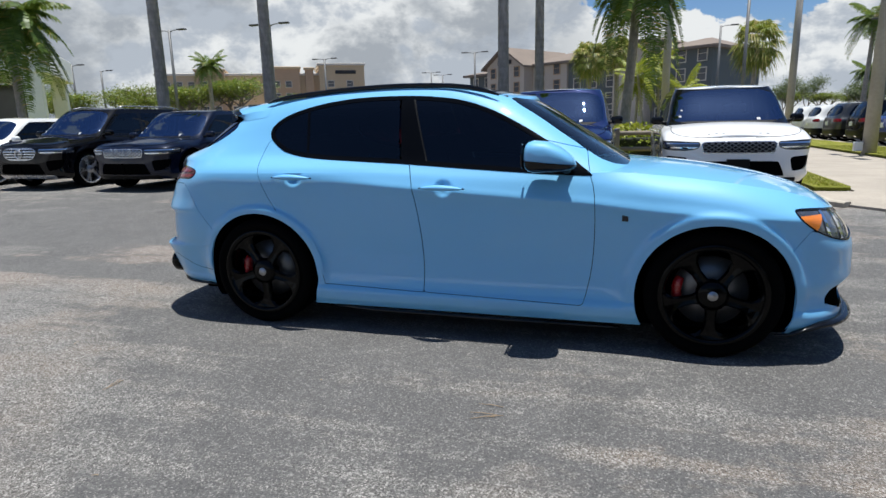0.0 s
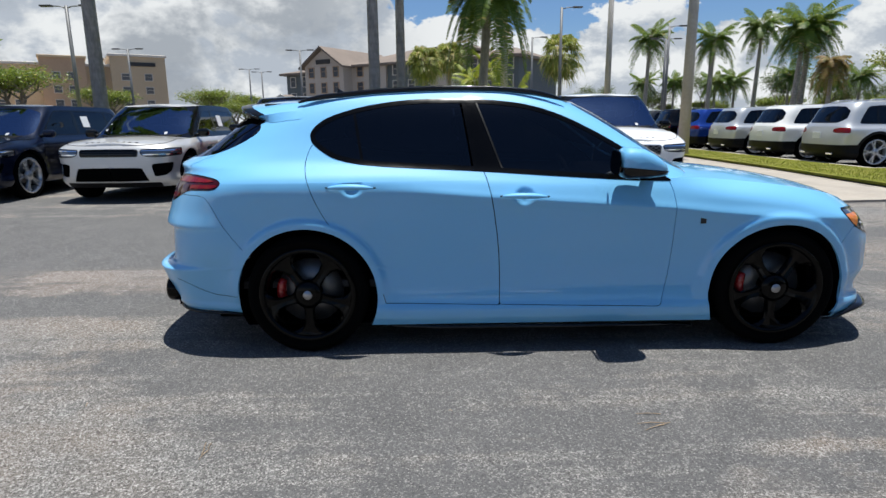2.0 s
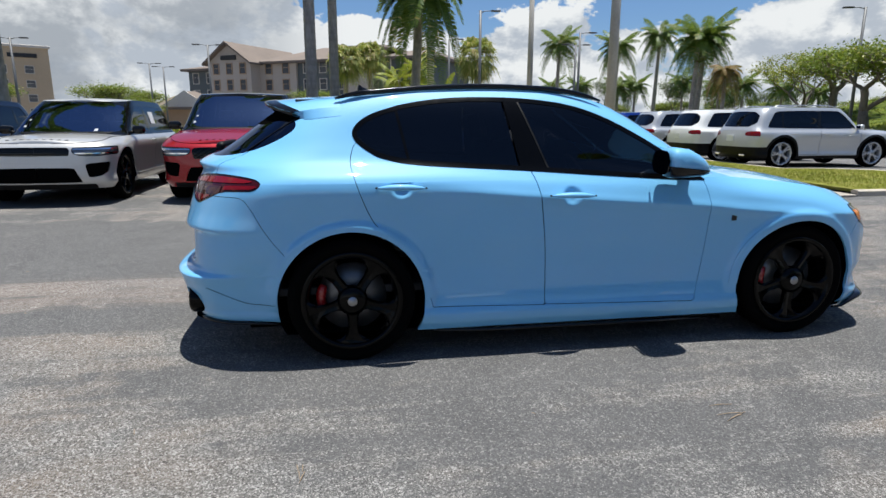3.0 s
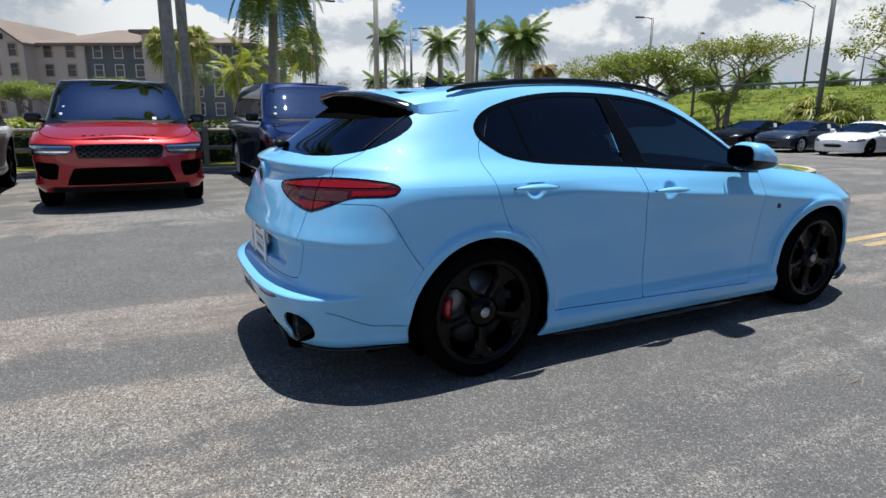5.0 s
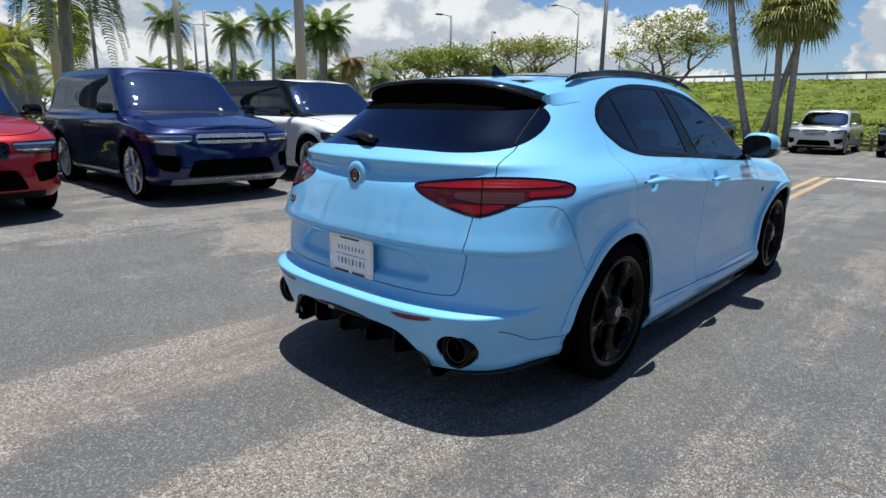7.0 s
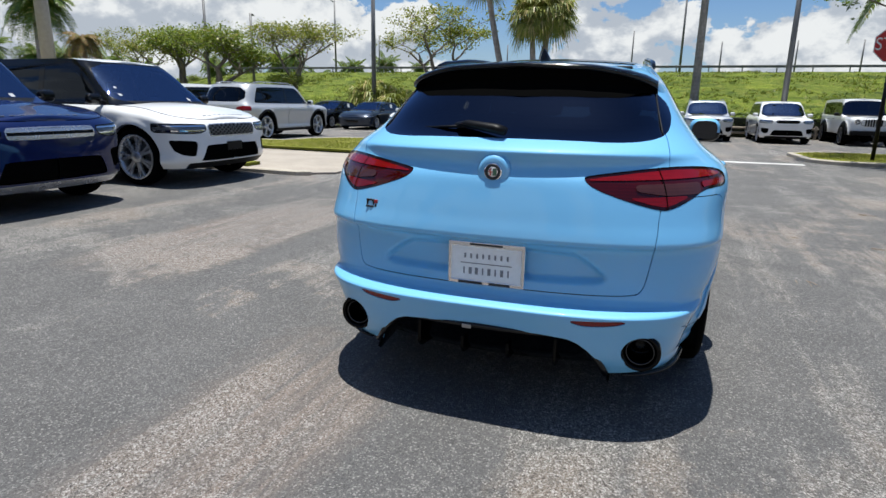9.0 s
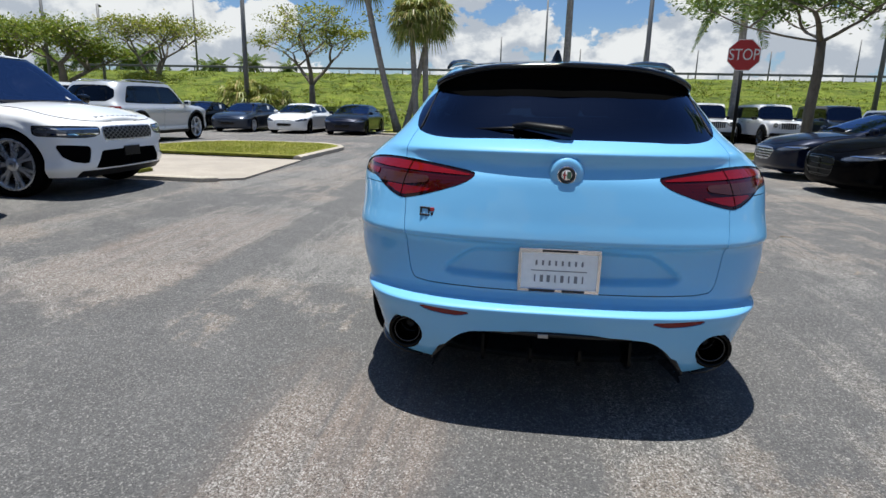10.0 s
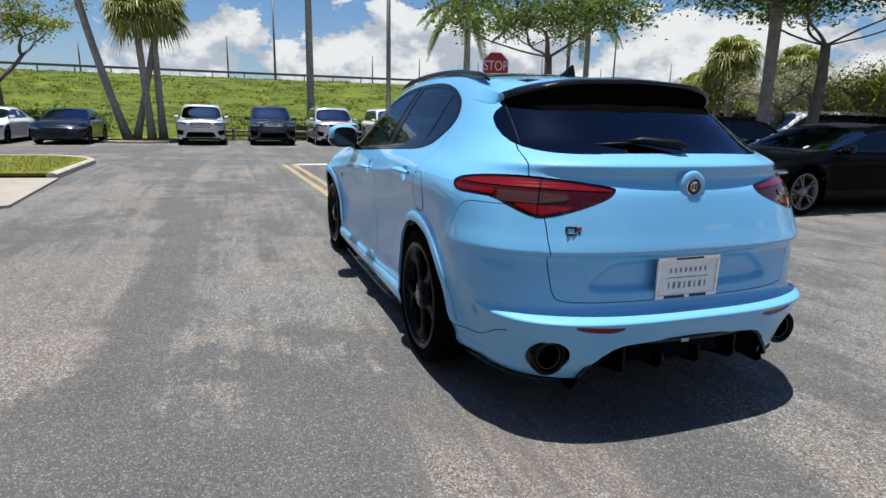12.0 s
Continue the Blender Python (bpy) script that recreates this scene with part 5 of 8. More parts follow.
    part("emblem_ring", shifted(lathe([(0.023, 0.0), (0.025, 0.003), (0.035, 0.003), (0.037, 0.0)], 28, "X"), pose(bx - 0.0015, 0, bz, 0, 0, 180) @ Matrix.Diagonal((1, 0.9, 0.9, 1))), INK, em, "dark enamel ring")
    part("emblem_field", shifted(box(0.003, 0.016, 0.028, (0, 0.0, 0)), pose(bx - 0.003, -0.009, bz)), ENAMEL_GREEN, em)
    part("emblem_cross", join(box(0.003, 0.005, 0.030, (bx - 0.003, 0.009, bz)), box(0.003, 0.015, 0.005, (bx - 0.004, 0.009, bz))), ENAMEL_RED, em)
    # model badge on the tailgate
    def gate_x(y, z):
        """Where the tailgate's face lies."""
        return float(gate.P[np.argmin((np.abs(gate.P[:, 1]) - y) ** 2 + (gate.P[:, 2] - z) ** 2), 0])
    plaque = lambda y, z, w, h, out=0.0: box(0.007, w, h, (gate_x(y, z) - 0.001 - out, y, z), 0.002)
    mb = part("model_badge", join(plaque(0.572, 0.882, 0.026, 0.008), plaque(0.552, 0.882, 0.022, 0.008), plaque(0.572, 0.854, 0.026, 0.008), plaque(0.552, 0.854, 0.022, 0.008), plaque(0.581, 0.868, 0.009, 0.034), plaque(0.545, 0.868, 0.010, 0.034)), INK, gate_ob, "small dark model badge with red mark")
    part("badge_mark", plaque(0.531, 0.877, 0.018, 0.016, 0.001), ENAMEL_RED, mb)
    part("badge_stroke", plaque(0.532, 0.860, 0.010, 0.014), INK, mb)
    # number plate with its frame; the lettering is plain bars
    plate = part("number_plate", box(0.006, 0.305, 0.165, (-2.362, 0.007, 0.655), 0.002), PLATE_WHITE, gate_ob, "white dealer plate with grey lettering bars")
    fr = part("plate_frame", join(box(0.012, 0.325, 0.020, (-2.365, 0.007, 0.738), 0.003), box(0.012, 0.325, 0.018, (-2.365, 0.007, 0.573), 0.003), box(0.012, 0.014, 0.16, (-2.365, -0.150, 0.655), 0.003), box(0.012, 0.014, 0.16, (-2.365, 0.164, 0.655), 0.003)), CHROME, plate, "chrome plate frame")
    m = pose(-2.3662, 0.007, 0.655, 90, 0, -90)
    text_bars([(0.008, 0.020, -0.091 + 0.026 * i, 0.032) for i in range(8)] + [(0.006 if i in (0, 3, 5, 7) else 0.013, 0.029, -0.095 + 0.0272 * i, -0.033) for i in range(8)], PLATE_GREY, plate, "lettering_bar", m)
    text_bars([(0.22, 0.0035, 0, 0.0)], PLATE_GREY, plate, "rule", m)
    text_bars([(0.105, 0.010, -0.065, -0.082), (0.09, 0.010, 0.06, -0.082), (0.14, 0.008, 0, 0.083)], INK, fr, "lettering_bar", pose(-2.3722, 0.007, 0.655, 90, 0, -90))
    # diffuser, its fins and trim
    dif = []
    for yv in np.linspace(-0.52, 0.52, 25):
        top = float(np.interp(abs(yv), [0, 0.33, 0.41, 0.49, 0.52], [0.414, 0.410, 0.377, 0.287, 0.20]))
        back = -2.43 + 0.10 * (abs(yv) / 0.55) ** 2
        dif.append([(back, yv, top), (back + 0.03, yv, top - 0.02), (back + 0.06, yv, 0.30 if top > 0.32 else top - 0.02), (back + 0.22, yv, 0.20), (back + 0.6, yv, 0.16)])
    df = part("diffuser", gridded(np.array(dif)), BLACK_RIM, car, "black rear diffuser")
    rimc = [(-2.438 + 0.10 * (abs(yv) / 0.55) ** 2, yv, float(np.interp(abs(yv), [0, 0.33, 0.41, 0.49, 0.52], [0.410, 0.406, 0.373, 0.283, 0.22]))) for yv in np.linspace(-0.51, 0.51, 33)]
    part("diffuser_trim", tube(rimc, 0.013, 8), GLOSS_BLACK, df, "gloss black diffuser edge")
    for yv in (-0.30, -0.10, 0.10, 0.30):
        part("diffuser_fin", slab([(-2.370, 0.37), (-2.375, 0.27), (-2.35, 0.245), (-1.95, 0.18), (-1.95, 0.24)], yv - 0.006, yv + 0.006, "Y"), BLACK_RIM, df)
    part("diffuser_badge", box(0.006, 0.040, 0.016, (-2.449, 0.06, 0.405), 0.002), STEEL, df)
    # underside
    part("underbody", join(box(3.9, 1.5, 0.04, (-0.05, 0, 0.20), 0.01), box(1.6, 1.70, 0.05, (0, 0, 0.19), 0.01)), LINER, car)
    # cabin
    part("cabin_floor", box(2.9, 1.60, 0.05, (-0.45, 0, 0.40), 0.01), CABIN, car)
    part("dashboard", join(box(0.45, 1.52, 0.20, (0.72, 0, 0.93), 0.06), box(0.30, 1.50, 0.35, (0.75, 0, 0.72), 0.04)), CABIN, car)
    sw = part("steering_wheel", shifted(join(lathe([(0.165, -0.016), (0.185, 0.0), (0.165, 0.016), (0.15, 0.0), (0.165, -0.016)], 28, "X"), box(0.03, 0.32, 0.03), box(0.04, 0.12, 0.10)), pose(0.40, 0.37, 0.94, 0, -22, 0)), CABIN, car)
    for x0, ys in ((0.0, (-0.37, 0.37)), (-0.95, (-0.40, 0.0, 0.40))):
        for y in ys:
            st = part("seat", join(box(0.52, 0.50, 0.16, (x0, y, 0.62), 0.05), shifted(box(0.14, 0.48, 0.62, (0, 0, 0.31), 0.05), pose(x0 - 0.24, y, 0.64, 0, -16, 0))), LEATHER, car)
            part("headrest", shifted(box(0.09, 0.26, 0.17, (0, 0, 0), 0.035), pose(x0 - 0.45, y, 1.33, 0, -12, 0)), LEATHER, st)
    part("parcel_shelf", box(0.7, 1.25, 0.03, (-1.72, 0, 1.06), 0.01), CABIN, car)
    part("headliner", box(1.9, 0.96, 0.02, (-0.75, 0, 1.475), 0.005), CABIN, car)
    return car

# ---- parked cars ----


class ParkedForm(Form):
    """A parked car from a few sizes: kind is suv, sedan or jeep."""

    def __init__(self, kind, L, W, H, wb, fo, belt=None, tyre=None, rake=0.72, hood=None, nose_z=None, box_n=2.6, tail_slope=1.0):
        tyre = tyre or (0.385 if kind == "suv" else 0.345)
        self.kind, self.L, self.W, self.H, self.wb, self.tyre = kind, L, W, H, wb, tyre
        xF = wb / 2 + fo
        xR = xF - L
        self.xF, self.xR = xF, xR
        self.axles = (wb / 2, -wb / 2)
        self.arch_r, self.wheel_z, self.flares = tyre + 0.055, tyre, 0.014 if kind != "jeep" else 0.05
        b = belt or (0.60 * H if kind != "sedan" else 0.635 * H)
        self.belt = b
        hz = hood or b * (0.99 if kind != "sedan" else 0.93)
        self.bottom = 0.17 if kind == "sedan" else 0.24 if kind == "suv" else 0.44
        q = self.bottom
        cowl = xF - (1.12 if kind != "sedan" else 1.30) if kind != "jeep" else xF - 1.35
        self.hood_end = cowl - 0.12
        nose = hz * (0.955 if kind != "sedan" else 0.80)
        if kind == "jeep":
            nose = hz * 0.985
        nose = nose_z or nose
        self.xf = hermite((q, xF - 0.10), (q + 0.12, xF - 0.02), (0.45, xF), (nose * 0.86, xF - 0.015), (nose * 0.95, xF - 0.04), (nose, xF - 0.085), (hz + 0.2, xF - 0.6))
        k = tail_slope
        if kind == "sedan":
            self.xr = hermite((q, xR + 0.12), (0.35, xR + 0.02), (0.55, xR), (b * 0.93, xR + 0.04), (b + 0.03, xR + 0.14), (b + 0.07, xR + 0.36), (b + 0.16, xR + 0.62 * k), (H * 0.90, xR + 1.05 * k), (H * 0.965, xR + 1.5 * k), (H, xR + 1.9 * k))
        else:
            s = 0.4 if kind == "jeep" else 1.0
            self.xr = hermite((q, xR + 0.12), (0.4, xR + 0.02), (0.55, xR), (b * 0.8, xR + 0.02), (b, xR + 0.06 * s), (b + 0.1, xR + 0.12 * s * k), (H * 0.9, xR + 0.34 * s * k), (H * 0.97, xR + 0.46 * s * k), (H, xR + 0.6 * s * k))
        h = W / 2
        if kind == "jeep":
            self.hw = hermite((q, h * 0.80), (0.5, h * 0.82), (b * 0.9, h * 0.825), (b, h * 0.82), (b + 0.04, h * 0.80), (H * 0.96, h * 0.74), (H, h * 0.70))
        elif kind == "sedan":
            self.hw = hermite((q, h * 0.93), (q + 0.08, h * 0.975), (0.36, h * 0.955), (0.5, h * 0.97), (b * 0.85, h), (b * 0.92, h * 0.985), (b, h * 0.90), (b + 0.06, h * 0.86), (H * 0.86, h * 0.74), (H * 0.96, h * 0.62), (H, h * 0.55))
        else:
            self.hw = hermite((q, h * 0.92), (q + 0.1, h * 0.975), (0.45, h * 0.955), (0.6, h * 0.965), (b * 0.84, h), (b * 0.92, h * 0.995), (b, h * 0.935), (b + 0.06, h * 0.90), (H * 0.85, h * 0.81), (H * 0.95, h * 0.735), (H, h * 0.68))
        self.rim = hermite((xR - 0.2, b), (cowl - 0.2, b), (cowl, b * 0.995), (cowl + 0.4, (b * 0.5 + hz * 0.5)), (xF - 0.35, hz * 0.6 + nose * 0.4), (xF - 0.08, nose), (xF + 0.1, nose - 0.04))
        lean = rake if kind != "sedan" else rake + 0.22
        if kind == "jeep":
            lean = 0.28
        self.xf2 = hermite((b, cowl + 0.10), (b + 0.04, cowl + 0.02), (H * 0.93, cowl - lean * 0.92), (H * 0.965, cowl - lean * 1.08), (H, cowl - lean * 1.5))
        top = H * 0.955 if kind != "jeep" else H * 0.97
        xt0, xt1 = xR + (0.45 if kind != "sedan" else 1.35 * k), cowl - lean
        if kind == "sedan":
            self.roof = hermite((xR, top - 0.14), (xt0 - 0.2, top - 0.10), (xt0 + 0.4, top - 0.015), ((xt0 + xt1) / 2 + 0.2, top), (xt1, top - 0.035), (cowl, top - 0.12))
        else:
            self.roof = hermite((xR, top - 0.05), (xt0, top - 0.03), (xt0 + 0.8, top), (xt1 - 0.4, top), (xt1, top - 0.03), (cowl, top - 0.08))
        self.corners = (0.46, 0.42, box_n + 0.8, box_n + 0.8) if kind == "suv" else (0.6, 0.45, 2.9, 2.9) if kind != "jeep" else (0.25, 0.2, 5.0, 5.0)
        self.top_corners = (0.34, 0.40, 3.2, 3.0) if kind != "jeep" else (0.12, 0.15, 6.0, 6.0)
        self.roll = 0.10 if kind != "jeep" else 0.03
        self.crown_hood, self.crown_roof = 0.05, 0.03
        self.cowl, self.nose, self.lean, self.top = cowl, nose, lean, top


def parked_car(name, label, at, form, colour, roof=None, rims=None, spokes=5, twin=True, grille="bars", grille_mat=None, lamps=None, seats=None, tint=None, front=True, rear=False, lettering=None, sticker=False, fog=True, group="", plate=False, fine=True, cladding=False, rails=None, skid_mat=None, pillars=None, mirrors=None, frame_mat=None, ring_emblem=False):
    """A parked car with its doors, glass, lamps and wheels."""
    car = thing(name, label, "car", group, at=at)
    F = form
    H, b, xF, xR, W = F.H, F.belt, F.xF, F.xR, F.W
    us = stations(18, 64, 16) if fine else stations(11, 40, 11)
    low = F.lower(us, np.linspace(0, 1, 26 if fine else 16))
    up = F.upper(us, np.linspace(0, 1, 14 if fine else 9))
    lower, upper = gridded(low), gridded(up)
    hood = F.cap(low[:, -1, :][low[:, -1, 0] > F.hood_end - 0.1], F.crown_hood, 8)
    roof_s = F.cap(up[:, -1, :], F.crown_roof, 8)
    for xw in F.axles:
        lower = lower.cut(np.hypot(lower.P[:, 0] - xw, lower.P[:, 2] - F.wheel_z) - F.arch_r)
    liner = lower.moved(-0.02)
    both = lambda s: s + s.mirrored()
    at_front = lambda f: (lambda P: np.where(P[:, 0] > xF - 0.85, f(P), -0.08))
    at_rear = lambda f: (lambda P: np.minimum(np.where(P[:, 0] < xR + 0.7, f(P), -0.08), (xR + 0.26 - P[:, 0]) * 0.6))
    yz = lambda pts, r=1: inside(pts, (1, 2), r)
    h2 = W / 2
    pieces = []

    def take(s, f, gap=0.0):
        return s.split(f, gap)

    # side glass: one outline, cut into panes
    zb, zt = b + 0.035, F.top - (0.085 if F.kind != "jeep" else 0.12)
    fx = lambda z: float(F.xf2(z)) - (0.30 if F.kind != "jeep" else 0.16)
    rx = lambda z: float(F.xr(z)) + (0.40 if F.kind != "jeep" else 0.22)
    if F.kind == "sedan":
        dlo = [(fx(zb) + 0.05, zb), (fx((zb + zt) / 2), (zb + zt) / 2), (fx(zt), zt - 0.01), ((fx(zt) + rx(zt)) / 2, zt + 0.012), (rx(zt) - 0.1, zt - 0.02), (rx((zb + zt) / 2) - 0.05, (zb + zt) / 2 - 0.02), (rx(zb + 0.1) - 0.02, zb + 0.06), (rx(zb + 0.1) + 0.2, zb)]
    else:
        dlo = [(fx(zb), zb), (fx(zt), zt), ((fx(zt) + rx(zt)) / 2, zt + 0.005), (rx(zt), zt - 0.015), (rx(zb), zb + 0.02)]
    if F.kind != "sedan":
        # small corner radii
        corners = [Vector(p) for p in dlo]
        dlo = [tuple(c + (o - c).normalized() * 0.055) for a, c, e in zip(corners[-1:] + corners[:-1], corners, corners[1:] + corners[:1]) for o in (a, e)]
    dlo_f = inside(dlo, (0, 2), 1)
    side_f = lambda P: np.where(P[:, 1] < -h2 * 0.42, dlo_f(P), -0.08)
    g_u, upper = take(upper, side_f)
    screen = [(-h2 * 0.84, b + 0.02), (-h2 * 0.80, (b + F.top) / 2), (-h2 * 0.70, F.top - 0.075), (0, F.top - 0.045), (h2 * 0.70, F.top - 0.075), (h2 * 0.8, (b + F.top) / 2), (h2 * 0.84, b + 0.02), (0, b + 0.015)]
    scr, upper = take(upper, lambda P: np.where(P[:, 0] > (F.cowl - F.lean - 0.25), yz(screen)(P), -0.08))
    rear_p = [(-h2 * 0.76, b + 0.09), (-h2 * 0.68, F.top - 0.12), (0, F.top - 0.09), (h2 * 0.68, F.top - 0.12), (h2 * 0.76, b + 0.09), (0, b + 0.08)]
    rgl, upper = take(upper, lambda P: np.where(P[:, 0] < xR + (0.9 if F.kind != "sedan" else 2.0 ), yz(rear_p)(P), -0.08))

    n0 = F.nose
    if front:
        hl_p = {"suv": [(-h2 * 0.53, n0 - 0.165), (-h2 * 0.50, n0 - 0.06), (-h2 * 0.51, n0 - 0.055), (-h2 * 0.94, n0 - 0.035), (-h2 * 1.1, n0 - 0.05), (-h2 * 1.1, n0 - 0.15), (-h2 * 0.8, n0 - 0.185)],
                "sedan": [(-h2 * 0.50, n0 - 0.10), (-h2 * 0.60, n0 - 0.02), (-h2 * 0.96, n0 + 0.04), (-h2 * 1.1, n0 + 0.03), (-h2 * 0.98, n0 - 0.07), (-h2 * 0.7, n0 - 0.11)],
                "jeep": [(-h2 * 0.58 + 0.10 * math.cos(a), n0 - 0.16 + 0.10 * math.sin(a)) for a in np.linspace(0, 6.28, 13)[:-1]]}[F.kind]
        gr_p = {"suv": [(0, n0 - 0.175), (-h2 * 0.47, n0 - 0.17), (-h2 * 0.475, n0 - 0.168), (-h2 * 0.485, n0 - 0.06), (-h2 * 0.48, n0 - 0.056), (0, n0 - 0.05), (h2 * 0.48, n0 - 0.056), (h2 * 0.485, n0 - 0.06), (h2 * 0.475, n0 - 0.168), (h2 * 0.47, n0 - 0.17)],
                "sedan": [(0, 0.30), (-h2 * 0.40, 0.32), (-h2 * 0.46, n0 - 0.09), (-h2 * 0.36, n0 - 0.05), (0, n0 - 0.045), (h2 * 0.36, n0 - 0.05), (h2 * 0.46, n0 - 0.09), (h2 * 0.4, 0.32)],
                "jeep": [(0, n0 - 0.33), (-h2 * 0.44, n0 - 0.33), (-h2 * 0.44, n0 - 0.05), (0, n0 - 0.05), (h2 * 0.44, n0 - 0.05), (h2 * 0.44, n0 - 0.33)]}[F.kind]
        if grille == "mesh":
            gr_p = [(0, n0 - 0.225), (-h2 * 0.46, n0 - 0.22), (-h2 * 0.47, n0 - 0.215), (-h2 * 0.50, n0 - 0.06), (-h2 * 0.495, n0 - 0.054), (0, n0 - 0.045), (h2 * 0.495, n0 - 0.054), (h2 * 0.50, n0 - 0.06), (h2 * 0.47, n0 - 0.215), (h2 * 0.46, n0 - 0.22)]
        if grille == "tall":
            gr_p = [(0, n0 - 0.30), (-h2 * 0.40, n0 - 0.29), (-h2 * 0.50, n0 - 0.05), (0, n0 - 0.03), (h2 * 0.50, n0 - 0.05), (h2 * 0.40, n0 - 0.29)]
        lamp_f = lambda P: np.minimum(at_front(yz(hl_p))(P), (P[:, 0] - xF + (0.52 if F.kind != "jeep" else 0.85)) * 0.6)
        hl, lower = take(lower, lamp_f)
        gr, lower = take(lower, at_front(yz(gr_p, 1)))
        lo_p = [(0, 0.33), (-h2 * 0.60, 0.335), (-h2 * 0.62, 0.34), (-h2 * 0.53, 0.545), (-h2 * 0.51, 0.55), (0, 0.555), (h2 * 0.51, 0.55), (h2 * 0.53, 0.545), (h2 * 0.62, 0.34), (h2 * 0.60, 0.335)]
        intake = None
        if F.kind == "suv" and fog:
            intake, lower = take(lower, at_front(yz(lo_p)))
            vent, lower = take(lower, at_front(yz([(-h2 * 0.72, 0.40), (-h2 * 0.71, 0.41), (-h2 * 0.67, 0.60), (-h2 * 0.68, 0.61), (-h2 * 0.95, 0.63), (-h2 * 0.96, 0.62), (-h2 * 0.92, 0.44)])))
            part("side_vent", vent.moved(-0.03).skirt(-0.03), SATIN_BLACK, car)
            part("side_vent", vent.moved(-0.03).skirt(-0.03).mirrored(), SATIN_BLACK, car)
            part("air_intake", both(intake.moved(-0.03).skirt(-0.03)), SATIN_BLACK, car)
            skid = lower.cut(np.where(lower.P[:, 0] > xF - 0.5, np.minimum(0.315 - lower.P[:, 2], h2 * 0.78 - np.abs(lower.P[:, 1])), -0.08))
            if len(skid.F):
                part("skid_strip", both(skid.moved(0.006).skirt(0.01)), skid_mat or SATIN_BLACK, car)
        for s in (hl, hl.mirrored()):
            lampo = part("headlamp", s.moved(-0.004).skirt(0.02), lamps or CLEAR_LAMP, car)
            q = s.P * np.array([1, -1, 1]) if s is not hl else s.P
            d = lamp_f(q)
            part("lamp_bezel", s.cut(0.010 - d).moved(0.002), GLOSS_BLACK, lampo)
            z_mid = n0 - 0.075 if F.kind == "suv" else n0 - 0.16 if F.kind == "jeep" else n0 - 0.02
            for dz in ((0.0, -0.062) if F.kind == "suv" else (0.0,)):
                strip = s.cut(d - 0.014).band(lambda P: P[:, 2] - z_mid - dz, 0.009)
                if len(strip.F):
                    part("lamp_tube", strip.moved(0.003), CHROME, lampo)
        gob = part("grille", both(gr.moved(-0.012).skirt(-0.012)), SATIN_BLACK if grille not in ("none", "slots") else colour, car)
        gf = at_front(yz(gr_p, 1))
        z0, z1 = min(p[1] for p in gr_p), max(p[1] for p in gr_p)
        gm = grille_mat or GLOSS_BLACK
        if grille in ("bars", "tall"):
            k = 4 if grille == "bars" else 5
            for i in range(k):
                zc = z0 + (z1 - z0) * (i + 0.5) / k
                bar = gr.cut(gf(gr.P) - 0.006).band(lambda P: P[:, 2] - zc, 0.010 if grille == "bars" else 0.014)
                if len(bar.F):
                    part("grille_bar", both(bar.moved(0.002).skirt(0.008)), gm, gob)
        elif grille == "two":
            for zc in (z0 + 0.028, z1 - 0.032):
                bar = gr.cut(gf(gr.P) - 0.006).band(lambda P: P[:, 2] - zc, 0.0165)
                part("grille_bar", both(bar.moved(0.004).skirt(0.012)), gm, gob)
        elif grille == "mesh":
            for slope in (1, -1):
                for i in range(-9, 10):
                    bar = gr.cut(gf(gr.P) - 0.004).band(lambda P: P[:, 1] * 0.62 * slope + P[:, 2] - (z0 + z1) / 2 - i * 0.055, 0.007)
                    if len(bar.F):
                        part("grille_bar", bar.moved(0.002), gm, gob)
                        part("grille_bar", bar.mirrored().moved(0.0025), gm, gob)
        elif grille == "slots":
            for i in range(-3, 4):
                part("grille_slot", box(0.03, 0.048, 0.25, (xF - 0.004, i * 0.088, n0 - 0.19), 0.006), SATIN_BLACK, gob, "dark upright slot")
            for sy in (1, -1):
                part("lamp_ring", shifted(lathe([(0.078, 0.0), (0.082, 0.02), (0.102, 0.02), (0.106, 0.0)], 20, "X"), pose(xF + 0.002, sy * h2 * 0.58, n0 - 0.16, 0, 0, 180)), CHROME, gob, "bright ring round the lamp")
            part("front_bumper", box(0.24, W * 0.80, 0.17, (xF + 0.06, 0, 0.52), 0.03), SATIN_BLACK, car, "black steel bumper")
        edge = gr.cut(0.012 - gf(gr.P)) if grille != "none" else gr.cut(np.minimum(0.48 - gr.P[:, 2], np.minimum(gr.P[:, 2] - 0.36, gf(gr.P) - 0.03)))
        if len(edge.F):
            part("grille_frame", both(edge.moved(0.006).skirt(0.012)), frame_mat or gm, gob)
        if ring_emblem:
            part("emblem_ring", shifted(lathe([(0.075, 0.0), (0.078, 0.012), (0.094, 0.012), (0.098, 0.0)], 24, "X"), pose(xF + 0.004, 0, (z0 + z1) / 2, 0, 0, 180) @ Matrix.Scale(-1, 4, (1, 0, 0))), gm, gob, "bright round emblem ring")
        if lettering:
            wl = 0.78
            for i in range(9):
                y = -wl / 2 + wl * i / 8
                xl = xF - 0.155 - 0.10 * (y / h2) ** 2
                part("lettering_bar", box(0.034, 0.042, 0.008, (xl, y, float(F.rim(xl)) + F.crown_hood * (1 - (y / (h2 * 0.8)) ** 2) - 0.002), 0.003), lettering, car)
        if plate:
            part("front_plate", box(0.02, 0.31, 0.12, (xF + 0.004, 0, 0.52), 0.004), SATIN_BLACK, car, "black plate holder")
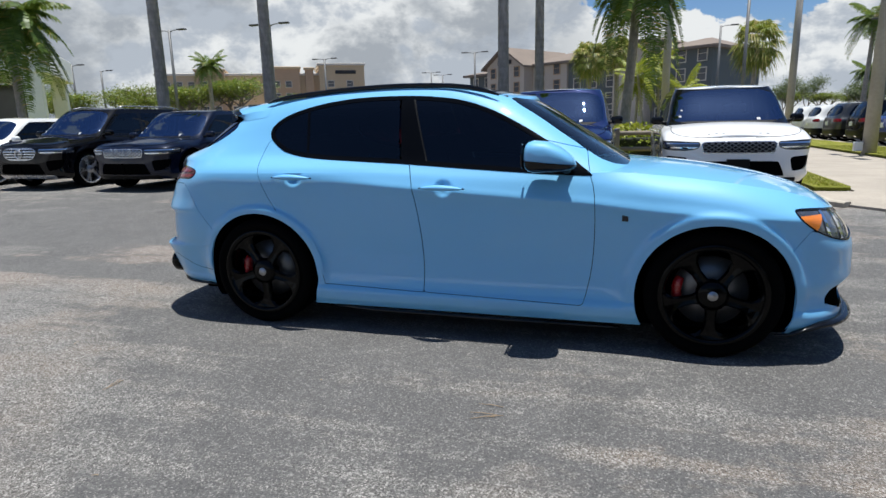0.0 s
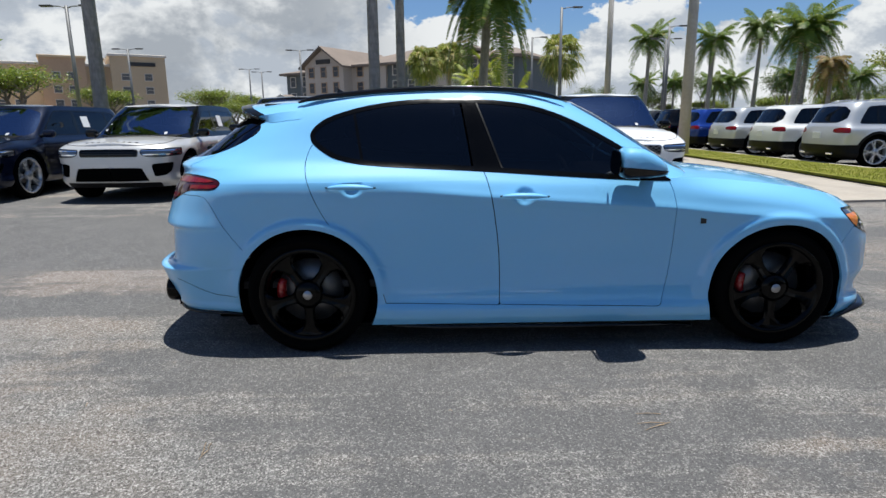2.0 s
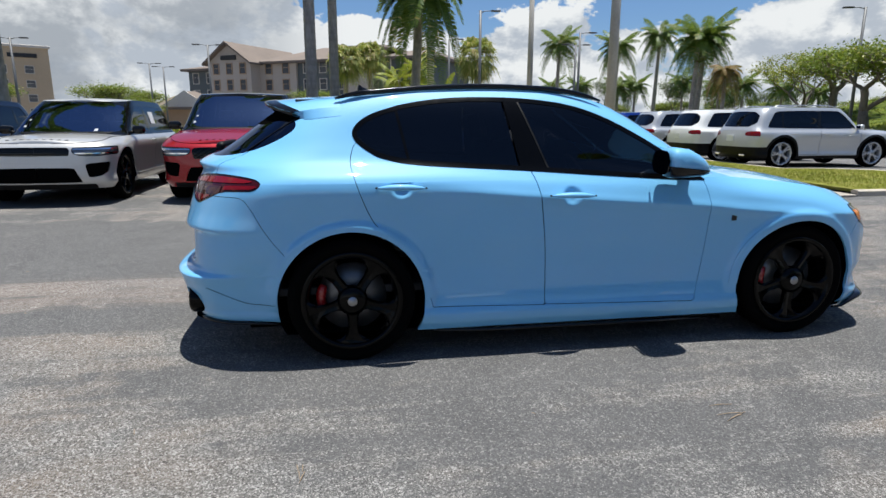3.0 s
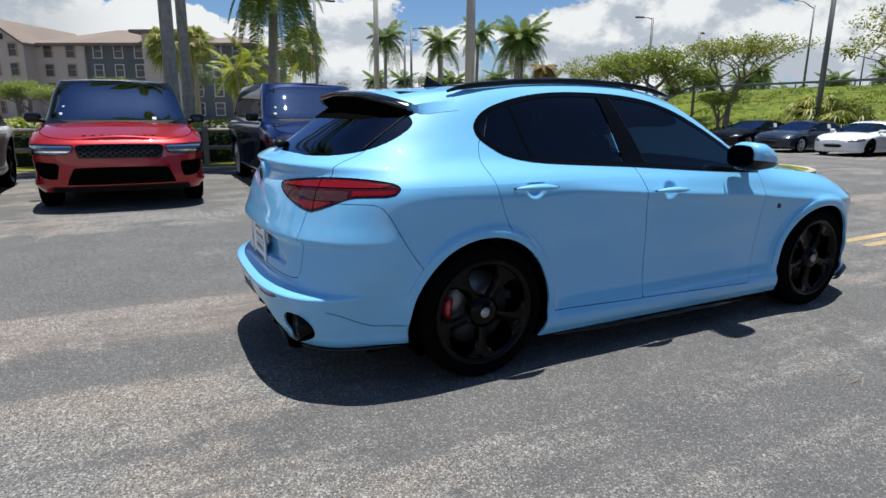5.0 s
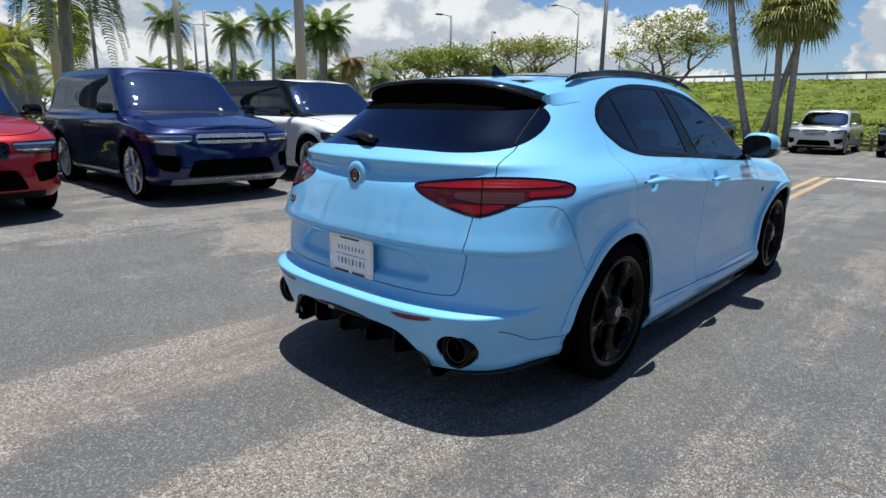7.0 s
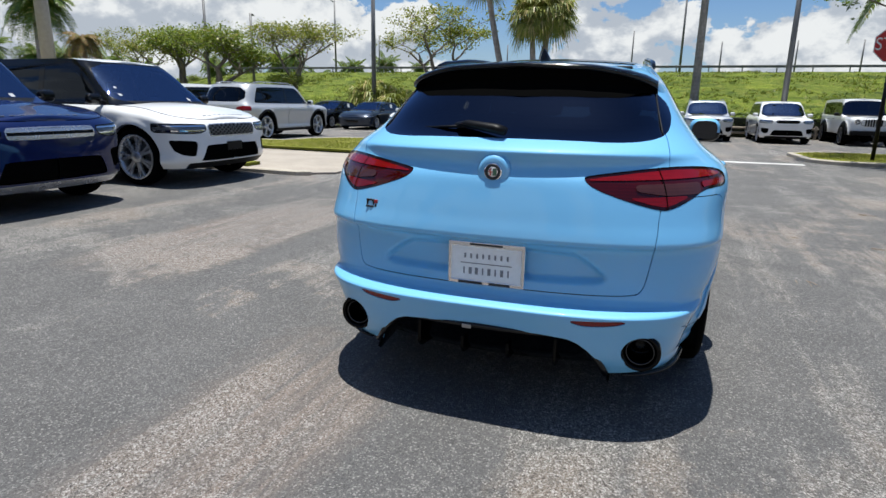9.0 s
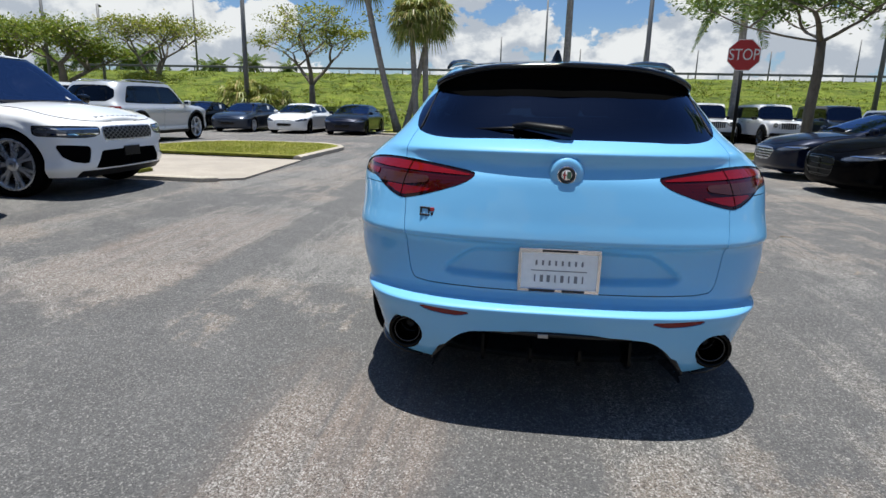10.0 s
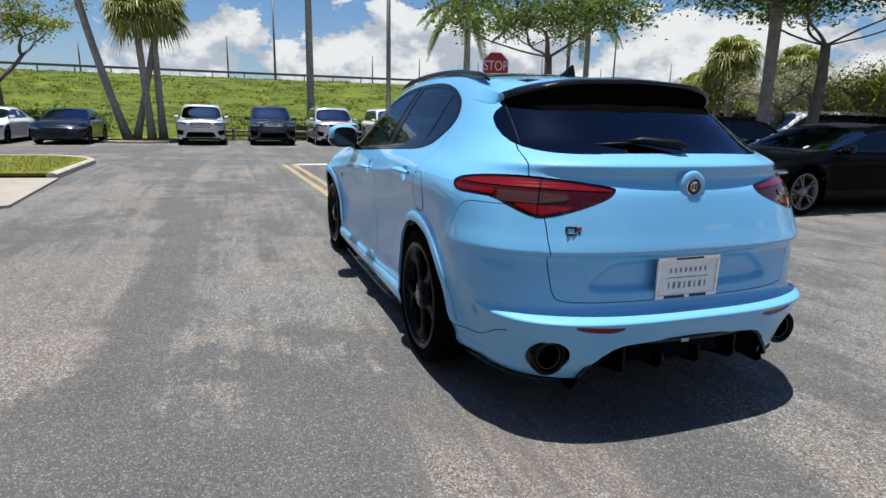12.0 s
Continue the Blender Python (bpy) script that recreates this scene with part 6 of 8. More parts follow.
    if rear:
        tl_p = [(-h2 * 0.56, b * 0.86), (-h2 * 0.60, b * 0.97), (-h2 * 1.1, b * 0.98), (-h2 * 1.1, b * 0.84), (-h2 * 0.75, b * 0.84)]
        tl, lower = take(lower, at_rear(yz(tl_p)))
        for s in (tl, tl.mirrored()):
            part("tail_lamp", s.skirt(0.02), TAIL_RED, car)
        part("number_plate", box(0.02, 0.31, 0.16, (xR - 0.006, 0, b * 0.78), 0.004), PLATE_WHITE, car, "blank white plate")
        valance, lower = take(lower, lambda P: np.where(P[:, 0] < xR + 0.75, 0.56 - P[:, 2], -0.08))
        part("rear_valance", both(valance.moved(0.004).skirt(0.01)), SATIN_BLACK, car, "black lower bumper")
        for sy in (1, -1):
            part("exhaust_trim", box(0.03, 0.22, 0.05, (xR + 0.02, 0.55 * sy * h2 / 0.95, 0.34), 0.01), CHROME, car)
    if cladding:
        clad, lower = take(lower, lambda P: np.maximum(0.33 - P[:, 2], np.max([F.arch_r + 0.065 - np.hypot(P[:, 0] - xw, P[:, 2] - F.wheel_z) for xw in F.axles], axis=0)))
        part("cladding", both(clad.moved(0.006).skirt(0.012)), SATIN_BLACK, car, "black lower cladding")

    # doors
    x_b = (F.cowl + F.axles[1]) / 2 - 0.15
    d_front = [(x_b + 0.01, zb + 0.3), (x_b + 0.01, 0.36), (F.axles[0] - 0.50, 0.36), (F.axles[0] - 0.44, 0.6), (F.axles[0] - 0.46, b), (F.axles[0] - 0.6, b + 0.1)]
    d_rear = [(x_b - 0.01, zb + 0.3), (x_b - 0.01, 0.36), (F.axles[1] + 0.50, 0.36), (F.axles[1] + 0.40, 0.62), (F.axles[1] + 0.12, 0.86), (F.axles[1] - 0.0, b), (F.axles[1] + 0.05, b + 0.2)]
    sd = lambda f: (lambda P: np.where((P[:, 1] < -0.3) & (np.abs(P[:, 0]) < F.wb / 2 + 0.3), f(P), -0.08))
    fdoor, lower = take(lower, sd(inside(d_front, (0, 2), 0)), 0.003)
    rdoor, lower = take(lower, sd(inside(d_rear, (0, 2), 0)), 0.003)
    part("body", both(lower.skirt(0.01)), colour, car)
    part("cabin_frame", both(upper.skirt(0.008)), pillars or (colour if F.kind == "sedan" or roof is None else roof), car)
    part("bonnet", both(hood), colour, car)
    if fine and front:
        rim = low[:, -1, :]
        rim = rim[(rim[:, 0] > F.hood_end + 0.05) & (rim[:, 1] < -0.02)]
        rim = rim[np.argsort(rim[:, 0])]
        if len(rim) > 3:
            for sign in (1, -1):
                part("bonnet_seam", tube([(x, y * sign, z + 0.001) for x, y, z in rim], 0.0045, 5), LINER, car)
    part("roof", both(roof_s), roof or colour, car)
    part("inner_shell", both(liner), LINER, car)
    for sign in (1, -1):
        side = (lambda s: s) if sign == 1 else (lambda s: s.mirrored())
        fo_ = part("front_door", side(fdoor.skirt(0.01)), colour, car)
        ro_ = part("rear_door", side(rdoor.skirt(0.01)), colour, car)
        gp = g_u
        dd = dlo_f(gp.P)
        part("window_frame", side(gp.cut(0.022 - dd).moved(0.003)), GLOSS_BLACK, car)
        gg = gp.cut(dd - 0.021)
        x2 = F.axles[1] + 0.02
        part("front_window", side(gg.cut(gg.P[:, 0] - x_b - 0.05)), tint or DARK_GLASS, fo_)
        part("rear_window", side(gg.cut(np.minimum(x_b - 0.05 - gg.P[:, 0], gg.P[:, 0] - x2 - 0.03))), tint or DARK_GLASS, ro_)
        part("door_pillar", side(gg.cut(0.05 - np.abs(gg.P[:, 0] - x_b)).moved(0.002)), GLOSS_BLACK, fo_)
        part("rear_pillar", side(gg.cut(0.03 - np.abs(gg.P[:, 0] - x2)).moved(0.002)), GLOSS_BLACK, ro_)
        qw = gg.cut(x2 - 0.03 - gg.P[:, 0])
        if len(qw.F):
            part("quarter_window", side(qw), DARK_GLASS, car)
        yh = float(F.hw(b * 0.9)) + 0.012
        for xh, o in ((x_b + 0.16, fo_), (F.axles[1] + 0.28, ro_)):
            part("door_handle", tube([(xh - 0.10, -yh * sign, b * 0.9), (xh - 0.06, -(yh + 0.018) * sign, b * 0.9 + 0.004), (xh + 0.06, -(yh + 0.018) * sign, b * 0.9 + 0.004), (xh + 0.10, -yh * sign, b * 0.9)], [0.008, 0.013, 0.013, 0.008], 6), colour if F.kind != "jeep" else SATIN_BLACK, o)
        mx = F.cowl - 0.30
        mir = part("mirror", shifted(box(0.12, 0.20, 0.135, (0, 0, 0), 0.05, 4), pose(mx, -(float(F.hw(b)) + 0.11) * sign, b + 0.085)), mirrors or (GLOSS_BLACK if roof is not None else colour), car)
        part("mirror_foot", tube([(mx + 0.02, -(float(F.hw(b)) + 0.06) * sign, b + 0.06), (mx + 0.05, -(float(F.hw(b)) - 0.05) * sign, b + 0.03)], 0.03, 6), SATIN_BLACK, mir)
        part("mirror_glass", box(0.004, 0.14, 0.085, (mx - 0.060, -(float(F.hw(b)) + 0.11) * sign, b + 0.085), 0.001), CHROME, mir)
        for xw in F.axles:
            wheel(car, (xw, -(h2 - 0.135 if F.kind != "jeep" else h2 - 0.13) * sign, F.tyre), F.tyre, F.tyre - 0.095, 0.235, rims or SILVER_RIM, spokes, twin, None, sign == 1, n=28 if fine else 20, slim=0.6 if F.kind == "sedan" else 0.85)
            part("wheel_house", shifted(wheel_house(F.arch_r + 0.004, 0.36, 24), pose(xw, -(h2 - 0.06 if F.kind != "jeep" else h2 * 0.80) * sign, F.wheel_z, 0, 0, 0 if sign == 1 else 180)), LINER, car)
            if F.kind == "jeep":
                arc = [(xw + (F.tyre + 0.09) * math.cos(a), -(h2 - 0.10) * sign, F.tyre + (F.tyre + 0.07) * math.sin(a)) for a in np.linspace(0.1, 3.04, 11)]
                part("wing_flare", tube(arc, 0.10, 6, squash=0.35, up=(0, 1, 0)), SATIN_BLACK, car, "black wheel arch flare")
        if rails:
            xs = np.linspace(xR + 0.7, F.cowl - F.lean - 0.25, 9)
            rz = F.roof(xs)
            part("roof_rail", tube([(x, -(float(F.hw(z)) - 0.05) * sign, z + 0.03 + 0.03 * (0 < i < 8)) for i, (x, z) in enumerate(zip(xs, rz))], 0.016, 6), rails, car)
    part("windscreen", both(scr), REAR_GLASS if F.kind == "jeep" else BLUE_GLASS, car, "windscreen mirroring the blue sky")
    if front and fine:
        for y0, z0, half in ((-h2 * 0.70, b + 0.14, 0.020), (-h2 * 0.67, b + 0.24, 0.015), (h2 * 0.45, b + 0.085, 0.026)):
            seal = (scr if y0 < 0 else scr.mirrored()).band(lambda P: P[:, 1] - y0, half)
            seal = seal.band(lambda P: P[:, 2] - z0, half * 0.7)
            if len(seal.F):
                part("windscreen_sticker", seal.moved(0.003), STICKER, car, "small white sticker in the windscreen")
    part("rear_glass", both(rgl), DARK_GLASS, car)
    part("cowl_panel", both(scr.cut(b + 0.055 - scr.P[:, 2]).moved(0.004)), SATIN_BLACK, car)
    part("underbody", box(F.L * 0.86, W * 0.80, 0.06, ((xF + xR) / 2, 0, F.bottom + 0.06), 0.02), LINER, car)
    # cabin
    sm = seats or LEATHER
    part("cabin_floor", box(F.wb, W * 0.82, 0.05, (0, 0, b * 0.50), 0.01), CABIN, car)
    part("dashboard", box(0.5, W * 0.80, 0.20, (F.cowl - 0.25, 0, b - 0.08), 0.05), CABIN, car)
    for x0 in (F.cowl - 1.05, F.cowl - 1.95):
        for y in (-0.38, 0.38):
            st = part("seat", join(box(0.5, 0.48, 0.16, (x0, y, b * 0.62), 0.05), shifted(box(0.14, 0.46, 0.60, (0, 0, 0.30), 0.05), pose(x0 - 0.22, y, b * 0.62, 0, -14, 0))), sm, car)
            part("headrest", box(0.10, 0.26, 0.16, (x0 - 0.40, y, b * 0.62 + 0.68), 0.04), sm, st)
    if sticker:
        yv = float(F.hw((zb + zt) / 2)) + 0.002
        part("price_sheet", shifted(box(0.24, 0.004, 0.22), pose(x_b - 0.34, yv - 0.0, (zb + zt) / 2 + 0.02, 14, 0, 0)), PLATE_WHITE, car, "white price sheet in the side window")
    return car


WHITE = paint("white_paint", (0.78, 0.78, 0.77), 0.4)
BLACK = paint("black_paint", (0.002, 0.002, 0.003), 0.5, coat=0.6, spec=0.02)
DEEP_BLACK = paint("deep_black_paint", (0.001, 0.001, 0.0015), 0.5, coat=0.10, spec=0.01)
NAVY = paint("navy_metallic", (0.003, 0.010, 0.066), 0.34, 0.25, 0.12, 1.0, 1.5)
NIGHT = paint("blue_black_metallic", (0.003, 0.006, 0.020), 0.34, 0.2, 0.1, 0.7)
SILVER = paint("warm_silver_metallic", (0.56, 0.55, 0.53), 0.36, 0.4, 0.2)
RED = paint("ruby_red_metallic", (0.31, 0.006, 0.010), 0.36, 0.35, 0.15, spec=0.2)
GREY = paint("slate_grey_metallic", (0.016, 0.024, 0.042), 0.34, 0.3, 0.15, 1.0)
PALE = paint("pale_silver_metallic", (0.55, 0.56, 0.57), 0.34, 0.5, 0.2)
ROYAL = paint("royal_blue_metallic", (0.01, 0.04, 0.24), 0.32, 0.3, 0.2)
SMOKE_GREY = paint("smoke_metallic", (0.05, 0.052, 0.055), 0.34, 0.5, 0.2)
BRIGHT = plain("bright_silver_trim", (0.58, 0.58, 0.59), 0.25, 0.8, 60, 0.1, 0.0)


def park_north(x, form, **kw):
    """In the north bays, nose to the south."""
    y = 10.3 + form.wb / 2 + kw.pop("back", 0.0)
    return parked_car(at=pose(x, y, 0.13, 0, 0, -90 + kw.pop("turn", 0.0)), form=form, group="cars in the north bays", **kw)


def north_row():
    big = lambda **k: ParkedForm("suv", 4.88, 2.02, 1.775, 2.92, 0.86, hood=0.99, nose_z=0.885, **k)
    park_north(-14.9, ParkedForm("suv", 4.70, 1.96, 1.62, 2.82, 0.90), name="parked_suv", label="white coupe-like SUV parked in the bay", colour=WHITE)
    park_north(-12.1, ParkedForm("suv", 4.82, 1.94, 1.79, 2.91, 0.87, hood=1.0, nose_z=0.92), name="parked_suv", label="black SUV with a wide silver grille", colour=BLACK, grille="tall", grille_mat=BRIGHT, ring_emblem=True, rails=BRIGHT, skid_mat=BRIGHT)
    park_north(-9.4, ParkedForm("suv", 4.80, 1.93, 1.66, 2.87, 0.87, hood=0.96, nose_z=0.885), name="parked_suv", label="blue-black luxury SUV with a bright mesh grille", colour=NIGHT, grille="mesh", grille_mat=BRIGHT, lettering=BRIGHT, sticker=True)
    park_north(-6.65, ParkedForm("suv", 4.37, 1.90, 1.65, 2.68, 0.85, rake=0.80, hood=0.96, nose_z=0.895), name="parked_suv", label="warm silver compact SUV with black grille", colour=SILVER, grille="bars", lettering=SATIN_BLACK, sticker=True, rims=BLACK_RIM, pillars=GLOSS_BLACK, mirrors=GLOSS_BLACK)
    park_north(-4.02, big(), name="parked_suv", label="ruby red large SUV with black roof and grille", colour=RED, roof=GLOSS_BLACK, grille="mesh", lettering=SATIN_BLACK, rims=BLACK_RIM, lamps=CLEAR_LAMP)
    park_north(-1.10, ParkedForm("suv", 4.97, 2.00, 1.82, 2.92, 0.86, rake=0.66, hood=1.02, nose_z=0.925), name="parked_suv", label="navy blue tall SUV with two silver grille bars", colour=NAVY, grille="two", grille_mat=BRIGHT, lettering=BRIGHT, spokes=5, skid_mat=BRIGHT, mirrors=GLOSS_BLACK)
    park_north(1.66, big(), name="parked_suv", label="white large SUV with black grille and roof edge", colour=WHITE, grille="mesh", grille_mat=DISC, frame_mat=BRIGHT, lettering=STEEL, plate=True, spokes=7, seats=PALE_CABIN, pillars=GLOSS_BLACK, mirrors=GLOSS_BLACK)


def east_column():
    """Cars that stand with their tails to the footpath."""
    rows = [(15.3, dict(name="parked_suv", label="pale silver boxy SUV with black cladding", colour=PALE, cladding=True, rails=BRIGHT), ParkedForm("suv", 4.63, 1.83, 1.68, 2.83, 0.85, rake=0.6)),
            (18.0, dict(name="parked_suv", label="white family SUV with slim red tail lamps", colour=WHITE, spokes=6), ParkedForm("suv", 4.70, 1.84, 1.67, 2.79, 0.90)),
            (20.8, dict(name="parked_suv", label="grey crossover with red tail lamps", colour=PALE), ParkedForm("suv", 4.60, 1.85, 1.66, 2.70, 0.92)),
            (23.6, dict(name="parked_suv", label="royal blue crossover tail to the footpath", colour=ROYAL), ParkedForm("suv", 4.60, 1.84, 1.66, 2.70, 0.92)),
            (26.4, dict(name="parked_suv", label="black SUV tail to the footpath", colour=BLACK), ParkedForm("suv", 4.70, 1.90, 1.72, 2.80, 0.90)),
            (29.2, dict(name="parked_suv", label="grey SUV tail to the footpath", colour=SMOKE_GREY), ParkedForm("suv", 4.70, 1.90, 1.70, 2.80, 0.90)),
            (32.0, dict(name="parked_suv", label="white SUV tail to the footpath", colour=WHITE), ParkedForm("suv", 4.70, 1.90, 1.68, 2.80, 0.90)),
            (34.8, dict(name="parked_suv", label="white SUV tail to the footpath", colour=WHITE), ParkedForm("suv", 4.70, 1.90, 1.68, 2.80, 0.90))]
    for y, kw, form in rows:
        x = 8.45 - form.xR
        parked_car(at=pose(x, y, ground_z(9, y), 0, 0, 0), form=form, front=False, rear=True, group="cars beside the footpath", fine=y < 22, **kw)


def far_row():
    """Cars under the bank, noses to the west."""
    sd = lambda **k: ParkedForm("sedan", 4.97, 1.96, 1.45, 2.96, 0.93, rake=0.85, **k)
    su = lambda **k: ParkedForm("suv", 4.82, 1.93, 1.74, 2.90, 0.88, **k)
    jp = lambda: ParkedForm("jeep", 4.60, 1.88, 1.86, 2.95, 0.62, tyre=0.40)
    rows = [(20.6, "parked_sedan", "black saloon parked below the bank", sd(), dict(colour=BLACK, grille="none", sticker=True)),
            (18.0, "parked_sedan", "slate grey saloon parked below the bank", sd(), dict(colour=GREY, grille="none", sticker=True)),
            (15.2, "parked_sedan", "white electric saloon with black wheels", sd(), dict(colour=WHITE, grille="none", rims=BLACK_RIM, sticker=True)),
            (12.4, "parked_sedan", "black electric saloon with dark wheels", sd(), dict(colour=NIGHT, grille="none", rims=BLACK_RIM)),
            (7.25, "parked_suv", "silver SUV with a broad bright grille", su(), dict(colour=PALE, grille="tall", grille_mat=BRIGHT)),
            (4.35, "parked_suv", "slate grey SUV with a slotted grille", su(), dict(colour=GREY, grille="bars", grille_mat=BRIGHT)),
            (1.55, "parked_suv", "pale silver SUV with roof bars", su(), dict(colour=PALE, grille="bars", rails=BRIGHT)),
            (-1.35, "parked_suv", "white SUV with a slotted grille", su(), dict(colour=WHITE, grille="bars")),
            (-4.3, "off_road_car", "white boxy off-roader with round lamps", jp(), dict(colour=WHITE, grille="slots", rims=SMOKE_GREY, mirrors=SATIN_BLACK)),
            (-7.2, "off_road_car", "white boxy off-roader with round lamps", jp(), dict(colour=WHITE, grille="slots", rims=SMOKE_GREY, mirrors=SATIN_BLACK)),
            (-10.1, "off_road_car", "grey boxy off-roader with round lamps", jp(), dict(colour=GREY, grille="slots", rims=SMOKE_GREY)),
            (-13.0, "parked_suv", "pale silver SUV below the bank", su(), dict(colour=PALE, grille="bars")),
            (-15.9, "parked_suv", "dark SUV below the bank", su(), dict(colour=BLACK, grille="bars")),
            (-18.8, "parked_suv", "dark SUV below the bank", su(), dict(colour=SMOKE_GREY, grille="bars"))]
    for y, name, label, form, kw in rows:
        parked_car(name=name, label=label, at=pose(22.3 + form.wb / 2, y, -0.13, 0, 0, 180), form=form, group="cars below the bank", fine=False, **kw)


def south_row():
    """Saloons in the south bays, noses to the north."""
    sd = lambda L, W, H, **k: ParkedForm("sedan", L, W, H, 2.95, 0.90, rake=0.85, **k)
    rows = [(1.95, -0.05, "convertible_car", "black convertible with soft top and bright wheels", sd(4.90, 1.90, 1.37), dict(colour=DEEP_BLACK, roof=SATIN_BLACK, grille="bars", spokes=5, rims=DISC)),
            (4.95, 0.15, "parked_sedan", "black sports saloon with a deep grille", sd(4.97, 1.95, 1.47), dict(colour=DEEP_BLACK, grille="bars", spokes=7)),
            (7.65, 0.0, "parked_sedan", "navy saloon with a hexagonal silver grille", sd(4.72, 1.84, 1.42), dict(colour=NIGHT, grille="tall", grille_mat=BRIGHT))]
    for x, dy, name, label, form, kw in rows:
        parked_car(name=name, label=label, at=pose(x, -1.62 + dy - form.wb / 2, 0, 0, 0, 90), form=form, group="cars in the south bays", **kw)
    parked_car(name="parked_suv", label="white SUV behind the south bays", at=pose(7.6, -9.6, 0, 0, 0, 60), form=ParkedForm("suv", 4.8, 1.93, 1.72, 2.9, 0.88), colour=WHITE, group="cars in the south bays", fine=False)
    for x in (11.4, 14.2):
        parked_car(name="parked_suv", label="dark SUV behind the south bays", at=pose(x, -12.8, 0, 0, 0, 90), form=ParkedForm("suv", 4.8, 1.93, 1.75, 2.9, 0.88), colour=SMOKE_GREY, group="cars in the south bays", fine=False)

# ---- trees, palms and hedges ----
PALM_LEAF = leaf_material("palm_leaf", (0.052, 0.108, 0.021), (0.184, 0.263, 0.052), (0.525, 0.385, 0.140), 0.93)
GOLD_LEAF = leaf_material("golden_palm_leaf", (0.149, 0.203, 0.019), (0.446, 0.446, 0.041), (0.405, 0.297, 0.068), 0.92)
FAN_LEAF = leaf_material("fan_palm_leaf", (0.150, 0.195, 0.040), (0.430, 0.430, 0.095), (0.60, 0.47, 0.20), 0.82)
TREE_LEAF = leaf_material("tree_leaf", (0.075, 0.130, 0.016), (0.260, 0.310, 0.038), (0.42, 0.35, 0.07), 0.90)
AIRY_LEAF = leaf_material("yellowing_tree_leaf", (0.112, 0.158, 0.021), (0.375, 0.367, 0.045), (0.495, 0.375, 0.075), 0.88)
CLIPPED_LEAF = leaf_material("clipped_hedge_leaf", (0.030, 0.062, 0.014), (0.120, 0.170, 0.030))
DARK_LEAF = leaf_material("dark_tree_leaf", (0.029, 0.064, 0.016), (0.096, 0.160, 0.029))
HEDGE_LEAF = leaf_material("hedge_leaf", (0.105, 0.175, 0.018), (0.400, 0.440, 0.038))
GOLD_HEDGE = leaf_material("golden_hedge_leaf", (0.156, 0.208, 0.016), (0.520, 0.494, 0.039))
GREY_BUSH = leaf_material("dry_bush_leaf", (0.23, 0.22, 0.14), (0.52, 0.48, 0.34), (0.60, 0.50, 0.33), 0.85)
DRY_LEAF = leaf_material("dry_palm_leaf", (0.20, 0.12, 0.04), (0.42, 0.27, 0.10), (0.20, 0.22, 0.05), 0.80)
PINE_LEAF = leaf_material("casuarina_leaf", (0.053, 0.083, 0.045), (0.165, 0.195, 0.112))
PALM_BARK = bark_material("palm_bark", (0.40, 0.36, 0.315), 1.6)
TREE_BARK = bark_material("tree_bark", (0.22, 0.185, 0.155))
FIBRE = bark_material("palm_fibre", (0.20, 0.14, 0.08))


def feather(length, rise, droop, leaflets, leaf_len, rng, thick=0.03, wide=0.046):
    """A feather frond from the origin along +x: a rib and two rows of hanging leaflets."""
    n = 12
    rib = []
    for i in range(n + 1):
        t = i / n
        rib.append(Vector((length * (t - 0.16 * droop * t**2.5), 0, length * (rise * t - droop * t * t))))
    v, f, _ = tube(rib, [thick * (1 - 0.85 * i / n) for i in range(n + 1)], 4, False)
    v, f = list(v), list(f)
    for k in range(leaflets):
        t = 0.14 + 0.86 * (k + 0.5) / leaflets
        i = min(int(t * n), n - 1)
        p = rib[i].lerp(rib[i + 1], t * n - i)
        d = (rib[i + 1] - rib[i]).normalized()
        size = leaf_len * (math.sin(math.pi * (0.10 + 0.84 * t)) ** 0.6)
        for s in (1, -1):
            out = Vector((0.35, s, -0.10 + rng.uniform(-0.15, 0.15))).normalized()
            sag = Vector((0, 0, -1))
            a = p
            b = p + out * size * 0.55 + sag * size * rng.uniform(0.02, 0.16)
            c = p + out * size * 0.92 + sag * size * rng.uniform(0.25, 0.6)
            size *= rng.uniform(0.78, 1.1)
            w = d * (size * wide + 0.010)
            m = len(v)
            v += [tuple(a - w * 0.6), tuple(a + w * 0.6), tuple(b + w), tuple(b - w), tuple(c)]
            f += [(m, m + 1, m + 2, m + 3), (m + 3, m + 2, m + 4)]
    return v, f, False


def feather_crown(seed, fronds=16, length=2.6, leaflets=26, leaf_len=0.62, up=0.75, spread=1.0):
    rng = random.Random(seed)
    parts = []
    for k in range(fronds):
        t = k / fronds
        az = k * 2.39996 + rng.uniform(-0.25, 0.25)
        rise = up * (1 - 1.35 * t) + rng.uniform(-0.1, 0.1)
        droop = (0.35 + 0.55 * t) * spread
        ln = length * rng.uniform(0.85, 1.1)
        parts.append(shifted(feather(ln, rise, droop, leaflets, leaf_len, rng), Matrix.Rotation(az, 4, "Z")))
    return join(*parts)


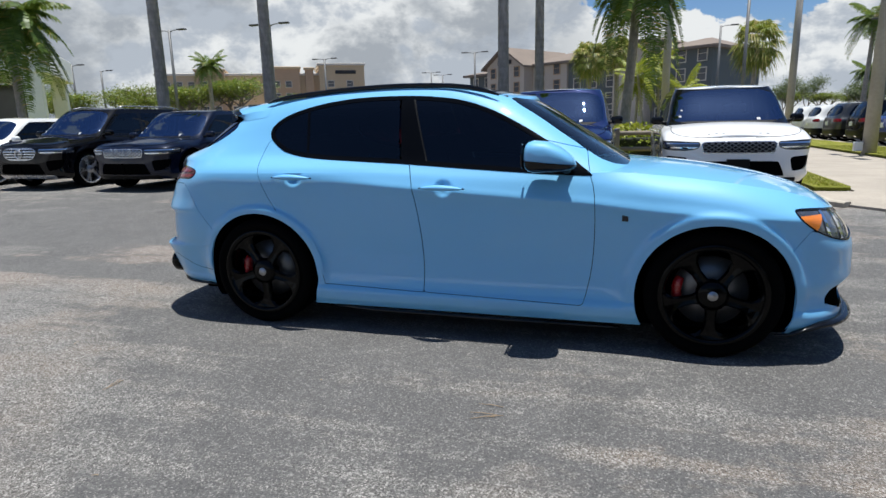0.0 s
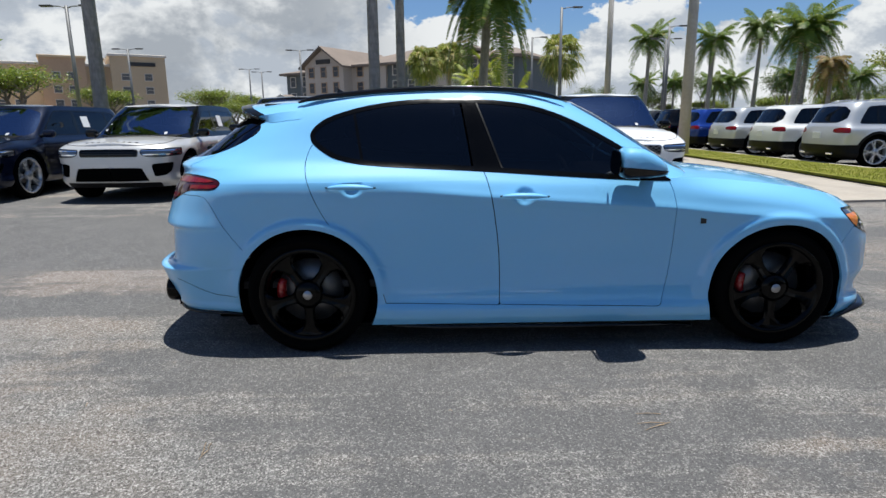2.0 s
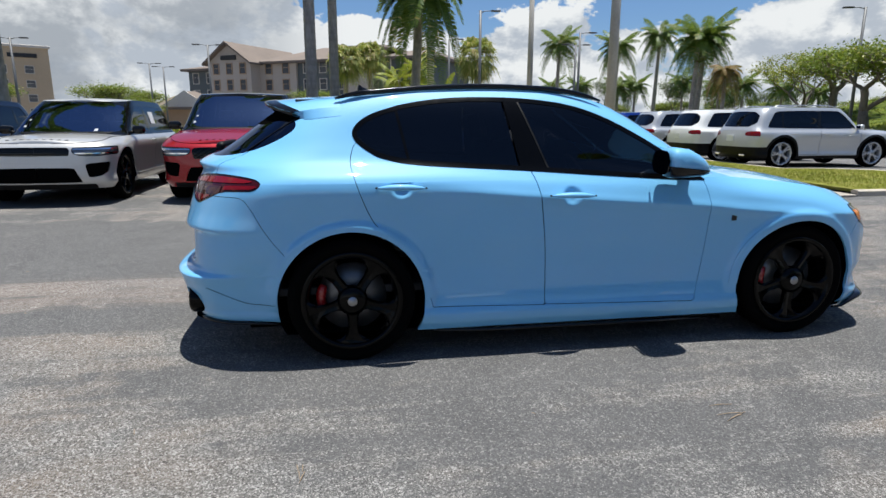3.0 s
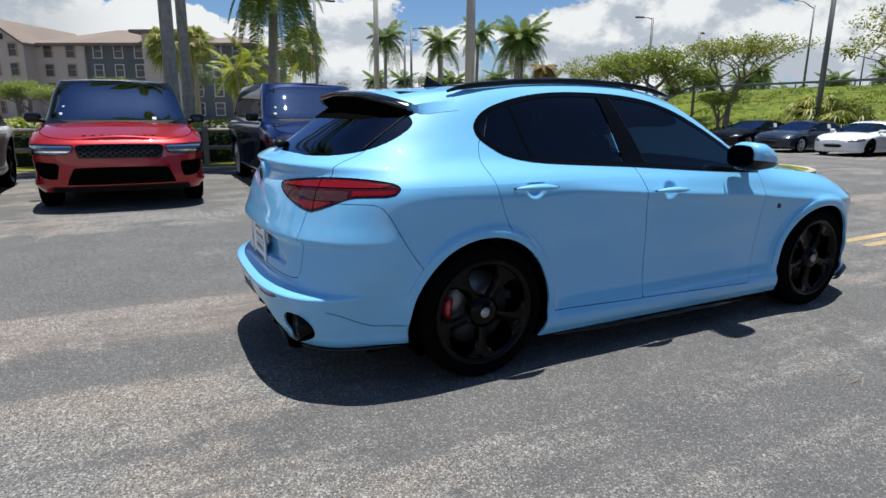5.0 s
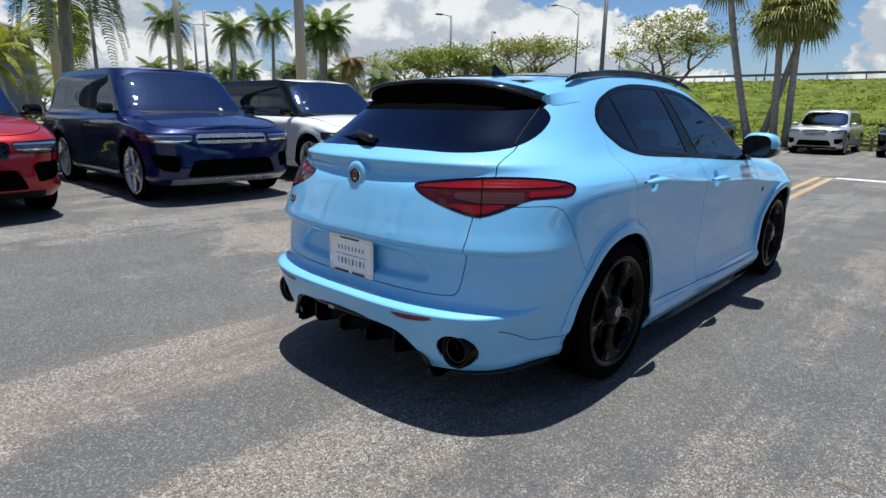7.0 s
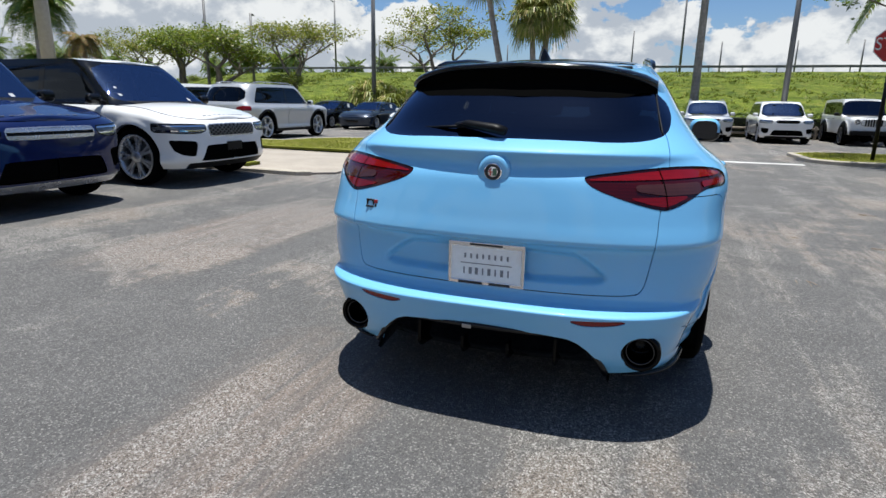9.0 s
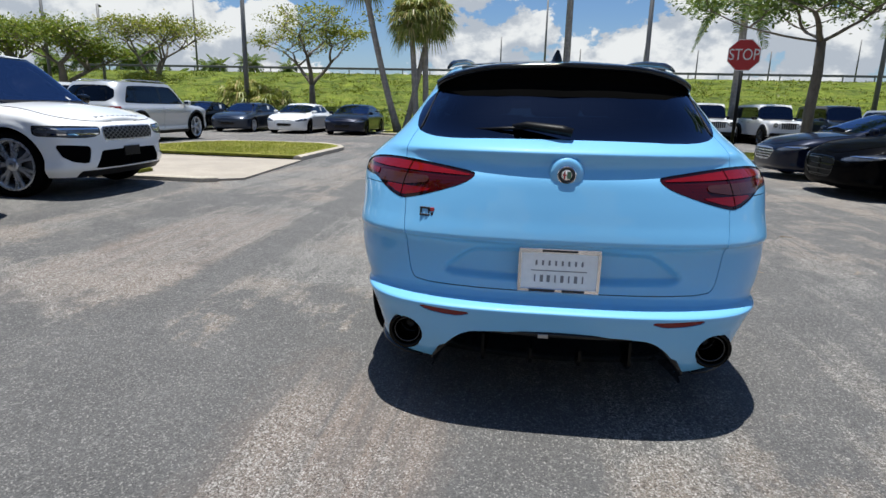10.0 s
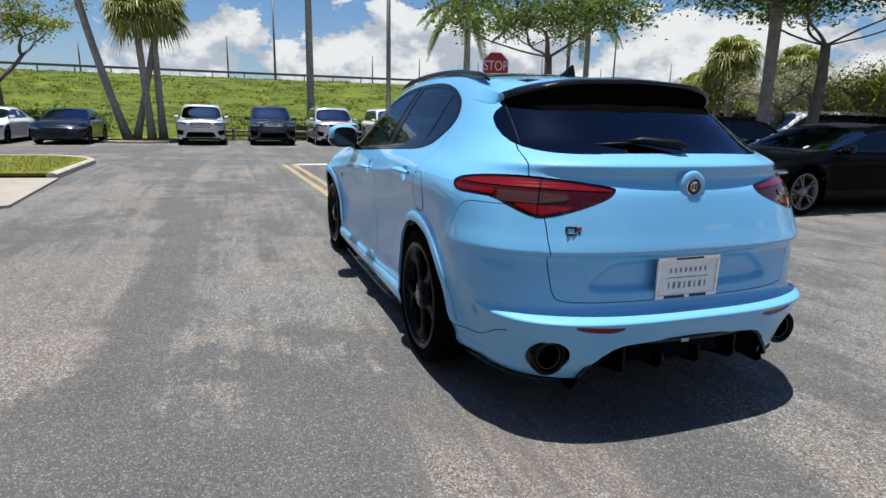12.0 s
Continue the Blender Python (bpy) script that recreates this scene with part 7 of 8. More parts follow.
def fan_crown(seed, leaves=38, size=0.95, stem=1.0, hang=0.5):
    """A round crown of fan leaves, the lower ones hanging."""
    rng = random.Random(seed)
    v, f = [], []
    for k in range(leaves):
        t = k / leaves
        az = k * 2.39996 + rng.uniform(-0.2, 0.2)
        el = math.radians(78 - 128 * t * (0.7 + hang * 0.4) + rng.uniform(-10, 10))
        d = Vector((math.cos(az) * math.cos(el), math.sin(az) * math.cos(el), math.sin(el)))
        side = Vector((-math.sin(az), math.cos(az), 0))
        up = d.cross(side).normalized() * -1
        ln = stem * rng.uniform(0.8, 1.15)
        tip = d * ln + Vector((0, 0, -0.12 * ln))
        m = len(v)
        v += [tuple(side * 0.018), tuple(-side * 0.018), tuple(tip - side * 0.012), tuple(tip + side * 0.012)]
        f.append((m, m + 1, m + 2, m + 3))
        seg = 17
        r = size * rng.uniform(0.85, 1.15)
        for s in range(seg):
            a = (s - (seg - 1) / 2) / seg * 3.9
            dd = (d * math.cos(a) + side * math.sin(a) + up * 0.08 * math.cos(a * 2)).normalized()
            nn = (side * math.cos(a) - d * math.sin(a)).normalized()
            mid = tip + dd * r * 0.55
            end = tip + dd * r * rng.uniform(0.9, 1.1) + Vector((0, 0, -r * rng.uniform(0.30, 0.85)))
            w = nn * r * 0.052
            m = len(v)
            v += [tuple(tip), tuple(mid + w), tuple(mid - w), tuple(end)]
            f += [(m, m + 1, m + 2), (m + 2, m + 1, m + 3)]
    return v, f, False


def trunk_mesh(height, r0, r1, lean=(0, 0), bend=0.0, n=12, flare=1.35):
    k = 10
    pts, rad = [], []
    for i in range(k + 1):
        t = i / k
        pts.append((lean[0] * (t + bend * t * (1 - t)), lean[1] * (t + bend * t * (1 - t)), height * t))
        rad.append((r0 + (r1 - r0) * t) * (1 + (flare - 1) * max(0, 1 - t * 7)))
    return tube(pts, rad, n)


def palm(name, label, x, y, height, crown, leaf, r0=0.17, r1=0.12, lean=(0, 0), bend=0.0, z=None, group="", fibre=True, turn=0.0, boot=0.0, crown_size=1.0):
    """A palm: one trunk with a crown at its top; crown is a mesh that several palms share."""
    tree = thing(name, label, "palm tree", group, at=pose(x, y, (ground_z(x, y) if z is None else z) - 0.03))
    part("trunk", trunk_mesh(height, r0, r1, lean, bend), PALM_BARK, tree)
    c = part("crown", crown, leaf, tree)
    c.matrix_basis = pose(lean[0], lean[1], height - 0.05, 0, 0, turn) @ Matrix.Scale(crown_size, 4)
    if fibre:
        part("crown_shaft", shifted(tube([(0, 0, -0.5 - boot), (0, 0, -0.1), (0, 0, 0.25)], [r1 * 1.05, r1 * 1.6, r1 * 0.7], 8), pose(lean[0], lean[1], height - 0.05)), FIBRE, tree)
    return tree


def broadleaf(seed, height=5.5, spread=3.2, leaves=3600, leaf=0.16, fork=0.35, trunk_r=0.16, flat=0.55, depth=4, clump=0.55, gap=0.0, bole=0.0, limbs=4):
    """Limbs and leaves of a broad-leaved tree; returns the wood and the crown as two meshes."""
    rng = random.Random(seed)
    wood, tips = [], []

    def grow(p, d, length, r, level):
        n = 4
        pts = [p]
        for i in range(n):
            drift = 0.16 if level else 0.05
            d = (d + Vector((rng.uniform(-drift, drift), rng.uniform(-drift, drift), 0.05 * (1 if level else 0)))).normalized()
            pts.append(pts[-1] + d * length / n)
        wood.append(tube(pts, [r * (1 - 0.38 * i / n) for i in range(n + 1)], 7 if level < 2 else 5, level == 0))
        if level >= 2:
            tips.append((pts[-1], level))
            if level > 2:
                tips.append((pts[2], level))
        if level >= depth:
            return
        kids = 3 if level == 0 else rng.choice((2, 3, 3))
        a0 = rng.uniform(0, 6.28)
        for k in range(kids):
            az = a0 + k * 6.28 / kids + rng.uniform(-0.4, 0.4)
            el = rng.uniform(0.75, 1.12) if level == 0 else rng.uniform(0.42, 0.95) * (1.0 if level < 2 else 0.7)
            nd = Vector((math.cos(az) * math.cos(el), math.sin(az) * math.cos(el), math.sin(el) * (0.9 if level < 2 else flat)))
            nd = (nd + d * 0.45).normalized()
            grow(pts[-1], nd, length * rng.uniform(0.62, 0.82), r * 0.60, level + 1)
    if bole:
        for k in range(limbs):
            az, el = k * 6.28 / limbs + rng.uniform(-0.4, 0.4), rng.uniform(0.55, 1.15)
            grow(Vector((0, 0, 0)), Vector((math.cos(az) * math.cos(el), math.sin(az) * math.cos(el), math.sin(el))), height * fork, trunk_r * 0.58, 1)
    else:
        grow(Vector((0, 0, 0)), Vector((rng.uniform(-0.08, 0.08), rng.uniform(-0.08, 0.08), 1)).normalized(), height * fork, trunk_r, 0)
    w = join(*wood)
    pts = np.array([t[0] for t in tips])
    r_now = max(np.percentile(np.hypot(pts[:, 0], pts[:, 1]), 92), 0.1)
    kx, kz = spread / r_now, (height - bole - 0.2) / max(pts[:, 2].max(), 0.1)
    scale = Matrix.Translation((0, 0, bole)) @ Matrix.Diagonal((kx, kx, kz, 1))
    w = shifted(w, scale)
    if bole:
        w = join(w, tube([(0, 0, 0), (0.02, 0.01, bole * 0.1), (0.04, -0.02, bole * 0.4), (-0.02, 0.03, bole * 0.75), (0, 0, bole + 0.05)], [trunk_r * 1.35, trunk_r * 1.05, trunk_r, trunk_r * 0.92, trunk_r * 0.80], 10))
    v, f = [], []
    per = max(4, int(leaves / len(tips)))
    for (p, level) in tips:
        if rng.random() < gap:
            continue
        c = Vector((p.x * kx, p.y * kx, p.z * kz + bole))
        for _ in range(per):
            o = Vector((rng.gauss(0, clump), rng.gauss(0, clump), rng.gauss(0, clump * 0.55)))
            a = Vector((rng.gauss(0, 1), rng.gauss(0, 1), rng.gauss(0, 0.5))).normalized()
            nrm = Vector((rng.gauss(0, 0.6), rng.gauss(0, 0.6), 1)).normalized()
            b = nrm.cross(a).normalized()
            s = leaf * rng.uniform(0.6, 1.3)
            q = c + o
            m = len(v)
            v += [tuple(q - a * s * 0.6), tuple(q + b * s * 0.32), tuple(q + a * s * 0.6), tuple(q - b * s * 0.32)]
            f.append((m, m + 1, m + 2, m + 3))
    return w, (v, f, False)


def tree(name, label, x, y, meshes, leaf, z=None, turn=0.0, size=1.0, group="", bark=None):
    wood, crown = meshes
    t = thing(name, label, "tree", group, at=pose(x, y, (ground_z(x, y) if z is None else z) - 0.03, 0, 0, turn) @ Matrix.Scale(size, 4))
    part("trunk", wood, bark or TREE_BARK, t)
    part("crown", crown, leaf, t)
    return t


def leafy_box(name, label, x0, x1, y0, y1, z0, z1, material, leaf=0.09, count=4000, seed=3, wave=0.12, category="hedge"):
    """A clipped hedge: leaves over all its sides, thicker outside, with an uneven top."""
    rng = random.Random(seed)
    v, f = [], []
    for _ in range(count):
        x, y = rng.uniform(x0, x1), rng.uniform(y0, y1)
        top = z1 + wave * noise.noise(Vector((x * 0.9, y * 0.9, seed))) + rng.gauss(0, 0.03)
        z = z0 + (top - z0) * rng.random() ** 0.55
        if rng.random() < 0.75:
            if rng.random() < 0.5:
                z = top
            elif (x1 - x0) > (y1 - y0):
                y = rng.choice((y0, y1)) + rng.gauss(0, 0.05)
            else:
                x = rng.choice((x0, x1)) + rng.gauss(0, 0.05)
        a = Vector((rng.gauss(0, 1), rng.gauss(0, 1), rng.gauss(0, 0.8))).normalized()
        b = a.cross(Vector((rng.gauss(0, 1), rng.gauss(0, 1), 1.2))).normalized()
        s = leaf * rng.uniform(0.6, 1.4)
        p = Vector((x, y, z))
        m = len(v)
        v += [tuple(p - a * s * 0.6), tuple(p + b * s * 0.35), tuple(p + a * s * 0.6), tuple(p - b * s * 0.35)]
        f.append((m, m + 1, m + 2, m + 3))
    ob = thing(name, label, category)
    part("foliage", (v, f, False), material, ob)
    mx, my = (x0 + x1) / 2, (y0 + y1) / 2
    # an added plain box behind the leaves, coloured as the hedge's inner shade
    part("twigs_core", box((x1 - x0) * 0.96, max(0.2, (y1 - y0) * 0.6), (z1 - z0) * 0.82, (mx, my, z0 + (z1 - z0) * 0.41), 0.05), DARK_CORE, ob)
    return ob


# near-black green: the shade inside a hedge, put into a colour
DARK_CORE = plain("hedge_inner_shade", (0.016, 0.022, 0.008), 0.9)


def plant_all():
    north = "palms behind the north bays"
    royal = [to_mesh("feather_crown", feather_crown(s, 17, 2.9, 70, 0.56, 0.9), PALM_LEAF) for s in (1, 2, 3)]
    coco = [to_mesh("coconut_crown", feather_crown(s, 30, 2.55, 46, 0.60, 1.15, 1.25), PALM_LEAF) for s in (5, 6, 7)]
    fans = [to_mesh("fan_crown", fan_crown(s, 64, 0.95, 0.95, 0.75), FAN_LEAF) for s in (8, 9)]
    gold = [to_mesh("golden_crown", feather_crown(s, 14, 2.1, 44, 0.40, 1.25, 1.1), GOLD_LEAF) for s in (11, 12)]
    # tall palms whose crowns stand high over the car park
    for i, (x, y, r) in enumerate(((-14.0, 16.0, 0.20), (-10.5, 16.6, 0.19), (-3.0, 15.9, 0.155), (-2.45, 18.9, 0.15))):
        palm("tall_palm", "tall palm with a smooth grey trunk", x, y, 9.6 + 0.3 * i, royal[i % 3], PALM_LEAF, r, r * 0.72, z=0.2, group=north, turn=70 * i)
    palm("shaggy_palm", "palm with hanging feather fronds behind the bays", 0.05, 20.6, 5.55, to_mesh("hanging_crown", feather_crown(21, 38, 1.75, 64, 0.40, 1.2, 1.75), PALM_LEAF), PALM_LEAF, 0.17, 0.13, (0.35, 0.1), 0.4, z=0.2, group=north, turn=20)
    palm("shaggy_palm", "palm with hanging feather fronds near the showroom", -20.4, 16.3, 5.1, to_mesh("hanging_crown", feather_crown(22, 40, 2.0, 60, 0.46, 0.95, 1.6), PALM_LEAF), PALM_LEAF, 0.15, 0.12, z=0.15, group=north)
    for k, (x, y, h) in enumerate(((1.2, 31.8, 3.4), (1.9, 32.6, 4.0), (0.7, 32.9, 3.0), (2.5, 31.6, 2.6))):
        palm("golden_palm", "golden cane palm with arching yellow-green fronds", x, y, h, gold[k % 2], GOLD_LEAF, 0.07, 0.06, (0.3 * (k - 1.5), 0.0), z=0.1, group="golden cane palms", fibre=False, turn=50 * k, crown_size=0.66)
    for k, (x, y, h) in enumerate(((-1.9, 38.0, 4.9), (-0.3, 40.0, 5.4))):
        palm("fan_palm", "fan palm with a shaggy round crown", x, y, h, fans[k % 2], FAN_LEAF, 0.16, 0.14, z=0.1, group="fan palms by the hotel", turn=80 * k, crown_size=0.72)
    palm("fan_palm", "fan palm with a broad drooping crown", 11.1, 59.2, 7.6, to_mesh("drooping_fan_crown", fan_crown(31, 60, 1.25, 1.35, 1.1), FAN_LEAF), FAN_LEAF, 0.2, 0.17, z=0.1, group="far palms")
    palm("dry_palm", "small palm with a brown hanging crown", 23.8, 38.1, 4.9, to_mesh("dry_crown", feather_crown(41, 26, 1.35, 40, 0.42, 0.9, 1.9), DRY_LEAF), DRY_LEAF, 0.15, 0.12, z=0.0, group="far palms")
    # the row of coconut palms along the far lot
    rows = ((20.8, 63.0, 9.5, 1.0), (26.4, 60.7, 9.1, 0.85), (32.2, 62.8, 10.6, 0.90), (24.8, 43.6, 7.6, 0.80), (25.9, 44.6, 7.9, 0.80))
    for k, (x, y, h, s) in enumerate(rows):
        p = palm("coconut_palm", "coconut palm with a full green crown", x, y, h, coco[k % 3], PALM_LEAF, 0.24, 0.16, (0.3, 0.0), 0.3, z=0.0, group="coconut palms", turn=100 * k)
        p.children[1].scale = (s, s, s)
    for k in range(16):
        x, y = 30 + 3.4 * k + random.uniform(-1, 1), 88 - 2.9 * k + random.uniform(-4, 4)
        palm("coconut_palm", "distant coconut palm in a long row", x, y, random.uniform(4.4, 6.8), coco[k % 3], PALM_LEAF, 0.2, 0.14, z=0.0, group="distant palms", turn=60 * k)
    # clump of palms at the bed, one trunk leaning far out
    bed = ((24.6, 10.40, 7.6, (0.0, 1.75), 0.17, 0.3), (24.9, 10.10, 5.6, (0.1, -1.30), 0.15, 0.1), (24.5, 9.42, 5.5, (0.1, 0.35), 0.16, -0.3), (24.9, 9.00, 5.9, (0.0, 0.10), 0.16, 0.2))
    for k, (x, y, h, lean, r, bend) in enumerate(bed):
        palm("fan_palm", "fan palm with a golden-green shaggy crown", x, y, h, fans[k % 2], FAN_LEAF, r, r * 0.8, lean, bend, z=0.0, group="palm clump in the bed", turn=90 * k, crown_size=0.76)
    # palms and trees on the east side
    for k, (x, y, h) in enumerate(((29.0, 1.8, 10.5), (26.2, -6.35, 7.5), (29.0, -15.75, 7.9))):
        palm("tall_palm", "tall palm with a smooth grey trunk", x, y, h, royal[k % 3], PALM_LEAF, 0.22, 0.15, z=0.2 if x > 27 else -0.1, group="palms by the bank", turn=40 * k)
    airy = [broadleaf(s, 6.7, 3.4, 8500, 0.15, 0.20, 0.085, 0.75, 5, 0.26, 0.34) for s in (41, 44)]
    airy = [(to_mesh("limbs", w, TREE_BARK), to_mesh("leaves", c, AIRY_LEAF)) for w, c in airy]
    full = [broadleaf(s, 6.4, 3.5, 9500, 0.18, 0.20, 0.13, 1.0, 5, 0.42, 0.10) for s in (51, 52, 53)]
    full = [(to_mesh("limbs", w, TREE_BARK), to_mesh("leaves", c, TREE_LEAF)) for w, c in full]
    tree("open_crown_tree", "small tree with a sparse yellow-green crown", 29.4, 16.5, airy[0], AIRY_LEAF, 0.35, 20, 1.0, "trees along the bank")
    tree("open_crown_tree", "small tree with an umbrella-like sparse crown", 29.6, 26.6, airy[1], AIRY_LEAF, 0.3, 120, 0.95, "trees along the bank")
    tree("leafy_tree", "green leafy tree beside the bank", 30.5, 33.0, full[0], TREE_LEAF, 0.2, 0, 0.95, "trees along the bank")
    tree("leafy_tree", "green leafy tree beside the bank", 34.0, 40.0, full[1], TREE_LEAF, 0.2, 60, 1.05, "trees along the bank")
    tree("open_crown_tree", "small tree with a sparse yellow-green crown", 37.5, 47.0, airy[0], AIRY_LEAF, 0.2, 200, 1.1, "trees along the bank")
    leafy = lambda seed, **k: (lambda wc: (to_mesh("limbs", wc[0], TREE_BARK), to_mesh("leaves", wc[1], DARK_LEAF)))(broadleaf(seed, **k))
    stop_tree = leafy(61, height=5.0, spread=3.3, leaves=10000, leaf=0.13, fork=0.42, trunk_r=0.14, flat=0.45, depth=4, clump=0.30, gap=0.30, bole=3.2)
    tree("shade_tree", "shade tree with spreading bare limbs and dark leaves", 12.4, -3.7, stop_tree, DARK_LEAF, 0.05, 150, 1.0, "trees by the stop sign", GREY_BARK)
    fork_tree = leafy(63, height=5.3, spread=3.5, leaves=16000, leaf=0.12, fork=0.62, trunk_r=0.14, flat=0.5, depth=4, clump=0.34, gap=0.15, bole=3.2, limbs=5)
    tree("shade_tree", "shade tree with a forked grey trunk", 5.9, -7.7, fork_tree, DARK_LEAF, 0.0, 40, 1.0, "trees by the stop sign", GREY_BARK)
    palm("tall_palm", "tall palm with a pale grey trunk", 6.5, -6.7, 9.0, royal[1], PALM_LEAF, 0.155, 0.13, (0.0, 0.1), z=0.0, group="palms south of the bays")
    for k, (x, y, h) in enumerate(((15.0, -11.9, 2.5), (13.0, -11.4, 2.9), (11.9, -11.0, 3.6), (11.8, -13.6, 3.4), (13.8, -12.8, 3.1))):
        palm("fan_palm", "short fan palm with a dense shaggy crown", x, y, h, fans[k % 2], FAN_LEAF, 0.15, 0.14, (0.2 * (k % 3 - 1), 0), z=0.0, group="fan palms south", turn=77 * k, crown_size=0.60)
    bush = [(to_mesh("limbs", w, TREE_BARK), to_mesh("leaves", c, GREY_BUSH)) for w, c in [broadleaf(71, 3.4, 2.4, 13000, 0.075, 0.12, 0.08, 0.9, 4, 0.45)]][0]
    green_bush = [(to_mesh("limbs", w, TREE_BARK), to_mesh("leaves", c, AIRY_LEAF)) for w, c in [broadleaf(72, 3.0, 2.4, 12000, 0.085, 0.12, 0.08, 0.9, 4, 0.5)]][0]
    for k, (x, y, s) in enumerate(((9.6, -11.2, 0.82), (8.1, -11.6, 0.86), (7.2, -13.4, 0.95))):
        tree("dry_bush", "dusty grey-green bush at the edge", x, y, bush, GREY_BUSH, 0.0, 50 * k, s, "bushes south of the lot")
    for k, (x, y, s) in enumerate(((5.9, -11.0, 0.95), (4.0, -12.6, 1.0), (17.0, -15.0, 0.75), (14.5, -14.5, 0.7), (0.5, -14.5, 1.1), (19.5, -17.5, 0.8))):
        tree("green_bush", "green bush with yellow flowers at the lot's edge", x, y, green_bush, AIRY_LEAF, 0.0, 70 * k, s, "bushes south of the lot")
    # pandanus-like bush and low bushes below the bank
    for k, (x, y, h) in enumerate(((28.6, 19.4, 0.9), (28.9, 20.6, 1.3), (28.2, 18.4, 0.7))):
        palm("spiky_bush", "low spiky palm bush with stiff leaves", x, y, h, fans[k % 2], FAN_LEAF, 0.12, 0.12, z=0.1, group="spiky bushes", fibre=False, turn=60 * k)
    tree("green_bush", "round green bush below the bank", 29.8, 27.2, full[2], TREE_LEAF, 0.2, 30, 0.45, "bushes below the bank")
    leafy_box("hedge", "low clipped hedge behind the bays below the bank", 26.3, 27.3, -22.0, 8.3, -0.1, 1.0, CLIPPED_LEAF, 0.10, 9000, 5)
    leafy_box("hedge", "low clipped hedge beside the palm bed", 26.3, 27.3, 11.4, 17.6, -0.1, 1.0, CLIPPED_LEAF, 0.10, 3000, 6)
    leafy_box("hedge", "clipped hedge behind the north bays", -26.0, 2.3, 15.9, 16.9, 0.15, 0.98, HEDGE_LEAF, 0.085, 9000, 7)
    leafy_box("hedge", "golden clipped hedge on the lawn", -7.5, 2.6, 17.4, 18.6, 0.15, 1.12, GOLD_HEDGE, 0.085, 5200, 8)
    # wooded distance to the north and west
    for k, (x, y, s) in enumerate(((-41.0, 43.5, 0.92), (-37.6, 46.0, 0.95), (-34.0, 48.5, 1.05), (-46.0, 41.0, 0.85), (-30.0, 55.0, 0.8), (-24.0, 62.0, 0.85), (-20.0, 58.0, 0.6), (-13.0, 66.0, 0.7), (-9.5, 62.0, 0.6), (-14.5, 84.0, 0.85),
                                   (-34.0, 92.0, 0.9), (-52.0, 62.0, 1.0), (-62.0, 50.0, 1.1), (-27.5, 86.0, 0.95), (-5.0, 76.0, 0.9))):
        tree("leafy_tree", "green leafy tree in front of the hotels", x, y, full[k % 3], TREE_LEAF, 0.0, 67 * k, s * 0.88, "trees by the hotels")
    palm("coconut_palm", "palm standing among leafy trees", -31.4, 41.2, 6.3, coco[0], PALM_LEAF, 0.18, 0.14, z=0.0, group="trees by the hotels", crown_size=0.58)
    pine = [(to_mesh("limbs", w, TREE_BARK), to_mesh("leaves", c, PINE_LEAF)) for w, c in [broadleaf(81, 8.5, 2.2, 3200, 0.22, 0.3, 0.14, 1.3, 4, 0.6, 0.1)]][0]
    for k in range(13):
        tree("casuarina", "feathery grey-green tree in the distance", 6 + 4.6 * k + random.uniform(-2, 2), 92 - 1.2 * k + random.uniform(-5, 5), pine, PINE_LEAF, 0.0, 40 * k, random.uniform(0.6, 0.95), "distant trees")
    for k in range(20):
        tree("leafy_tree", "leafy tree in the far distance", 20 + 3.6 * k, 104 - 2.8 * k + random.uniform(-4, 4), full[k % 3], TREE_LEAF, 0.0, 67 * k, random.uniform(0.55, 0.8), "distant trees")
    for k in range(14):
        palm("coconut_palm", "palm beyond the highway bank", 62 + random.uniform(-4, 6), 62 - 7.5 * k + random.uniform(-3, 3), random.uniform(1.8, 3.4), coco[k % 3], PALM_LEAF, 0.2, 0.14, z=3.6, group="palms beyond the bank", turn=50 * k, crown_size=0.62) if k < 5 else None


GREY_BARK = bark_material("grey_bark", (0.24, 0.215, 0.19))

# ---- poles, sign, fences and buildings ----
TAN = plain("tan_stucco", (0.54, 0.405, 0.255), 0.85, grain=2.0, vary=0.10, bump=0.1)
TAN_DARK = plain("brown_stucco", (0.44, 0.30, 0.19), 0.85, grain=2.0, vary=0.10, bump=0.1)
BEIGE = plain("beige_stucco", (0.50, 0.43, 0.36), 0.85, grain=2.0, vary=0.08, bump=0.1)
SLATE = plain("slate_green_stucco", (0.115, 0.13, 0.13), 0.85, grain=2.0, vary=0.10, bump=0.1)
ROOF_BROWN = plain("brown_roof_tiles", (0.19, 0.150, 0.120), 0.85, grain=3.0, vary=0.2, bump=0.3)
FAR_GLASS = plain("far_window_glass", (0.055, 0.06, 0.07), 0.12, grain=1.0, vary=0.4, bump=0.0)
CREAM = plain("cream_trim", (0.62, 0.56, 0.48), 0.8, grain=3.0)
SHOWROOM_WHITE = plain("white_showroom_panel", (0.82, 0.82, 0.82), 0.5, grain=3.0, vary=0.06)
DRY_TWIG = plain("dry_twig", (0.30, 0.22, 0.14), 0.9)
WOOD = plain("weathered_wood", (0.28, 0.235, 0.18), 0.85, grain=30, vary=0.3, bump=0.4)


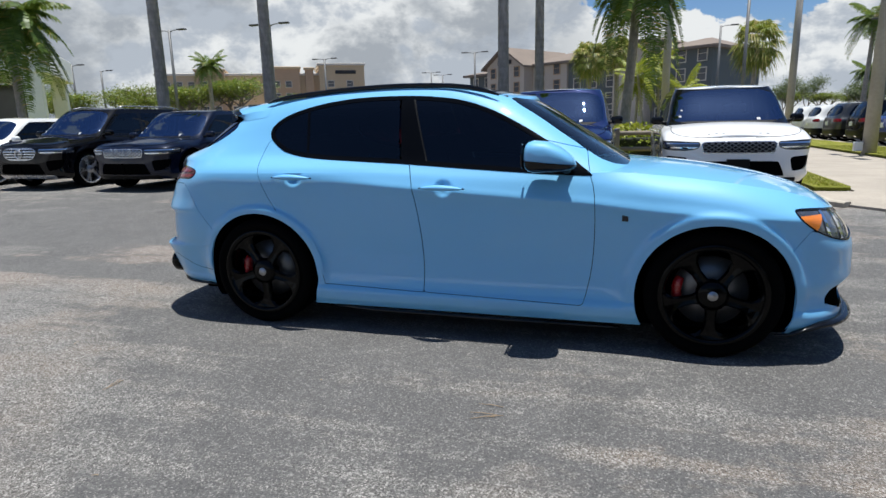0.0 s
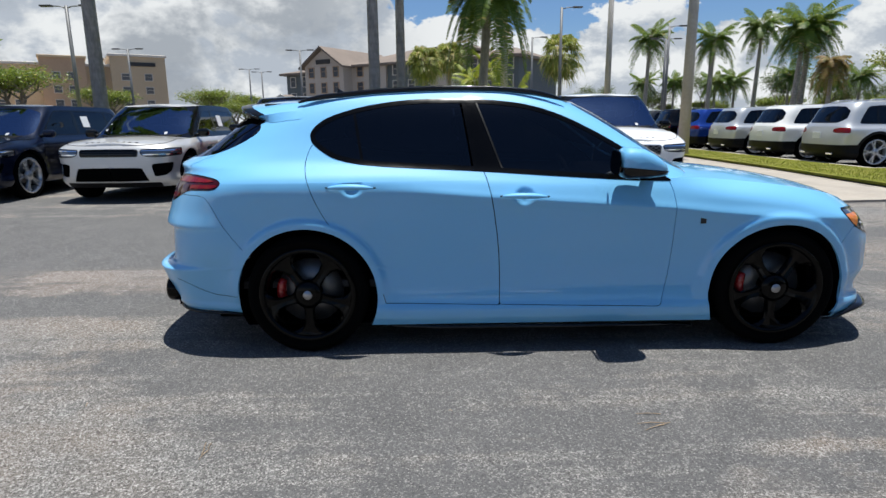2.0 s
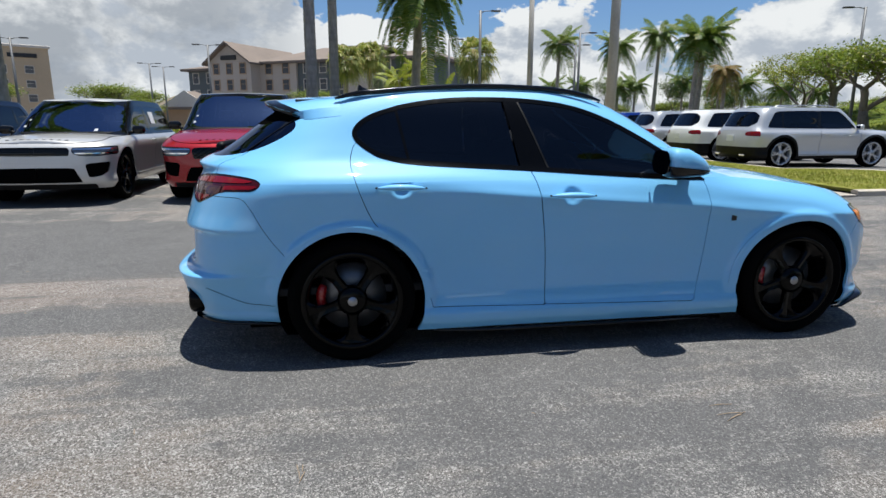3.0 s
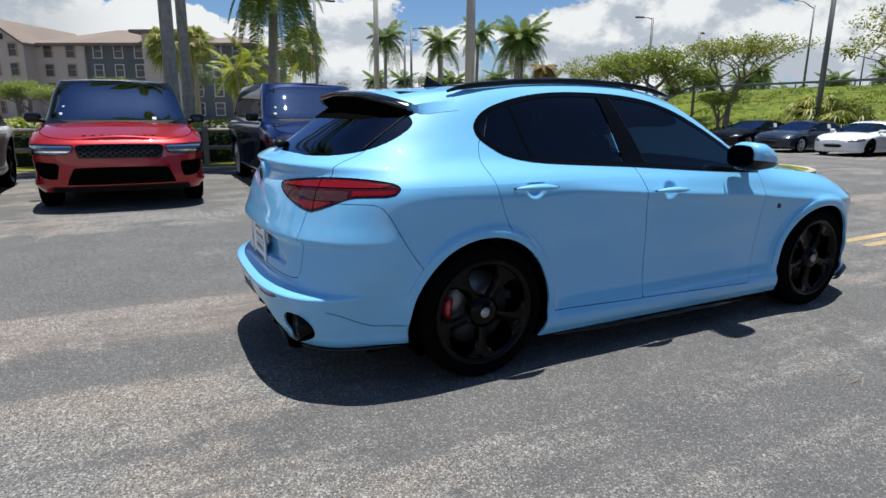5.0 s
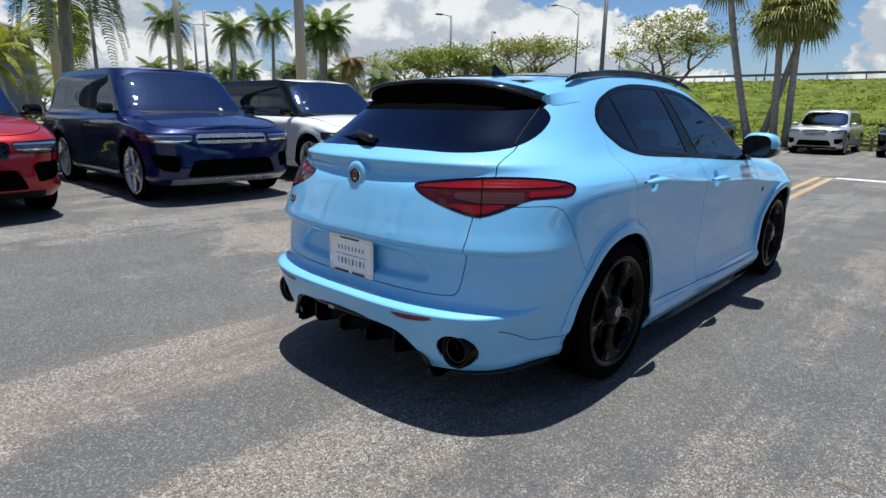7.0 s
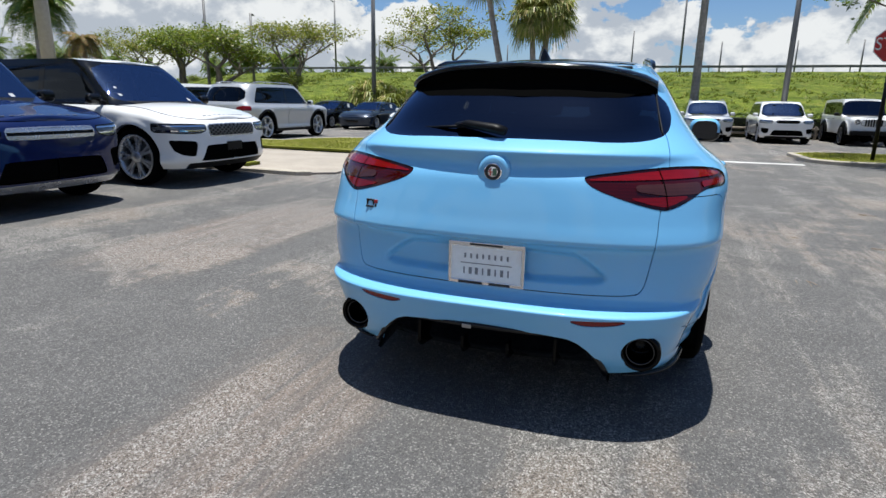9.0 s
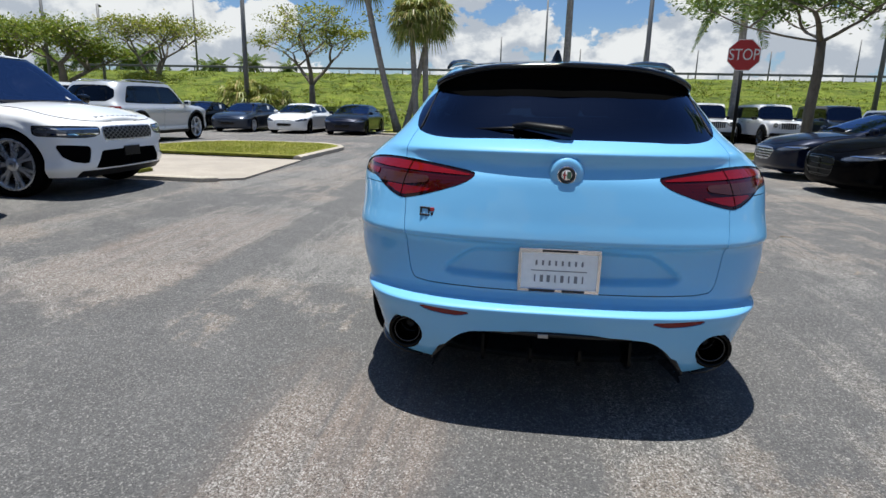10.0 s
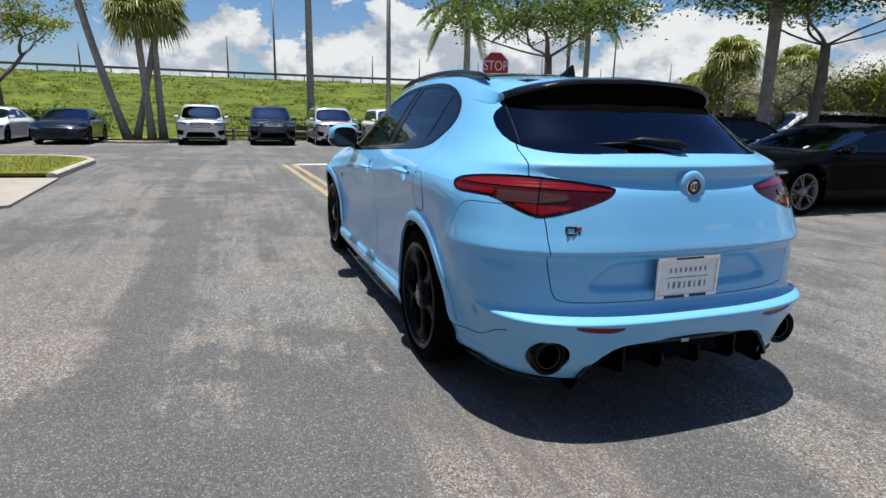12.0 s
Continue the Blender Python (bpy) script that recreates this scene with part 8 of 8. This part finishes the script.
def light_pole(x, y, h, heads, material, r=0.09, label="grey steel lamp post with flat lamp heads", turn=0.0, square=False, z=None, base_box=False):
    lp = thing("street_lamp", label, "street lamp", "lamp posts", at=pose(x, y, (ground_z(x, y) if z is None else z) - 0.02, 0, 0, turn))
    if square:
        part("pole", tube([(0, 0, 0), (0, 0, h)], [r * 1.5, r], 8), material, lp)
    else:
        part("pole", tube([(0, 0, 0), (0, 0, h * 0.5), (0, 0, h)], [r * 1.15, r, r * 0.8], 12), material, lp)
    for a in heads:
        c, s = math.cos(math.radians(a)), math.sin(math.radians(a))
        arm = part("arm", tube([(0, 0, h - 0.12), (c * 0.35, s * 0.35, h - 0.02), (c * 0.8, s * 0.8, h)], [0.035, 0.03, 0.03], 6), material, lp)
        part("lamp_head", shifted(box(0.62, 0.28, 0.09, (0, 0, 0), 0.03), pose(c * 1.0, s * 1.0, h, 0, 0, a)), DARK_BRONZE, arm, "flat dark lamp head")
    if base_box:
        part("junction_box", box(0.22, 0.14, 0.26, (-0.3, -0.05, 0.28), 0.02), SIGN_WHITE, lp, "small white box at the foot")
    return lp


def poles():
    # near poles, taller than the view
    light_pole(6.75, 19.45, 9.0, (90, 270), POLE_CONCRETE, 0.13, "thick concrete lamp post on the lawn", square=True, base_box=True, z=0.15)
    light_pole(6.91, 28.9, 9.0, (0, 180), POLE_CONCRETE, 0.11, "concrete lamp post beside the footpath", square=True)
    light_pole(1.8, 27.6, 9.0, (0, 180), POLE_CONCRETE, 0.12, "concrete lamp post behind the bays", square=True)
    light_pole(27.9, 19.9, 9.0, (180,), GALVANISED, 0.13, "dark steel lamp post below the bank", z=0.0)
    light_pole(26.1, -1.9, 9.0, (180,), GALVANISED, 0.12, "steel lamp post below the bank", z=-0.12)
    light_pole(30.0, -15.0, 9.0, (180,), GALVANISED, 0.12, "steel lamp post below the bank", z=-0.12)
    # far ones, seen whole
    for x, y, h, heads in ((-29.0, 34.4, 7.8, (0, 180)), (-20.1, 32.3, 7.3, (0, 180)), (-27.7, 53.8, 7.7, (0, 180)), (-13.8, 58.2, 8.0, (0, 180)), (6.8, 39.2, 8.3, (0,)), (7.5, 54.3, 8.5, (0,)),
                           (30.3, 34.15, 8.4, (160,)), (34.2, 33.2, 7.6, (30,)), (-24.5, 78.0, 8.0, (0, 180)), (-23.5, 80.0, 7.8, (0, 180)), (-46.0, 42.0, 7.0, (0,)), (-48.0, 47.0, 7.0, (0,)), (16.0, 45.0, 8.0, (0,)), (18.5, 52.0, 8.0, (0, 180)), (27.0, 62.0, 8.6, (0, 180))):
        light_pole(x, y, h, heads, GALVANISED, 0.10, z=0.0)
    # slim posts and lamps of the highway
    for y in (-70, -52, -40, -31, -24, -17, -11, -6.5, -1, 6, 17, 30, 44, 60):
        hw = thing("highway_post", "slim steel post beside the highway", "post", "highway posts", at=pose(50.0, y, 3.85))
        part("pole", tube([(0, 0, 0), (0, 0, 2.6 if y % 2 else 3.6)], [0.07, 0.05], 6), GALVANISED, hw)
    for y in (-34.0, 2.0, 36.0):
        hl = thing("highway_lamp", "tall highway lamp with a long arm", "street lamp", "highway lamps", at=pose(52.0, y, 3.85))
        part("pole", tube([(0, 0, 0), (0, 0, 7.5)], [0.11, 0.07], 8), GALVANISED, hl)
        part("arm", tube([(0, 0, 7.2), (-0.4, 0.8, 7.9), (-1.0, 2.0, 8.3)], [0.05, 0.045, 0.04], 6), GALVANISED, hl)
        part("lamp_head", box(0.25, 0.7, 0.12, (-1.1, 2.3, 8.3), 0.04), GALVANISED, hl)


def guard_rail():
    g = thing("guard_rail", "steel guard rail along the highway", "guard rail")
    prof = [(0.0, 0.08), (-0.03, 0.115), (0.0, 0.15), (0.0, 0.20), (-0.03, 0.235), (0.0, 0.27)]
    v, f = [], []
    ys = np.linspace(-120, 44, 66)
    for y in ys:
        v += [(47.0 + a, y, 4.16 + b) for a, b in prof] + [(47.03 + a, y, 4.16 + b) for a, b in prof]
    for i in range(65):
        for j in range(5):
            for o in (0, 6):
                f.append((i * 12 + o + j, i * 12 + o + j + 1, i * 12 + 12 + o + j + 1, i * 12 + 12 + o + j))
    part("rail", (v, f, True), GALVANISED, g)
    post = to_mesh("post", box(0.10, 0.08, 0.80, (47.09, 0, 4.05), 0.01), GALVANISED)
    for y in np.arange(-60, 44, 2.4):
        p = part("post", post, GALVANISED, g)
        p.matrix_basis = pose(0, y, 0)


def rail_fence(name, label, pts, top=0.75, z=0.0, gap=2.4):
    """A low rail fence: posts and two rails."""
    fz = thing(name, label, "fence")
    a, b = Vector((*pts[0], z)), Vector((*pts[1], z))
    n = max(1, round((b - a).length / gap))
    post = to_mesh("post", box(0.12, 0.12, top + 0.1, (0, 0, (top + 0.1) / 2 - 0.05), 0.015), WOOD)
    for i in range(n + 1):
        p = part("post", post, WOOD, fz)
        p.matrix_basis = Matrix.Translation(a.lerp(b, i / n))
    d = (b - a).normalized() * 0.06
    for h in (top - 0.08, top * 0.45):
        for i in range(n):
            p, q = a.lerp(b, i / n) + Vector((0, 0, h)), a.lerp(b, (i + 1) / n) + Vector((0, 0, h))
            part("rail", tube([p + d * 0.2, q - d * 0.2], 0.055, 8), WOOD, fz)


def stop_sign():
    s = thing("stop_sign", "red octagonal stop sign on a black post", "traffic sign", at=pose(11.35, -1.38, 0.06, 0, 0, 172))
    part("post", tube([(-0.05, 0, 0), (-0.05, 0, 2.55)], 0.045, 8), SATIN_BLACK, s, "black round post")
    R = 0.425
    octo = lambda r: [(r * math.cos(math.radians(22.5 + 45 * i)), 2.70 + r * math.sin(math.radians(22.5 + 45 * i))) for i in range(8)]
    pl = part("sign_plate", slab(octo(R), 0.0, 0.004, "X"), SIGN_WHITE, s)
    part("sign_face", slab(octo(R * 0.955), 0.004, 0.008, "X"), STOP_RED, pl, "red sign face")
    cu = bpy.data.curves.new("lettering", "FONT")
    cu.body, cu.size, cu.align_x, cu.align_y, cu.extrude, cu.space_character = "STOP", 0.40, "CENTER", "CENTER", 0.002, 1.0
    tmp = bpy.data.objects.new("lettering", cu)
    scene.collection.objects.link(tmp)
    me = bpy.data.meshes.new_from_object(tmp.evaluated_get(bpy.context.evaluated_depsgraph_get()))
    bpy.data.objects.remove(tmp)
    me.materials.clear()
    me.materials.append(SIGN_WHITE)
    t = part("lettering", me, SIGN_WHITE, pl, "white capital letters")
    t.matrix_basis = pose(0.0105, 0, 2.70, 90, 0, 90) @ Matrix.Diagonal((0.78, 1.0, 1.0, 1))


def window_grid(house, cols, floors, x0, dx, z0, dz, w, h, y, material=None, frame=None, skip=()):
    """Windows in rows on a wall that faces -y: recessed glass in a frame."""
    pane = to_mesh("window", join(box(w, 0.10, h, (0, 0.04, 0))), material or FAR_GLASS)
    fr = to_mesh("window_frame", join(box(w + 0.24, 0.14, 0.12, (0, -0.02, h / 2 + 0.06)), box(w + 0.24, 0.16, 0.12, (0, -0.03, -h / 2 - 0.06)), box(0.12, 0.14, h, (-w / 2 - 0.06, -0.02, 0)), box(0.12, 0.14, h, (w / 2 + 0.06, -0.02, 0)), box(w, 0.12, 0.06, (0, -0.02, 0.1))), frame or CREAM)
    for i in range(cols):
        for j in range(floors):
            if (i, j) in skip:
                continue
            p = part("window", pane, FAR_GLASS, house)
            p.matrix_basis = pose(x0 + dx * i, y - 0.03, z0 + dz * j)
            part("window_frame", fr, CREAM, p)


def hotel_west():
    """The tan hotel: flat roofs, stepped blocks and rows of small windows."""
    h = thing("hotel", "tan stucco hotel with flat stepped roofs", "building", at=pose(-88.0, 142.0, 0, 0, 0, 31))
    for name, w, d, z, x, y, m in (("wall", 46, 16, 15.0, -6.0, 8.0, TAN), ("wall", 9, 17, 16.6, 2.0, 7.2, TAN_DARK), ("wall", 12, 18, 17.4, 17.5, 7.0, TAN), ("wall", 2.2, 1.0, 16.4, 9.0, -0.4, TAN_DARK), ("wall", 7, 17, 16.0, -16.0, 7.4, TAN_DARK)):
        part(name, box(w, d, z, (x, y, z / 2), 0.05), m, h)
        part("cornice", box(w + 0.7, d + 0.7, 0.6, (x, y, z - 0.1), 0.12), CREAM if m is TAN else TAN, h)
    window_grid(h, 4, 4, -26.5, 2.9, 3.0, 3.1, 1.5, 1.5, 0.0)
    window_grid(h, 2, 4, -10.2, 3.0, 3.0, 3.1, 1.5, 1.5, 0.0)
    window_grid(h, 2, 4, 0.5, 3.0, 3.0, 3.1, 1.5, 1.5, -1.3)
    window_grid(h, 2, 4, 14.5, 5.0, 3.0, 3.1, 1.6, 1.5, -2.0)
    window_grid(h, 2, 4, -17.5, 3.0, 3.0, 3.1, 1.5, 1.5, -1.1)
    part("sign_bar", box(5.5, 0.2, 0.9, (18.5, -2.15, 15.3), 0.1), INK, h, "dark lettering bar")
    part("porch", join(box(10, 7, 0.8, (-6, -5, 4.2), 0.1), box(0.8, 0.8, 4, (-10, -8, 2)), box(0.8, 0.8, 4, (-2, -8, 2))), TAN, h)


def hip(w, d, x, y, z, rise, over=0.9):
    a, b = w / 2 + over, d / 2 + over
    r = max(a - b, 0.5)
    v = [(x - a, y - b, z), (x + a, y - b, z), (x + a, y + b, z), (x - a, y + b, z), (x - r, y, z + rise), (x + r, y, z + rise)]
    v += [(p[0], p[1], z - 0.35) for p in v[:4]]
    return v, [(0, 1, 5, 4), (1, 2, 5), (2, 3, 4, 5), (3, 0, 4), (0, 6, 7, 1), (1, 7, 8, 2), (2, 8, 9, 3), (3, 9, 6, 0), (6, 9, 8, 7)], False


def hotel_north():
    """The beige and slate hotel with brown hipped roofs and a gable."""
    h = thing("hotel", "beige and slate hotel with brown hipped roofs", "building", at=pose(-10.3, 118.4, 0, 0, 0, -32) @ Matrix.Scale(1.25, 4))
    Z = 10.0
    for w, d, x, y, m, z in ((9.0, 14, -18.5, 9.0, SLATE, Z - 0.6), (8.2, 16, -11.6, 7.0, BEIGE, Z), (7.0, 14, -4.2, 8.2, BEIGE, Z), (9.5, 14, 4.0, 8.6, SLATE, Z), (5.0, 16, 11.0, 7.6, BEIGE, Z + 1.4), (8.5, 15, 17.5, 9.0, SLATE, Z)):
        part("wall", box(w, d, z, (x, y, z / 2), 0.04), m, h)
    part("roof", hip(9.0, 14, -18.5, 9.0, Z - 0.6, 1.6), ROOF_BROWN, h)
    part("roof", hip(16.5, 14, 1.0, 8.4, Z, 2.6), ROOF_BROWN, h)
    part("roof", hip(5.4, 16, 11.0, 7.6, Z + 1.4, 1.1), ROOF_BROWN, h)
    part("roof", hip(8.5, 15, 17.5, 9.0, Z, 1.8), ROOF_BROWN, h)
    x, yf = -11.6, -1.9
    g = [(x - 4.7, Z), (x, Z + 3.0), (x + 4.7, Z)]
    part("gable_wall", slab([(x - 4.1, Z), (x + 4.1, Z), (x, Z + 2.6)], -1.0, 0.0, "Y"), BEIGE, h)
    v = [(g[0][0], yf, g[0][1] - 0.2), (g[1][0], yf, g[1][1]), (g[2][0], yf, g[2][1] - 0.2), (g[0][0], 15, g[0][1] - 0.2), (g[1][0], 15, g[1][1]), (g[2][0], 15, g[2][1] - 0.2)]
    v += [(a, b, c - 0.3) for a, b, c in v]
    part("gable_roof", (v, [(0, 1, 4, 3), (1, 2, 5, 4), (6, 9, 10, 7), (7, 10, 11, 8), (0, 6, 7, 1), (1, 7, 8, 2), (0, 3, 9, 6), (2, 8, 11, 5)], False), ROOF_BROWN, h)
    part("sign_bar", box(3.0, 0.15, 0.7, (x, -1.12, Z + 0.6), 0.05), INK, h, "dark lettering bar")
    window_grid(h, 3, 3, -21.4, 2.9, 2.4, 2.75, 1.1, 1.6, 2.0, frame=CREAM)
    window_grid(h, 3, 4, -14.2, 2.6, 1.6, 2.45, 1.0, 1.5, -1.0, frame=TAN_DARK)
    window_grid(h, 2, 4, -5.8, 3.2, 1.6, 2.45, 1.1, 1.5, 1.2, frame=TAN_DARK)
    window_grid(h, 3, 4, 1.0, 2.9, 1.6, 2.45, 1.1, 1.5, 1.6, frame=CREAM)
    window_grid(h, 3, 4, 14.8, 2.8, 1.6, 2.45, 1.1, 1.5, 1.5, frame=CREAM)
    lod = thing("porch", "brown-roofed entrance lodge with half-timbered gable", "building", at=pose(-24.0, 92.0, 0))
    part("wall", box(9, 8, 3.2, (0, 4, 1.6), 0.04), TAN_DARK, lod)
    part("roof", hip(9, 8, 0, 4, 3.2, 2.4), ROOF_BROWN, lod)
    part("gable", slab([(-3.4, 3.2), (3.4, 3.2), (0, 5.5)], -0.8, -0.5, "Y"), CREAM, lod)


def showroom():
    """The white showroom canopy at the west edge."""
    s = thing("showroom", "white showroom with a deep canopy on square columns", "building", at=pose(-31.0, 26.2, 0, 0, 0, 40))
    part("canopy", join(box(14, 9, 1.4, (-6.6, 4.2, 5.25), 0.05), box(9.0, 6.0, 1.0, (-6.0, 4.6, 6.3), 0.05)), SHOWROOM_WHITE, s)
    for x, y in ((-0.4, 0.2), (-0.4, 8.0), (-6.5, 0.2), (-13.0, 0.2)):
        part("column", box(0.85, 0.85, 4.6, (x, y, 2.3), 0.03), SHOWROOM_WHITE, s)
    part("glass_front", box(12, 0.06, 4.4, (-7.5, 7.6, 2.25)), FAR_GLASS, s)


def wheel_stops():
    m = to_mesh("wheel_stop", box(0.16, 1.75, 0.11, (0, 0, 0.055), 0.03), SATIN_BLACK)
    for y in (15.3, 18.0, 20.8, 23.6, 26.4):
        ob = tagged(new("wheel_stop", m), "black rubber wheel stop on the asphalt", "wheel stop", "wheel stops")
        ob.matrix_basis = pose(8.75, y, ground_z(8.75, y))


def litter():
    """Dry twigs and leaves on the asphalt."""
    rng = random.Random(17)
    spots = [(-0.52, 2.47, 0.20), (-1.49, 2.59, 0.04), (-2.55, 2.31, 0.12), (-3.2, 1.9, 0.05), (-0.4, 1.55, 0.14), (-3.3, 2.7, 0.09), (1.2, 2.2, 0.12), (-1.9, 1.6, 0.06), (-6.0, 7.4, 0.06), (-4.6, 4.6, 0.05), (1.0, 1.6, 0.16), (-5.2, 5.9, 0.05), (3.1, 1.0, 0.2)]
    for x, y, s in spots:
        a = rng.uniform(0, 6.28)
        for k in range(4 if s > 0.1 else 1):
            b = a + rng.uniform(-0.5, 0.5)
            p = Vector((rng.uniform(-0.3, 0.3) * s, rng.uniform(-0.3, 0.3) * s, 0.003))
            q = p + Vector((math.cos(b), math.sin(b), 0.0)) * s * rng.uniform(0.4, 0.9)
            ob = new("twig", to_mesh("twig", tube([p, p.lerp(q, 0.5) + Vector((0, 0, 0.004)), q], [0.0016, 0.002, 0.001], 5), DRY_TWIG))
            ob.matrix_basis = pose(x, y, 0.001)
            tagged(ob, "small dry brown twig on the asphalt", "twig", "litter on the asphalt")


BLADE = leaf_material("grass_blade", (0.20, 0.235, 0.022), (0.42, 0.40, 0.055), (0.52, 0.44, 0.16), 0.80)


def grass_blades(name, label, outline, count, seed, tall=0.032):
    """Short blades of grass scattered over a lawn."""
    rng = random.Random(seed)
    inside_ = inside([(x, y) for x, y in outline], (0, 1), 0)
    xs, ys = [p[0] for p in outline], [p[1] for p in outline]
    pts = np.array([(rng.uniform(min(xs), max(xs)), rng.uniform(min(ys), max(ys)), 0.0) for _ in range(count)])
    pts = pts[inside_(pts) > 0.03]
    v, f = [], []
    for x, y, _ in pts:
        z = ground_z(x, y) + 0.095
        a, h, w = rng.uniform(0, 6.28), tall * rng.uniform(0.5, 1.3), rng.uniform(0.004, 0.010)
        c, s_ = math.cos(a), math.sin(a)
        lx, ly = rng.gauss(0, 0.35) * h, rng.gauss(0, 0.35) * h
        m = len(v)
        v += [(x - c * w, y - s_ * w, z), (x + c * w, y + s_ * w, z), (x + lx, y + ly, z + h)]
        f.append((m, m + 1, m + 2))
    ob = new(name, to_mesh(name, (v, f, False), BLADE))
    tagged(ob, label, "grass", kind="stuff")


BANK_BLADE = leaf_material("bank_grass_blade", (0.085, 0.125, 0.014), (0.25, 0.27, 0.03), (0.34, 0.31, 0.07), 0.90)


def bank_tufts():
    """Tufts of longer grass over the bank, in clumps."""
    rng = random.Random(31)
    v, f = [], []
    for _ in range(26000):
        x, y = rng.uniform(28.0, 45.5), rng.uniform(-48, 46)
        if noise.noise(Vector((x * 0.55, y * 0.4, 11.0))) < rng.uniform(-0.25, 0.45):
            continue
        z = bank_z(x, y) - 0.02
        for _b in range(3):
            a, h, w = rng.uniform(0, 6.28), rng.uniform(0.06, 0.17), rng.uniform(0.03, 0.08)
            c, s_ = math.cos(a) * w, math.sin(a) * w
            ox, oy = rng.gauss(0, 0.10), rng.gauss(0, 0.10)
            m = len(v)
            v += [(x + ox - c, y + oy - s_, z), (x + ox + c, y + oy + s_, z), (x + ox + rng.gauss(0, 0.08), y + oy + rng.gauss(0, 0.08), z + h)]
            f.append((m, m + 1, m + 2))
    tagged(new("grass", to_mesh("grass", (v, f, False), BANK_BLADE)), "tufts of longer grass on the highway bank", "grass", kind="stuff")


def lawns():
    bank_tufts()
    grass_blades("grass", "short yellow-green grass on the lawn beside the footpath", [(6.6, 9.15), (9.6, 9.15), (10.3, 9.7), (10.5, 11.2), (10.2, 12.3), (9.4, 12.9), (8.35, 13.1), (8.2, 24.0), (6.7, 24.0)], 26000, 5)
    grass_blades("grass", "short grass on the island round the stop sign", [(10.75, -5.9), (10.75, -0.9), (11.5, -0.15), (13.3, -0.15), (14.3, -1.6), (14.3, -5.9)], 14000, 6)
    grass_blades("grass", "thin strip of grass before the white car", [(2.96, 10.4), (3.42, 10.4), (3.6, 14.0), (4.0, 24.0), (3.2, 24.0), (2.9, 14.0)], 9000, 7)

# ---- everything in its place ----
hero_car()
north_row()
east_column()
south_row()
far_row()
stop_sign()
poles()
guard_rail()
rail_fence("rail_fence", "weathered two-rail wooden fence before a hedge", [(-26.0, 15.55), (2.3, 15.55)], 0.85, 0.2)
rail_fence("rail_fence", "low weathered rail fence below the bank", [(26.0, -22.0), (26.0, 8.3)], 0.55, -0.13)
rail_fence("rail_fence", "low weathered rail fence below the bank", [(26.0, 11.5), (26.0, 17.6)], 0.55, -0.13)
plant_all()
hotel_west()
hotel_north()
showroom()
wheel_stops()
lawns()
litter()
